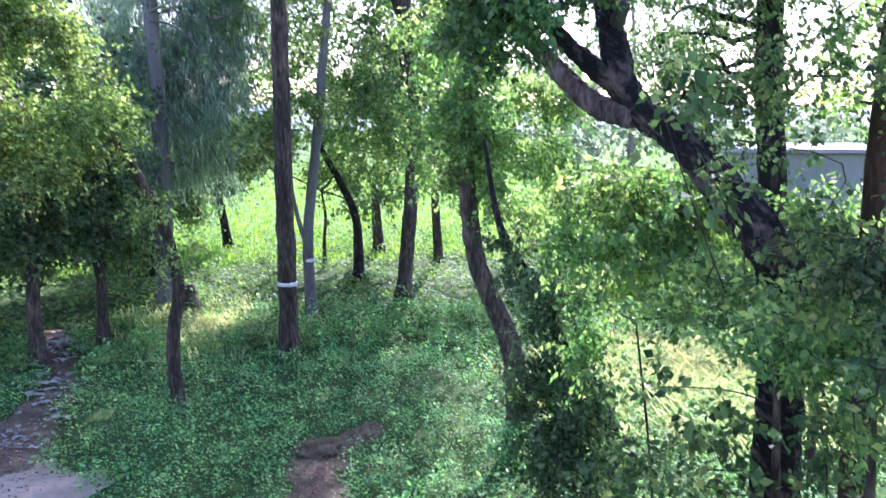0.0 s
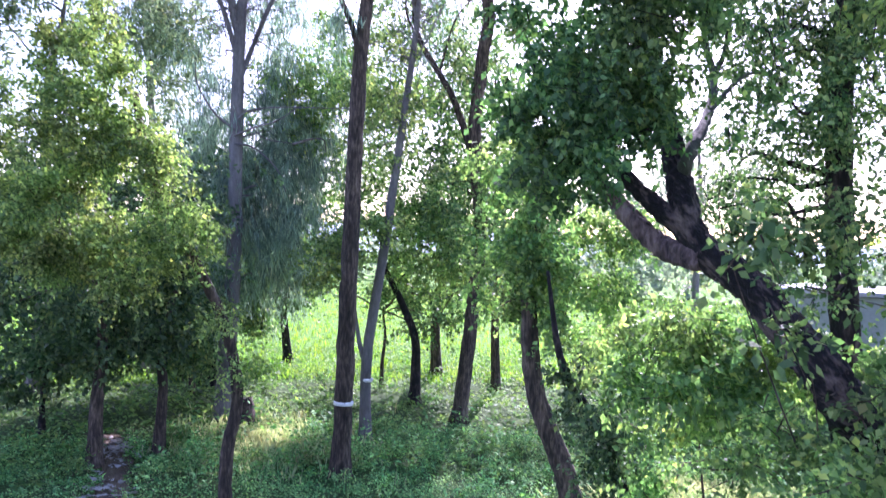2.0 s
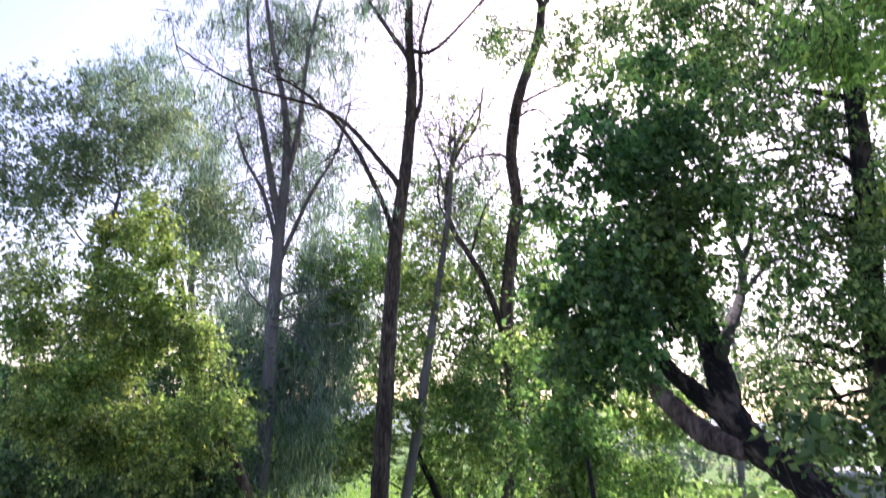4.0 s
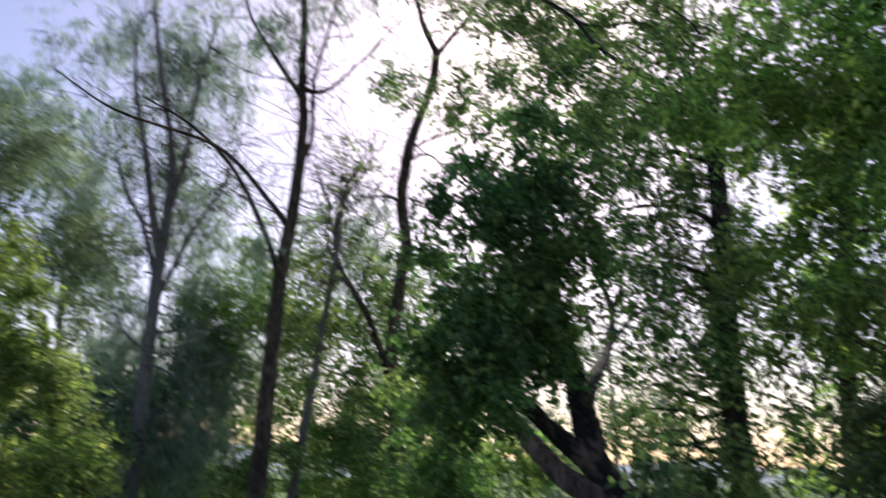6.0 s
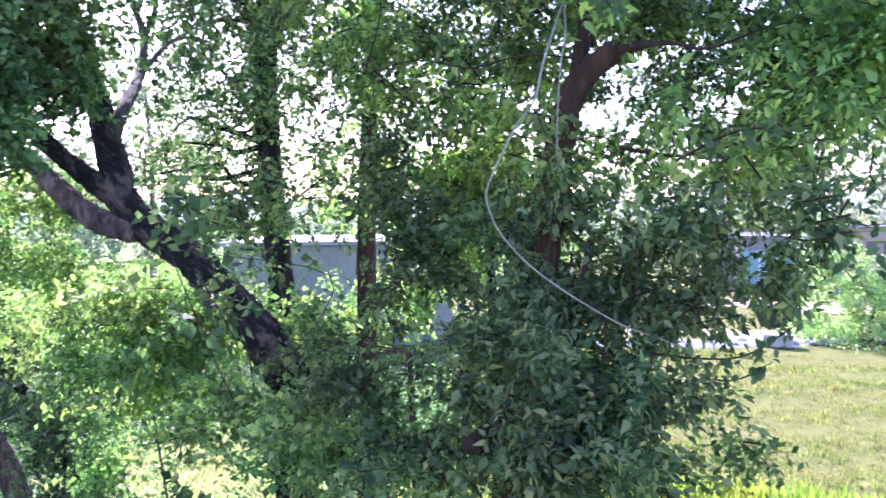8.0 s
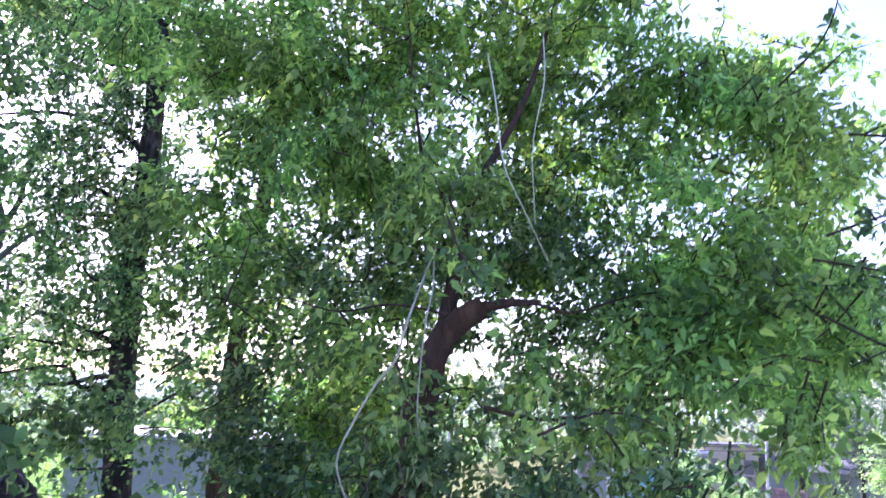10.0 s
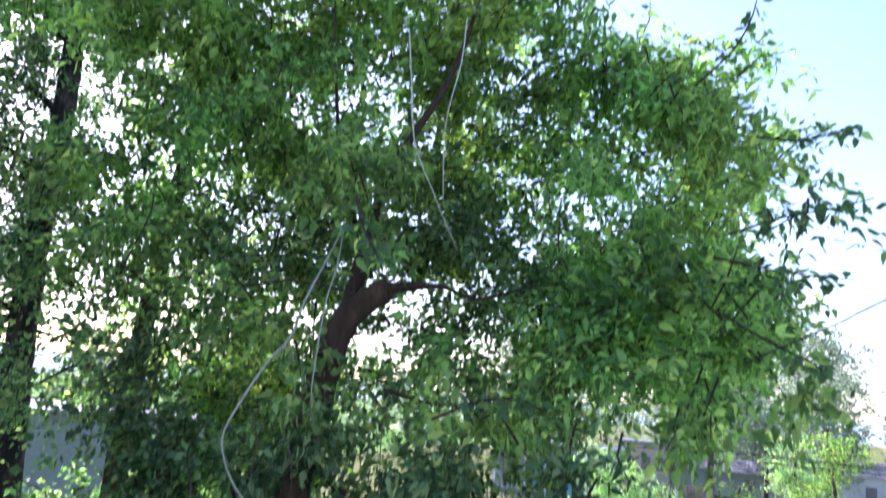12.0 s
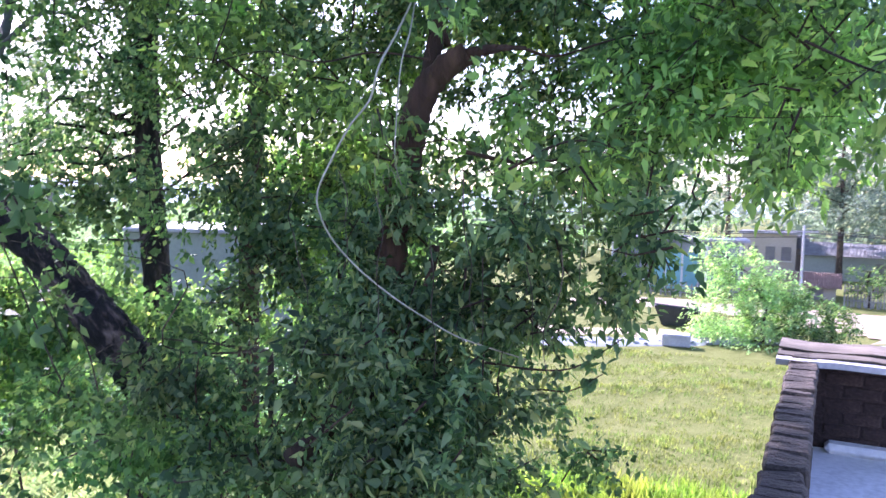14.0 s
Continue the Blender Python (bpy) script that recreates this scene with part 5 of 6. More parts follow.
tree("big_leafy_tree", "big leafy tree with red-brown trunk draped in creepers",
     [(3.25, 1.6, -0.05), (3.28, 1.58, 1.8), (3.34, 1.52, 3.3), (3.4, 1.46, 3.96), (3.46, 1.4, 4.6), (3.49, 1.36, 4.9), (3.51, 1.31, 5.08), (3.53, 1.22, 5.19), (3.55, 1.12, 5.25)],
     0.085, 0.048, BARK_RED, [(4.17, 2.10, 4.81, 0.30, 0.20, -0.7), (4.46, 1.48, 4.86, 0.44, 0.20, -0.6), (3.67, 3.59, 7.07, 0.60, 0.48, 0.9),
      (4.32, 1.54, 6.17, 0.29, 0.23, 1.0), (4.15, -0.15, 5.95, 0.39, 0.30, 1.0), (4.32, 0.31, 6.14, 0.38, 0.25, 0.7),
      (3.65, 0.22, 5.04, 0.36, 0.22, 2), (3.50, -0.19, 4.91, 0.20, 0.18, 1.8), (3.40, -0.23, 4.66, 0.10, 0.09, 1.5),
      (3.78, 0.03, 5.17, 0.45, 0.28, 0.9), (3.60, -0.35, 5.06, 0.24, 0.31, 0.9), (3.90, -0.21, 5.31, 0.39, 0.21, 0.8),
      (3.93, 0.33, 5.36, 0.32, 0.19, 1.2), (3.46, 0.60, 4.67, 0.23, 0.16, 1.4), (4.50, 0.67, 7.53, 0.33, 0.25, 1.2)]
     + [(4.32, 2.19, 5.23, 0.40, 0.40, 0.7), (4.11, 2.15, 7.44, 0.59, 0.33, 1.2), (4.14, 1.96, 6.60, 0.78, 0.48, 1.5),
      (4.52, 1.09, 6.73, 0.51, 0.45, 1.5), (4.50, 0.21, 6.70, 0.53, 0.30, 1.0), (3.21, 1.10, 5.36, 0.14, 0.09, 1.0),
      (3.33, 1.30, 5.67, 0.25, 0.20, 1.0), (3.92, 2.64, 6.75, 0.54, 0.43, 1.2), (4.10, 1.77, 7.24, 0.91, 0.39, 2),
      (3.76, 2.64, 6.82, 0.70, 0.42, 2), (4.40, 1.07, 7.51, 0.36, 0.29, 1.8), (4.24, 0.41, 6.49, 0.43, 0.31, 2.2),
      (4.08, -0.13, 6.18, 0.34, 0.26, 2), (3.88, 0.08, 5.63, 0.44, 0.26, 2.2), (3.78, -0.14, 5.31, 0.27, 0.25, 2.2)]
     + [(3.76, 1.96, 6.15, 0.52, 0.24, 2), (3.45, 1.28, 5.73, 0.23, 0.18, 1.8), (3.59, 2.69, 5.97, 0.52, 0.32, 1.6),
      (3.59, 2.53, 5.34, 0.34, 0.25, 0.8), (3.61, 1.83, 5.06, 0.39, 0.19, 1.0), (3.51, 0.87, 4.98, 0.19, 0.17, 0.9),
      (4.29, 1.36, 6.47, 0.56, 0.42, -0.9), (4.47, 1.16, 7.09, 0.53, 0.32, 1.2), (4.18, -0.36, 6.39, 0.24, 0.21, 1.1),
      (3.87, -0.50, 5.87, 0.16, 0.16, 0.8), (3.24, 1.27, 4.80, 0.19, 0.14, 1.5), (4.69, 1.12, 6.01, 0.68, 0.54, -0.7)]
     + clumps([(4.66, 0.18, 5.35, 0.50, 0.35), (4.80, -0.32, 5.32, 0.31, 0.37), (4.60, -0.21, 4.91, 0.17, 0.19), (4.48, 0.50, 4.93, 0.32, 0.32)], 60, 0.19, 1.3, 52)
     + clumps([(4.43, 0.14, 6.50, 0.28, 0.34), (4.54, -0.18, 6.15, 0.27, 0.39), (4.07, 0.57, 7.15, 0.18, 0.24), (4.06, 1.31, 7.40, 0.39, 0.20)], 40, 0.2, 1.0, 53)
     + clumps([(4.35, 2.53, 4.74, 0.20, 0.20), (4.61, 2.31, 4.84, 0.27, 0.20), (4.48, 2.12, 4.43, 0.25, 0.22), (4.51, 2.51, 4.28, 0.23, 0.23)], 34, 0.19, 0.9, 63)
     + clumps([(4.20, 2.02, 6.85, 0.30, 0.27), (4.25, 2.26, 6.20, 0.27, 0.27), (4.88, 1.10, 6.10, 0.28, 0.28), (4.40, 3.43, 5.63, 0.26, 0.29), (4.85, 2.65, 4.70, 0.33, 0.29)], 44, 0.2, 0.7, 65)
     + clumps([(4.59, 1.37, 6.33, 0.38, 0.31), (4.42, 1.95, 6.17, 0.31, 0.31), (4.87, 0.91, 6.31, 0.31, 0.28), (4.70, 2.13, 5.42, 0.31, 0.28), (4.86, 1.30, 5.52, 0.31, 0.27)], 40, 0.2, 0.6, 67), LEAF_FRESH, 0.049, 0.5, auto=45, sides=18, rough=0.05, per=12, plates=0.15, near=True, dense=2.2, gap=0.45, limb_r=0.004,
     limbs=[([(3.54, 1.18, 5.22), (3.57, 1.08, 5.26), (3.63, 1.0, 5.28), (3.75, 0.92, 5.3)], 0.034, 0.006),
            ([(3.5, 1.31, 5.05), (3.53, 1.28, 5.25), (3.58, 1.26, 5.5), (3.68, 1.22, 5.85), (3.9, 1.05, 6.4), (4.05, 0.95, 7.0)], 0.042, 0.006),
            ([(3.19, 1.35, 3.79), (3.04, 1.41, 3.70), (2.87, 1.40, 3.65), (2.78, 1.40, 3.63), (2.72, 1.41, 3.61)], 0.026, 0.045),
            ([(3.33, 1.19, 5.19), (3.30, 1.45, 5.23), (3.28, 1.72, 5.20), (3.25, 2.0, 5.26), (3.23, 2.3, 5.22)], 0.005, 0.002),
            ([(3.56, 1.09, 5.25), (3.62, 0.9, 5.27), (3.68, 0.75, 5.24), (3.83, 0.52, 5.33), (3.99, 0.33, 5.38)], 0.008, 0.003),
            ([(3.46, 1.07, 4.81), (3.55, 0.87, 4.77), (3.67, 0.72, 4.79), (3.79, 0.54, 4.85)], 0.009, 0.004),
            ([(3.6, 1.24, 5.3), (3.62, 1.45, 5.8), (3.7, 1.6, 6.4), (3.85, 1.75, 7.0)], 0.014, 0.003)])
tree("creeper_shrub", "hanging mass of creeper leaves over the big tree's trunk",
     [(3.35, 1.45, -0.05), (3.33, 1.42, 1.5), (3.35, 1.35, 3.2), (3.45, 1.2, 4.4)], 0.05, 0.02, BARK_RED, [(3.32, 0.20, 4.62, 0.16, 0.21, 1.1), (3.31, 0.31, 4.43, 0.16, 0.16, 1.0), (3.25, 1.39, 4.06, 0.25, 0.27, 1.4),
      (3.50, 1.03, 4.15, 0.26, 0.23, 1.3), (3.47, 0.79, 4.24, 0.22, 0.22, 1.2), (3.46, 1.14, 3.78, 0.32, 0.18, 1.4),
      (3.37, 1.38, 4.40, 0.23, 0.28, 1.4), (3.47, -0.44, 5.42, 0.14, 0.18, 0.6), (3.26, -0.58, 5.53, 0.11, 0.11, 0.4),
      (4.41, 1.02, 5.74, 0.47, 0.28, 0.6), (4.46, 0.83, 5.27, 0.46, 0.22, 0.5), (3.45, 1.56, 4.39, 0.26, 0.39, 1.6),
      (3.56, 1.16, 3.94, 0.39, 0.36, 2.0), (3.35, 1.63, 3.72, 0.40, 0.29, 2.0), (3.41, 0.72, 4.46, 0.26, 0.19, 1.6)]
     + [(3.51, 0.74, 4.12, 0.24, 0.15, 1.6), (3.60, 0.46, 4.32, 0.14, 0.27, 1.4), (3.79, 0.50, 4.75, 0.28, 0.23, -0.9)]
     + clumps([(2.78, 1.14, 3.65, 0.19, 0.15), (2.94, 0.94, 3.70, 0.19, 0.19), (2.84, 1.29, 4.02, 0.17, 0.15), (3.13, 0.80, 3.81, 0.13, 0.17)], 34, 0.13, 1.2, 57), LEAF_MID, 0.042, 0.5, near=True, auto=False, droop=0.4, dense=3.1)
tree("creeper_shrub", "leafy creeper climbing beside the big tree",
     [(3.75, 1.9, -0.05), (3.7, 1.85, 1.5), (3.65, 1.8, 3.0), (3.6, 1.8, 4.4)], 0.05, 0.02, BARK_RED, [(3.47, 2.06, 4.23, 0.29, 0.40, 1.4), (3.55, 2.42, 4.73, 0.31, 0.49, 1.2), (3.44, 1.38, 3.41, 0.59, 0.24, 2.2),
      (4.14, 0.76, 3.35, 0.30, 0.21, 0.6), (3.91, 0.81, 3.71, 0.17, 0.11, 0.4), (3.70, 1.09, 4.38, 0.29, 0.16, 0.8),
      (2.99, 2.22, 3.66, 0.25, 0.16, 2.6), (4.03, 2.48, 5.47, 0.41, 0.34, 0.8), (4.39, 1.16, 5.14, 0.41, 0.32, 0.8),
      (4.30, 0.76, 5.32, 0.33, 0.27, 0.9), (4.15, 1.24, 5.67, 0.43, 0.22, 1), (4.81, 1.69, 5.81, 0.71, 0.25, 0.7),
      (4.49, 2.30, 5.72, 0.53, 0.25, 0.6), (4.88, 0.80, 5.72, 0.51, 0.27, 0.8), (4.28, 2.11, 5.59, 0.38, 0.31, 0.7)]
     + [(4.35, 1.47, 5.53, 1.04, 0.47, -0.55), (4.81, 0.65, 6.22, 0.85, 0.51, -0.6), (4.37, 2.66, 5.90, 1.02, 0.91, -0.3),
      (4.22, 3.19, 5.19, 0.84, 0.84, -0.25), (4.11, 1.06, 4.67, 0.58, 0.35, -0.7), (3.96, 2.22, 4.91, 0.48, 0.48, -0.6),
      (2.82, 1.89, 3.46, 0.28, 0.15, 2.5), (2.87, 1.35, 3.50, 0.21, 0.12, 2), (3.34, 1.33, 4.55, 0.15, 0.17, 0.7)], LEAF_MID, 0.042, 0.6, auto=False, droop=0.35)


def creeper(label, pts, r, skin=VINE_SKIN):
    v, f = tube(pts, r, r * 0.6, 7, 0.05, 8)
    off = np.array(pts[0])
    ob = new("vine", mesh_from("vine", v - off, f, skin, True))
    ob.location = pts[0]
    return tagged(ob, label, "vine", "hanging vines")


creeper("long pale bare vine looping down before the leaves",
        [(3.40, 1.30, 5.50), (3.19, 1.27, 5.28), (2.94, 1.20, 5.10), (2.91, 1.22, 4.97), (2.87, 1.28, 4.87), (2.83, 1.34, 4.73), (2.81, 1.38, 4.62), (2.81, 1.37, 4.54), (2.84, 1.33, 4.44), (2.90, 1.25, 4.33), (2.95, 1.13, 4.23), (3.01, 1.02, 4.15), (3.07, 0.91, 4.08), (3.17, 0.82, 4.03), (3.45, 0.76, 3.94)], 0.005)
creeper("thin pale vine hanging along the trunk",
        [(3.45, 1.33, 5.49), (3.19, 1.21, 5.28), (3.07, 1.18, 5.12), (3.06, 1.19, 4.90), (3.07, 1.19, 4.72), (3.41, 1.29, 4.53)], 0.004)
creeper("thin pale vine hanging from the upper leaves", [(3.33, 1.06, 6.36), (2.97, 0.88, 5.97), (2.94, 0.83, 5.71), (2.97, 0.75, 5.52), (3.15, 0.70, 5.35)], 0.0034)
creeper("thin crossing vine among the upper leaves", [(3.42, 0.83, 6.45), (3.04, 0.71, 6.06), (2.98, 0.73, 5.78), (3.03, 0.73, 5.49)], 0.003)

STEMS = [(2.80, 1.28, 4.70, 0.48), (2.90, 1.18, 4.61, 0.67), (2.99, 0.99, 4.43, 0.62), (3.12, 0.92, 4.70, 0.60), (3.10, 0.82, 4.39, 0.57), (3.24, 0.67, 4.63, 0.63), (3.22, 0.55, 4.43, 0.51), (2.81, 1.46, 4.64, 0.52), (3.28, 0.49, 4.69, 0.51), (2.93, 1.25, 4.12, 0.54)]


def hanging_stems():
    """Thin stems that hang among the creepers: place of the upper end and length."""
    rr = random.Random(6)
    for x, y, z, drop in STEMS:
        pts = [(x, y, z)]
        for k in range(5):
            a, c, d = pts[-1]
            pts.append((a + rr.gauss(0, 0.015), c + rr.gauss(0, 0.02), d - drop / 5))
        creeper("thin brownish stem hanging among the creeper leaves", pts, rr.uniform(0.0014, 0.0024), BARK_BROWN)


hanging_stems()

POD_SKIN = surface("pod_skin", [(0.3, (0.09, 0.12, 0.03)), (0.7, (0.2, 0.23, 0.07))], 9, 60, rough=0.6)


def hanging_pods():
    """Slim yellowish seed pods that hang in bunches along the creeper's stems."""
    owner = bpy.data.objects["creeper_shrub"]
    shapes = []
    for s in range(3):
        bend = 0.006 * (s - 1)
        v, f = tube([(0, 0, 0), (bend, 0.002, -0.02), (bend * 1.5, 0, -0.032), (bend, -0.002, -0.05)], 0.004, 0.0014, 6, 0.05, 3)
        shapes.append(mesh_from("pod", v, f, POD_SKIN, True))
    rr = random.Random(19)
    for x, y, z, n in ((2.97, 1.26, 4.88, 4), (3.00, 1.22, 4.68, 4), (3.00, 1.19, 4.83, 4), (3.01, 1.20, 4.59, 4), (3.02, 1.15, 4.77, 4)):
        for k in range(n):
            ob = part("pod", shapes[rr.randrange(3)], owner)
            ob.location = Vector((x + rr.gauss(0, 0.02), y + rr.gauss(0, 0.025), z + rr.gauss(0, 0.05))) - owner.location
            ob.rotation_euler = (rr.gauss(0, 0.2), rr.gauss(0, 0.2), rr.uniform(0, 6.28))
            ob.scale = (1, 1, rr.uniform(0.7, 1.25))


hanging_pods()

# single sprays at the edge of the big tree, leaf by leaf
SPRAYS = [
    [(3.48, -0.27, 5.50), (3.32, -0.45, 5.53), (3.21, -0.58, 5.53), (3.14, -0.70, 5.55)],
    [(3.48, -0.22, 5.41), (3.33, -0.41, 5.34), (3.26, -0.53, 5.31), (3.20, -0.65, 5.29)],
    [(3.48, -0.24, 5.20), (3.38, -0.41, 5.09), (3.31, -0.54, 5.02), (3.26, -0.59, 4.96)],
    [(3.88, -0.13, 6.28), (3.78, -0.28, 6.39), (3.73, -0.35, 6.50), (3.68, -0.38, 6.60)],
    [(3.68, -0.38, 5.96), (3.57, -0.54, 5.90), (3.50, -0.65, 5.91), (3.44, -0.71, 5.88)],
    [(3.00, 1.07, 5.52), (2.88, 0.97, 5.37), (2.81, 0.89, 5.28), (2.78, 0.84, 5.21)]]
SPRAYS += [
    [(3.09, 0.72, 4.72), (3.01, 0.52, 4.80), (2.95, 0.38, 4.81), (2.92, 0.28, 4.78)],
    [(3.34, 0.90, 3.93), (3.33, 0.67, 3.93), (3.33, 0.51, 3.96), (3.32, 0.33, 4.09)],
    [(3.44, 0.93, 3.72), (3.46, 0.74, 3.81), (3.46, 0.57, 3.83), (3.45, 0.43, 3.92)]]


def leaf_shape(seed):
    rr = random.Random(seed)
    w, c = rr.uniform(0.28, 0.36), rr.uniform(-0.15, 0.1)
    bm = bmesh.new()
    rows = []
    for t, k in ((0.0, 0.02), (0.12, 0.55), (0.35, 1.0), (0.65, 0.8), (0.88, 0.35), (1.0, 0.02)):
        z = c * t * t
        rows.append([bm.verts.new((x * w * k, t, z + abs(x) * 0.12 * k)) for x in (-1, 0, 1)])
    for p, q in zip(rows, rows[1:]):
        for i in (0, 1):
            bm.faces.new((p[i], p[i + 1], q[i + 1], q[i]))
    return from_bmesh("leaf", bm, LEAF_MID, True)


def edge_sprays():
    owner = bpy.data.objects["big_leafy_tree"]
    shapes = [leaf_shape(k) for k in range(5)]
    rr = random.Random(12)
    for line in SPRAYS:
        c = curve_points(line, 8)
        v, f = tube(line, 0.006, 0.002, 5, 0, 6)
        stem = part("branchlet", mesh_from("branchlet", v - np.array(owner.location), f, BARK_RED, True), owner)
        for k in range(22):
            p = c[int(rr.uniform(0.25, 1.0) * (len(c) - 1))]
            ob = part("leaf", shapes[k % 5], stem)
            s = rr.uniform(0.035, 0.062)
            ob.location = Vector(p) - owner.location + Vector((rr.gauss(0, 0.018), rr.gauss(0, 0.018), rr.gauss(0, 0.018)))
            ob.rotation_euler = (rr.uniform(-1.6, -0.1), rr.uniform(-0.7, 0.7), rr.uniform(0, 6.28))
            ob.scale = (s, s, s)


edge_sprays()


# ------------------------------------------------------------------ the house under the camera
def roof_terrace():
    house = thing("roof_terrace", (1.0, -3.2, 0), "flat-roofed brick house with a grey concrete roof terrace", "house")
    w = block("wall", (11.0, 6.0, 2.75), PLASTER_GREY, 0.02)
    ob = part("wall", w, house)
    ob.location = (0.1, -0.02, 1.37)
    ob = part("roof", block("roof", (11.1, 6.06, 0.22), CONCRETE, 0.02), house, "bluish grey concrete roof")
    ob.location = (0.1, -0.02, 2.86)
    return house


roof_terrace()


def parapet():
    wall = thing("parapet", (1.0, -0.245, 2.97), "low weathered brick parapet along the roof's edge", "parapet")
    core = part("core", block("core", (10.3, 0.14, 0.56), MORTAR, 0.004), wall)
    core.location = (0.05, 0, 0.28)
    shapes = [block("brick", (0.228, 0.075, 0.074), BRICK_GREY, 0.01, 0.005, s) for s in range(4)]
    heads = [block("brick", (0.118, 0.165, 0.085), BRICK_GREY, 0.012, 0.007, s + 9) for s in range(5)]
    rr = random.Random(4)
    for row in range(6):
        for k in range(13):
            x = 2.2 + k * 0.24 + (0.12 if row % 2 else 0)
            for side in (-1, 1):
                b = part("brick", shapes[rr.randrange(4)], wall)
                b.location = (x, side * 0.042, 0.045 + row * 0.088)
                b.rotation_euler = (0, 0, rr.uniform(-0.02, 0.02))
    for k in range(85):
        b = part("brick", heads[rr.randrange(5)], wall)
        b.location = (-5.03 + k * 0.1215 + rr.uniform(-0.006, 0.006), rr.uniform(-0.008, 0.008), 0.605 + rr.uniform(-0.006, 0.008))
        b.rotation_euler = (rr.uniform(-0.05, 0.05), rr.uniform(-0.05, 0.05), rr.uniform(-0.06, 0.06))
    return wall


parapet()


def cross_wall():
    wall = thing("cross_wall", (6.35, -1.4, 2.97), "dark old brick wall at the end of the roof terrace", "wall")
    core = part("core", block("core", (0.2, 2.6, 0.62), BRICK, 0.004), wall)
    core.location = (0.011, -0.07, 0.31)
    shapes = [block("brick", (0.092, 0.23, 0.08), BRICK, 0.01, 0.006, s + 20) for s in range(4)]
    rr = random.Random(8)
    for row in range(7):
        for k in range(10):
            b = part("brick", shapes[rr.randrange(4)], wall)
            b.location = (-0.055, -1.35 + k * 0.238 + (0.119 if row % 2 else 0), 0.05 + row * 0.088)
            b.rotation_euler = (0, 0, rr.uniform(-0.03, 0.03))
    kerb = part("plinth", block("plinth", (0.14, 2.3, 0.07), CONCRETE, 0.03, 0.01), wall)
    kerb.location = (-0.165, -0.15, 0.035)


cross_wall()


def slab_pile():
    rr = random.Random(5)
    for k, (dx, z, th, lab) in enumerate(((0.0, 3.6, 0.04, "large pale stone slab laid on the brick wall"), (0.1, 3.626, 0.012, "grey roofing sheet lying on the slab"),
                                          (0.3, 3.64, 0.012, "weathered roofing sheet on top of the pile"))):
        bm = bmesh.new()
        n = 14
        prev = []
        for i in range(n + 1):
            y = -2.7 + i * (2.62 / n)
            wob = (0.003 if k == 0 else 0.01) * math.sin(i * 1.7 + k)
            prev.append([bm.verts.new((x, y, zz + wob)) for x in (5.93 + dx + rr.uniform(-0.02, 0.02), 6.62 + rr.uniform(-0.02, 0.02)) for zz in (z - th / 2, z + th / 2)])
        for a, b in zip(prev, prev[1:]):
            for i, j in ((0, 1), (1, 3), (3, 2), (2, 0)):
                bm.faces.new((a[i], a[j], b[j], b[i]))
        bm.faces.new((prev[0][0], prev[0][2], prev[0][3], prev[0][1]))
        bm.faces.new((prev[-1][1], prev[-1][3], prev[-1][2], prev[-1][0]))
        bmesh.ops.recalc_face_normals(bm, faces=bm.faces[:])
        ob = new("stone_slab" if k == 0 else "roofing_sheet", from_bmesh("slab", bm, STONE if k == 0 else SHEET))
        tagged(ob, lab, "slab" if k == 0 else "sheet")


slab_pile()


# ------------------------------------------------------------------ buildings and village
def box_part(name, size, place, mat, parent, label="", bevel=0.01, turn=0.0):
    ob = part(name, block(name, size, mat, bevel), parent, label)
    ob.location = place
    ob.rotation_euler = (0, 0, turn)
    return ob


def grey_building():
    b = thing("grey_building", (19.8, 16.4, 0), "long low grey-blue plastered building behind the trees", "building")
    b.rotation_euler = (0, 0, radians(-56))
    box_part("wall", (7.5, 6.0, 3.35), (0, 3.0, 1.67), PLASTER_BLUE, b)
    box_part("roof", (7.9, 6.4, 0.12), (0, 3.0, 3.43), STONE, b, "pale concrete roof edge")
    for x, w, h, z in ((1.9, 1.0, 0.9, 1.7),):
        win = box_part("window" if h < 1.5 else "door", (w, 0.08, h), (x, -0.01, z), DARK_INSIDE, b)
        for sx in (-1, 1):
            box_part("frame", (0.07, 0.06, h + 0.1), (sx * (w / 2 + 0.03), -0.05, 0), TIN, win)
        box_part("frame", (w + 0.2, 0.06, 0.07), (0, -0.05, h / 2 + 0.03), TIN, win)


grey_building()


def turquoise_house():
    h = thing("turquoise_house", (44.5, 7.2, 0), "small house with turquoise doors and grey walls", "house")
    h.rotation_euler = (0, 0, radians(-82))
    box_part("wall", (7.0, 4.0, 2.7), (0, 2.0, 1.35), PLASTER_GREY, h)
    box_part("roof", (7.6, 4.6, 0.15), (0, 2.0, 2.8), TIN, h)
    for x in (-1.0, -0.1, 0.8):
        d = box_part("door", (0.8, 0.08, 2.0), (x, -0.03, 1.05), TURQUOISE, h, "turquoise painted door")
        for sx in (-1, 1):
            box_part("frame", (0.06, 0.1, 2.1), (sx * 0.42, -0.02, 0), PLASTER_PALE, d)
    for x in (-2.6, 2.5):
        box_part("window", (0.9, 0.08, 1.0), (x, -0.02, 1.5), HAZY_OPENING, h)
    for x in (-3.3, -1.6, 1.6, 3.3):
        box_part("post", (0.14, 0.14, 2.6), (x, -1.2, 1.3), PLASTER_PALE, h)


turquoise_house()


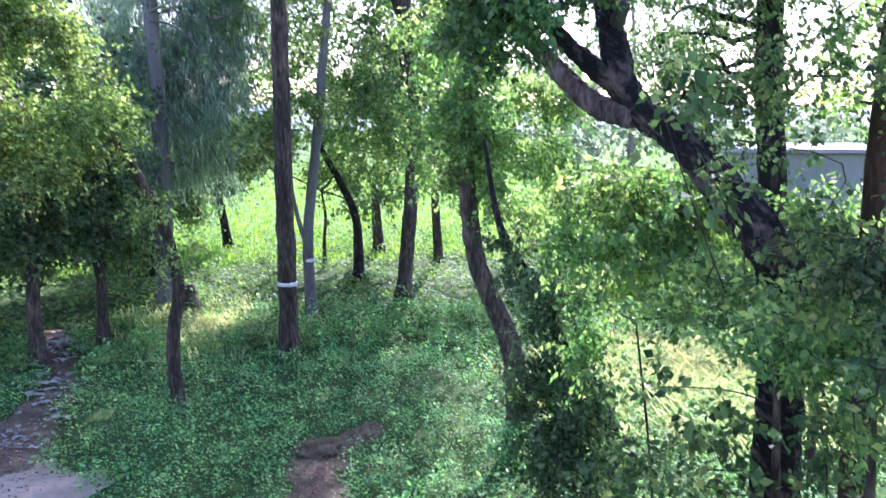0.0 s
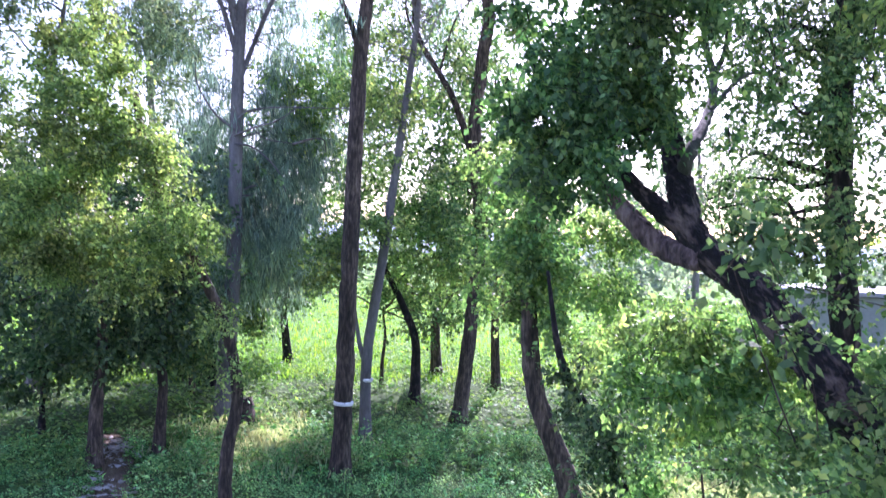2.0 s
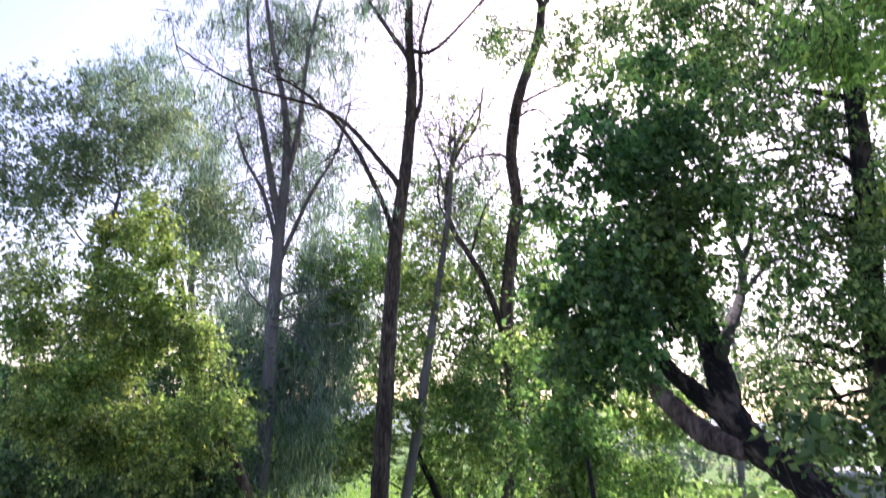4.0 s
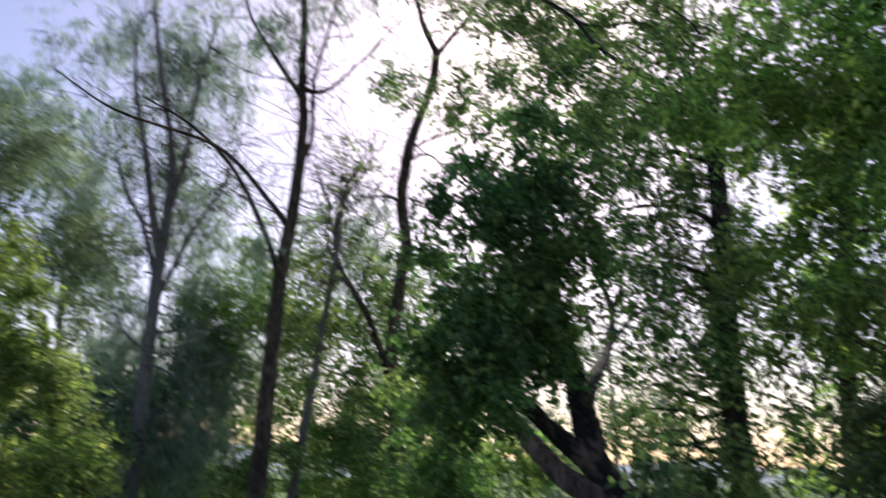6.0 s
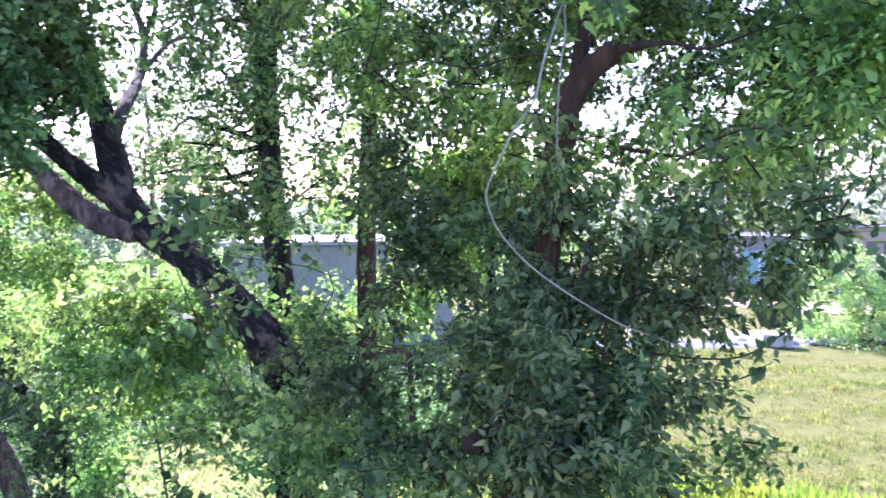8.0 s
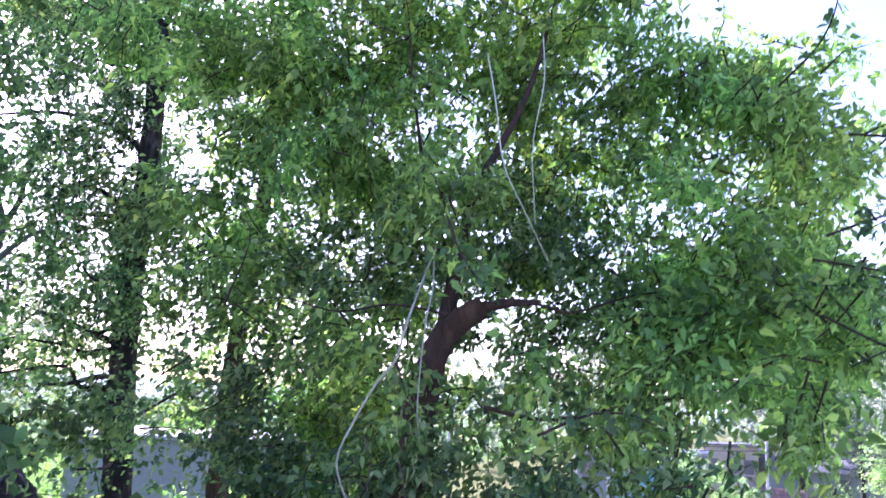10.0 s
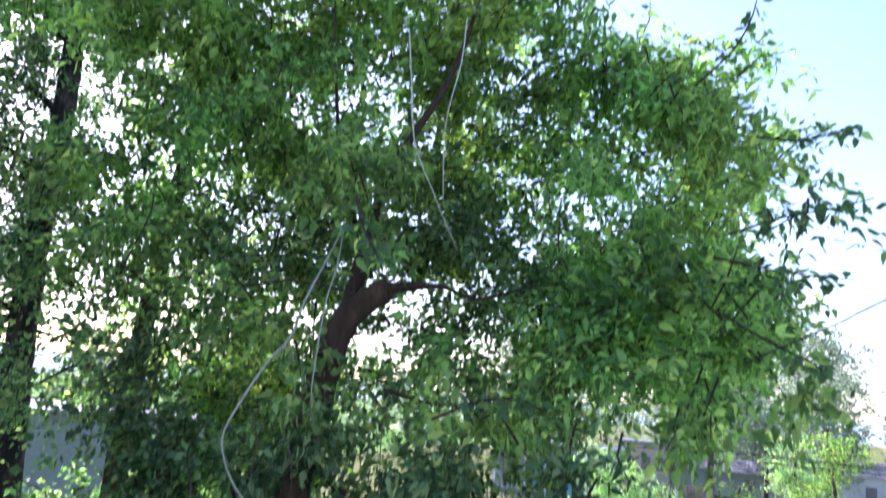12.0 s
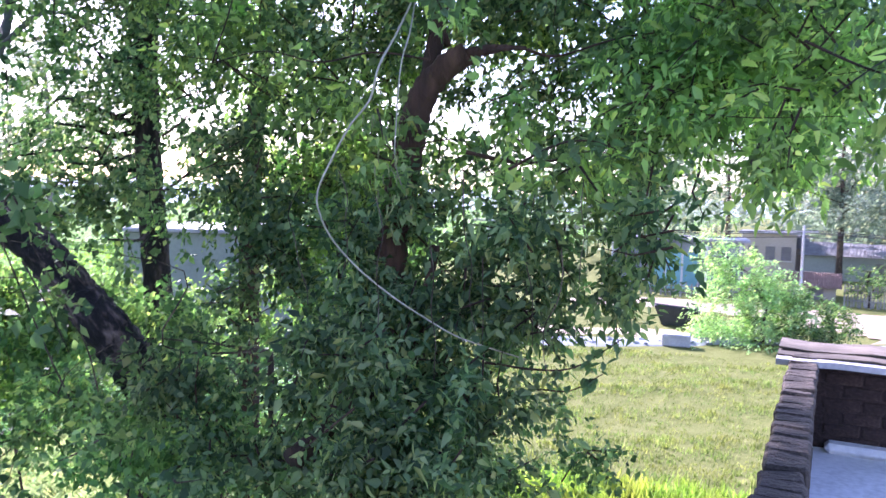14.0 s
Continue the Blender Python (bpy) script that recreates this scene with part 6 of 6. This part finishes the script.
def fence(place, length, turn, label, mat, h=0.9, gap=0.22):
    f = thing("fence", place, label, "fence")
    f.rotation_euler = (0, 0, turn)
    me = block("post", (0.07, 0.05, h), mat, 0.008, 0.01, 3)
    n = int(length / gap)
    for k in range(n):
        p = part("post", me, f)
        p.location = (k * gap - length / 2, 0, h / 2 + 0.04 * math.sin(k * 2.3))
        p.rotation_euler = (0.05 * math.sin(k * 1.3), 0.06 * math.sin(k * 2.9), 0)
    for z in (0.3 * h, 0.75 * h):
        box_part("rail", (length, 0.04, 0.06), (0, 0.04, z), mat, f)


fence((41.2, 6.3, 0), 8.0, radians(-82), "low grey picket fence before the house", FENCE_GREY, 0.7, 0.25)
fence((41.5, -4.6, 0), 7.0, radians(-100), "rough grey stick fence along the sandy road", FENCE_GREY, 1.1, 0.14)
strip_sheet("sandy_road", [(36.6, 12, 0), (37.0, 9.5, 0), (37.6, 6.0, 0), (37.4, 1.2, 0), (36.0, -2.2, 0), (33.5, -6, 0), (28, -13, 0)], [2.4, 3.0, 3.4, 4.6, 7.4, 8.4, 9], SAND, 0.06,
            "pale sandy village road", "road", seed=9)
strip_sheet("sandy_bank", [(27.5, 9.5, 0), (28.0, 6.5, 0), (28.6, 4.6, 0), (28.6, 3.2, 0)], [2.0, 2.6, 2.4, 0.8], SAND, 0.05,
            "bare trodden soil along the ditch bank", "ground", seed=11)
strip_sheet("ditch_bank", [(23.5, 10.5, 0), (25.8, 6.0, 0), (27.6, 3.4, 0), (29.6, 0.4, 0), (30, -2.5, 0)], [1.5, 1.4, 1.1, 0.9, 0.8], PLASTER_GREY, 0.10,
            "pale rubble bank at the meadow's end", "bank", seed=10)


def rubble():
    rr = random.Random(3)
    shapes = []
    for s in range(5):
        bm = bmesh.new()
        bmesh.ops.create_icosphere(bm, subdivisions=1, radius=1.0)
        for v in bm.verts:
            v.co *= rr.uniform(0.7, 1.2)
            v.co.z *= 0.6
        shapes.append(from_bmesh("stone", bm, PLASTER_GREY))
    for k in range(46):
        t = rr.random()
        x, y = 24.2 + 5.6 * t + rr.gauss(0, 0.3), 8.6 - 9 * t + rr.gauss(0, 0.3)
        ob = new("stone", shapes[k % 5])
        s = rr.uniform(0.08, 0.26)
        ob.location, ob.scale, ob.rotation_euler = (x, y, 0.08), (s, s, s), (0, 0, rr.uniform(0, 6))
        tagged(ob, "pale rubble stone lying on the bank", "stone", "rubble stones")


rubble()


def ditch_trough():
    """A dark tarred trough, wider at the top, lying at the ditch."""
    t = thing("trough", (31.0, 4.75, 0.05), "dark tarred trough standing at the ditch", "trough")
    bm = bmesh.new()
    lo = [bm.verts.new(p) for p in ((-0.55, -0.3, 0), (0.75, -0.3, 0), (0.75, 0.3, 0), (-0.55, 0.3, 0))]
    hi = [bm.verts.new(p) for p in ((-0.85, -0.42, 0.75), (0.85, -0.42, 0.62), (0.85, 0.42, 0.62), (-0.85, 0.42, 0.75))]
    inn = [bm.verts.new(p) for p in ((-0.77, -0.35, 0.7), (0.78, -0.35, 0.58), (0.78, 0.35, 0.58), (-0.77, 0.35, 0.7))]
    bed = [bm.verts.new(p) for p in ((-0.5, -0.24, 0.1), (0.7, -0.24, 0.1), (0.7, 0.24, 0.1), (-0.5, 0.24, 0.1))]
    bm.faces.new(lo[::-1])
    bm.faces.new(bed)
    for i in range(4):
        j = (i + 1) % 4
        bm.faces.new((lo[i], lo[j], hi[j], hi[i]))
        bm.faces.new((hi[i], hi[j], inn[j], inn[i]))
        bm.faces.new((inn[i], inn[j], bed[j], bed[i]))
    ob = part("body", from_bmesh("body", bm, DARK_PAINT), t)
    t.rotation_euler = (0, 0, radians(-80))
    b = new("concrete_block", block("concrete_block", (0.5, 0.9, 0.4), STONE, 0.03, 0.01))
    b.location, b.rotation_euler = (26.6, 4.0, 0.2), (0, 0, 0.2)
    tagged(b, "white concrete block on the ditch bank", "block")


ditch_trough()


def gabled_hut(place, turn, size, wall, roof, label, tiles=True):
    w, d, h, rise_ = size
    t = thing("hut", place, label, "hut")
    t.rotation_euler = (0, 0, turn)
    box_part("wall", (w, d, h), (0, 0, h / 2), wall, t)
    slope = math.atan2(rise_, d / 2 + 0.3)
    run = math.hypot(rise_, d / 2 + 0.3)
    for s in (-1, 1):
        # one ribbed sheet: rows of tiles or corrugated metal, with a thick eave
        bm = bmesh.new()
        n, rows = (26 if tiles else 40) * 4, (8 if tiles else 2)
        grid = []
        for k in range(n + 1):
            x = -w / 2 - 0.25 + (w + 0.5) * k / n
            wave = (0.05 if tiles else 0.008) * math.sin(k * math.pi / 2 + 0.6)
            line = []
            for q in range(rows + 1):
                step = (0.03 * ((q * 3) % 2) if tiles else 0)
                line.append(bm.verts.new((x, -run / 2 + run * q / rows, wave + step)))
            grid.append(line)
        for p, q in zip(grid, grid[1:]):
            for i in range(rows):
                bm.faces.new((p[i], q[i], q[i + 1], p[i + 1]))
        bmesh.ops.solidify(bm, geom=bm.faces[:], thickness=0.05)
        ob = part("roof", from_bmesh("roof", bm, roof), t)
        ob.location = (0, s * (d / 4 + 0.15), h + rise_ / 2)
        ob.rotation_euler = (-s * slope, 0, 0)
    box_part("door", (0.7, 0.06, min(1.3, h - 0.1)), (0.2, -d / 2 - 0.01, min(1.3, h - 0.1) / 2 + 0.03), HAZY_OPENING, t)


gabled_hut((46.0, 0.35, -0.1), radians(-90), (2.3, 3.0, 0.75, 0.65), PLASTER_BEIGE, ROOF_TILE, "low hut with a red clay tile roof")
gabled_hut((60.0, -3.5, -0.1), radians(-95), (9.0, 5.0, 1.7, 0.8), PLASTER_BLUE, TIN, "grey village house with a tin roof", False)
gabled_hut((62.0, 3.2, -0.1), radians(-85), (4.0, 5.0, 2.0, 0.9), PLASTER_BEIGE, TIN, "beige village house with a metal roof", False)
gabled_hut((66.0, -12.0, -0.1), radians(-100), (8.0, 5.0, 2.0, 1.0), PLASTER_PALE, TIN, "pale village house with a metal roof", False)


def beige_house():
    """A plain low house behind the pole."""
    h = thing("beige_house", (57.5, 3.3, 0), "pale beige village house behind the power pole", "house")
    h.rotation_euler = (0, 0, radians(-88))
    box_part("wall", (3.4, 4.0, 2.9), (0, 2.0, 1.45), PLASTER_BEIGE, h)
    box_part("roof", (3.9, 4.5, 0.14), (0, 2.0, 2.97), TIN, h)
    for x in (-1.0, 0.1, 1.1):
        w = box_part("window", (0.6, 0.08, 0.9), (x, -0.02, 1.6), HAZY_OPENING, h)
        box_part("sill", (0.75, 0.14, 0.07), (0, -0.05, -0.53), PLASTER_PALE, w)


beige_house()


def power_line():
    places = [(41.4, 0.75), (41.0, 17.0), (43.0, -16.0)]
    tops = []
    for x, y in places:
        t = thing("power_pole", (x, y, 0), "slim pale concrete power pole", "pole", "power poles")
        v, f = tube([(0, 0, -0.1), (0, 0, 2.0), (0, 0, 3.85)], 0.075, 0.055, 10, 0, 2)
        part("pole", mesh_from("pole", v, f, STONE, True), t)
        box_part("crossarm", (0.08, 1.3, 0.08), (0, 0, 3.55), TIN, t)
        tops.append((x, y))
    for zz, oy in ((3.62, -0.55), (3.5, 0.0), (3.58, 0.55), (3.3, 0.0)):
        for a, b in ((tops[1], tops[0]), (tops[0], tops[2])):
            pts = [(a[0] + (b[0] - a[0]) * s, a[1] + oy + (b[1] - a[1]) * s, zz - 0.5 * 4 * s * (1 - s) * 0.5) for s in np.linspace(0, 1, 7)]
            v, f = tube(pts, 0.018, 0.018, 5, 0, 2)
            tagged(new("power_cable", mesh_from("power_cable", v, f, WIRE, True)), "thin sagging overhead cable", "cable", "overhead cables")


power_line()
tree("bush", "light green bushy tree at the ditch", [(28.6, 1.5, -0.05), (28.6, 1.5, 0.7), (28.7, 1.4, 1.4)], 0.08, 0.03, BARK_BROWN, [(28.81, 1.94, 1.68, 1.25, 1.15, 1.5), (28.50, 2.97, 0.85, 1.25, 1.04, 1.4), (29.17, 3.31, 3.05, 0.80, 0.85, 1.2),
      (28.57, 1.01, 1.02, 1.24, 1.04, 1.5), (28.28, 2.18, 0.17, 2.07, 0.52, 1.6), (28.84, 2.70, 2.22, 0.94, 0.84, 1.3),
      (29.22, 1.84, 2.64, 0.84, 0.63, 1.0), (28.88, 0.71, 1.77, 0.73, 0.52, 0.9)], LEAF_LIME, 0.10, 0.5, limb_r=0.03, dense=2.4)
tree("bush", "dark green low bush on the bank", [(29.2, -0.6, -0.05), (29.2, -0.6, 0.4), (29.2, -0.6, 0.8)], 0.06, 0.02, BARK_BROWN, [(29.00, -0.01, 1.15, 1.15, 0.84, 1.8), (28.39, 0.28, 0.45, 1.03, 0.45, 2), (29.20, -0.71, 0.53, 0.85, 0.53, 1.5)], LEAF_MID, 0.11, 0.55, limb_r=0.02, dense=2.4)

# a near service cable that runs off the big tree
v, f = tube([(3.68, -0.33, 5.02), (3.37, -0.46, 5.08), (3.20, -0.61, 5.15), (3.09, -0.68, 5.19)] + [(2.0, -0.95, 5.3), (0.6, -1.9, 5.8)], 0.0035, 0.0035, 6, 0, 4)
tagged(new("service_cable", mesh_from("service_cable", v, f, WIRE, True)), "thin dark cable running from the roof into the tree", "cable")

v, f = tube([(3.3, 4.25, 3.03), (4.4, 4.25, 2.93), (5.65, 4.25, 2.85), (6.6, 4.3, 2.82), (6.5, 4.86, 2.9)], 0.004, 0.004, 6, 0, 5)
tagged(new("guy_wire", mesh_from("guy_wire", v, f, PALE_WIRE, True)), "thin pale wire strung between the trees", "wire")


# ------------------------------------------------------------------ village trees and distance
def round_tree(name, label, x, y, h, w, mat, leaf, seed, full=1.6, group=""):
    rr = random.Random(seed)
    blobs = []
    for k in range(7):
        a = rr.uniform(0, 6.28)
        blobs.append((x + math.cos(a) * w * rr.uniform(0.1, 0.55), y + math.sin(a) * w * rr.uniform(0.1, 0.55), h * rr.uniform(0.35, 0.88), w * rr.uniform(0.35, 0.6), h * rr.uniform(0.12, 0.2), full))
    return tree(name, label, [(x, y, -0.1), (x + 0.1, y, h * 0.3), (x, y + 0.1, h * 0.6), (x, y, h * 0.8)], 0.013 * h + 0.05, 0.05, BARK_BROWN, blobs, mat, leaf, 0.6, limb_r=0.06, twig_r=0.012, group=group, dense=1.1)


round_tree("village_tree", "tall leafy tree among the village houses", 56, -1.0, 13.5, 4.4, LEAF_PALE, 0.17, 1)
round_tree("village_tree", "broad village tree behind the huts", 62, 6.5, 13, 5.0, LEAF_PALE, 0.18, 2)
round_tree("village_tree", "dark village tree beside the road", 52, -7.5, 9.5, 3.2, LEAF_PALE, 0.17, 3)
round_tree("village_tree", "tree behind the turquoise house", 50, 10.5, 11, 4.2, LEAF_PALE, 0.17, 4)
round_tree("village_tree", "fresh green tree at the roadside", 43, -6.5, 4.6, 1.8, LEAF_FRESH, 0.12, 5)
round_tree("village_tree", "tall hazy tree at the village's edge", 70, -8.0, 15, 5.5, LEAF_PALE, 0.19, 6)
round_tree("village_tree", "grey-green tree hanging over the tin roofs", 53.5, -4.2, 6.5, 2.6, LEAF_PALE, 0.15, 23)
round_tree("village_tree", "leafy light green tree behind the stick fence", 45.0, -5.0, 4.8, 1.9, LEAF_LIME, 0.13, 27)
round_tree("roadside_bush", "low green scrub behind the stick fence", 43.2, -5.2, 2.0, 1.5, LEAF_FRESH, 0.1, 17)
round_tree("roadside_bush", "green bush along the stick fence", 42.6, -2.2, 2.2, 1.6, LEAF_MID, 0.1, 7)


def far_woods():
    """A distant belt of trees all round, as one spread of leaf clumps and stems."""
    rr = np.random.default_rng(21)
    V, F, at = [], [], 0
    for k in range(210):
        a = math.radians(rr.uniform(-60, 175))
        d = rr.uniform(62, 130)
        h = rr.uniform(4.5, 8.5) * (0.8 if a < 0.9 else 1.5)
        x, y = d * math.sin(a), d * math.cos(a)
        seen = -0.3 < a < 1.95
        n = 300 if seen else 40
        u = unit(rr.normal(0, 1, (n, 3))) * (rr.uniform(0.2, 1, n) ** 0.4)[:, None]
        p = np.array((x, y, h * 0.5)) + u * np.array((h * 0.42, h * 0.42, h * 0.5))
        al = unit(rr.normal(0, 1, (n, 3)))
        up = unit(rr.normal(0, 1, (n, 3)))
        ln = rr.uniform(0.4, 0.95, n) * (1 if seen else 2.2)
        v, f = leaves(p, al, up, ln, ln * 0.7)
        V.append(v), F.append(f + at)
        at += len(v)
        v, f = tube([(x, y, -0.2), (x, y, h * 0.4)], 0.1, 0.06, 5, 0, 1)
        V.append(v), F.append(f + at)
        at += len(v)
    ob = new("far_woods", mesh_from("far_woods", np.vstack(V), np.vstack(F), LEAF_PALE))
    tagged(ob, "distant belt of hazy green trees", "woods", kind="stuff")


far_woods()


def hills():
    n = 180
    a = np.linspace(-math.pi, math.pi, n)
    hh = np.array([14 + 16 * noise.noise(Vector((math.sin(q) * 3, math.cos(q) * 3, 0.5))) + 6 * noise.noise(Vector((math.sin(q) * 14, math.cos(q) * 14, 2.5))) for q in a])
    hh = np.clip(hh, 4, 60)
    rows = []
    for d, k in ((420, -0.02), (520, 0.55), (640, 1.0), (900, 0.6)):
        rows.append(np.stack([d * np.sin(a), d * np.cos(a), hh * k], -1))
    v = np.stack(rows, 1).reshape(-1, 3)
    i, j = np.meshgrid(np.arange(n - 1), np.arange(3), indexing="ij")
    q = i * 4 + j
    f = np.stack([q, q + 1, q + 5, q + 4], -1).reshape(-1, 4)
    ob = new("backdrop", mesh_from("backdrop", v, f, HILL, True))
    tagged(ob, "low hills tinted blue-grey by haze on the horizon", "hills", kind="structure")


hills()


# ------------------------------------------------------------------ small things on the woodland floor
def litter():
    rr = np.random.default_rng(31)
    V, F, at = [], [], 0
    spots = [(-1.45, 12.2, 0.35, 0.4, 70), (-0.95, 17.6, 0.3, 0.7, 40), (-0.95, 14.2, 0.22, 1.2, 60), (-1.9, 11.2, 0.6, 0.6, 110), (0.5, 20, 1.5, 2.0, 16), (-0.99, 17.01, 0.22, 0.45, 61), (-1.51, 12.08, 0.4, 0.35, 62), (-0.93, 17.1, 0.16, 0.42, 60)]
    for cx, cy, sx, sy, n in spots:
        big = 2.4 if n == 60 else 1.0
        for k in range(n):
            x, y = cx + rr.normal(0, sx), cy + rr.normal(0, sy)
            s = rr.uniform(0.012, 0.048) * big
            g = np.array([(i, j) for j in (-1, 0, 1) for i in (-1, 0, 1)], float) * s + rr.normal(0, s * 0.3, (9, 2))
            ang = rr.uniform(0, 6.28)
            c, sn = math.cos(ang), math.sin(ang)
            px, py = x + g[:, 0] * c - g[:, 1] * sn * 0.6, y + g[:, 0] * sn + g[:, 1] * c * 0.6
            pz = rise(px, py) + 0.05 + rr.uniform(0, s * 0.7, 9)
            V.append(np.column_stack([px, py, pz]))
            F.append(np.array([(0, 1, 4, 3), (1, 2, 5, 4), (3, 4, 7, 4), (4, 5, 8, 7)]) + at)
            at += 9
    ob = new("litter", mesh_from("litter", np.vstack(V), np.vstack(F), LITTER))
    tagged(ob, "scattered crumpled white and grey litter along the path", "litter", kind="stuff")


litter()


def dead_leaves():
    """Fallen brown leaves on the path and the bare earth."""
    rr = np.random.default_rng(44)
    n = 5200
    y = rr.uniform(8.2, 19, n)
    x = np.interp(y, [8, 10.6, 12.4, 14.2, 16.2, 18.6], [-2.5, -1.5, -1.35, -0.85, -0.95, -1.2]) + rr.normal(0, 0.55, n)
    k = rr.uniform(0, 1, n) < 0.18
    y[k] = rr.uniform(7.3, 10.4, k.sum())
    x[k] = np.interp(y[k], [7.3, 8.7, 9.7, 10.4], [1.75, 2.15, 2.5, 3.5]) + rr.normal(0, 0.25, k.sum())
    p = np.column_stack([x, y, rise(x, y) + 0.055 + rr.uniform(0, 0.02, n)])
    al = unit(np.column_stack([rr.normal(0, 1, (n, 2)), rr.normal(0, 0.15, n)]))
    up = unit(np.column_stack([rr.normal(0, 0.35, (n, 2)), np.ones(n)]))
    ln = rr.uniform(0.02, 0.06, n)
    v, f = leaves(p, al, up, ln, ln * 0.6)
    tagged(new("dead_leaves", mesh_from("dead_leaves", v, f, DEAD_LEAF)), "brown fallen leaves scattered over the path", "leaves", kind="stuff")


dead_leaves()


def stump(name, pts, r0, r1, mat, label):
    v, f = tube(pts, r0, r1, 10, 0.1, 6, 0.4)
    ob = new(name, mesh_from(name, v - np.array(pts[0]), f, mat, True))
    ob.location = pts[0]
    tagged(ob, label, "stump" if "stump" in name else "tree")


stump("tree_stump", [(1.72, 18.5, -0.05), (1.7, 18.5, 0.4), (1.66, 18.52, 0.75)], 0.26, 0.2, BARK_BROWN, "thick dark broken tree stump among weeds")
stump("thin_stem", [(0.69, 23.4, -0.05), (0.62, 23.4, 1.2), (0.6, 23.4, 2.6)], 0.09, 0.06, BARK_BROWN, "thin bare stem of a sapling in the shade")
stump("thin_stem", [(1.1, 25.0, -0.05), (1.15, 25.0, 1.2), (1.2, 25.0, 3.2)], 0.14, 0.1, BARK_BLACK, "dark stem in the shaded thicket")
stump("thin_stem", [(0.4, 25.4, -0.05), (0.35, 25.4, 1.2), (0.2, 25.4, 3.2)], 0.12, 0.09, BARK_BLACK, "dark stem leaning in the shaded thicket")


def earth_mound():
    rr = random.Random(17)
    bm = bmesh.new()
    bmesh.ops.create_icosphere(bm, subdivisions=4, radius=1.0)
    for v in bm.verts:
        n1 = noise.noise(v.co * 2.3) * 0.35 + noise.noise(v.co * 6.0) * 0.22
        v.co = Vector((v.co.x * 0.34, v.co.y * 0.26, max(-0.02, v.co.z) * 0.14)) * (1 + n1)
    ob = new("earth_mound", from_bmesh("earth_mound", bm, SOIL, True))
    ob.location = (2.42, 9.75, 0.04)
    tagged(ob, "small mound of dug dark earth on the bare patch", "soil")


earth_mound()
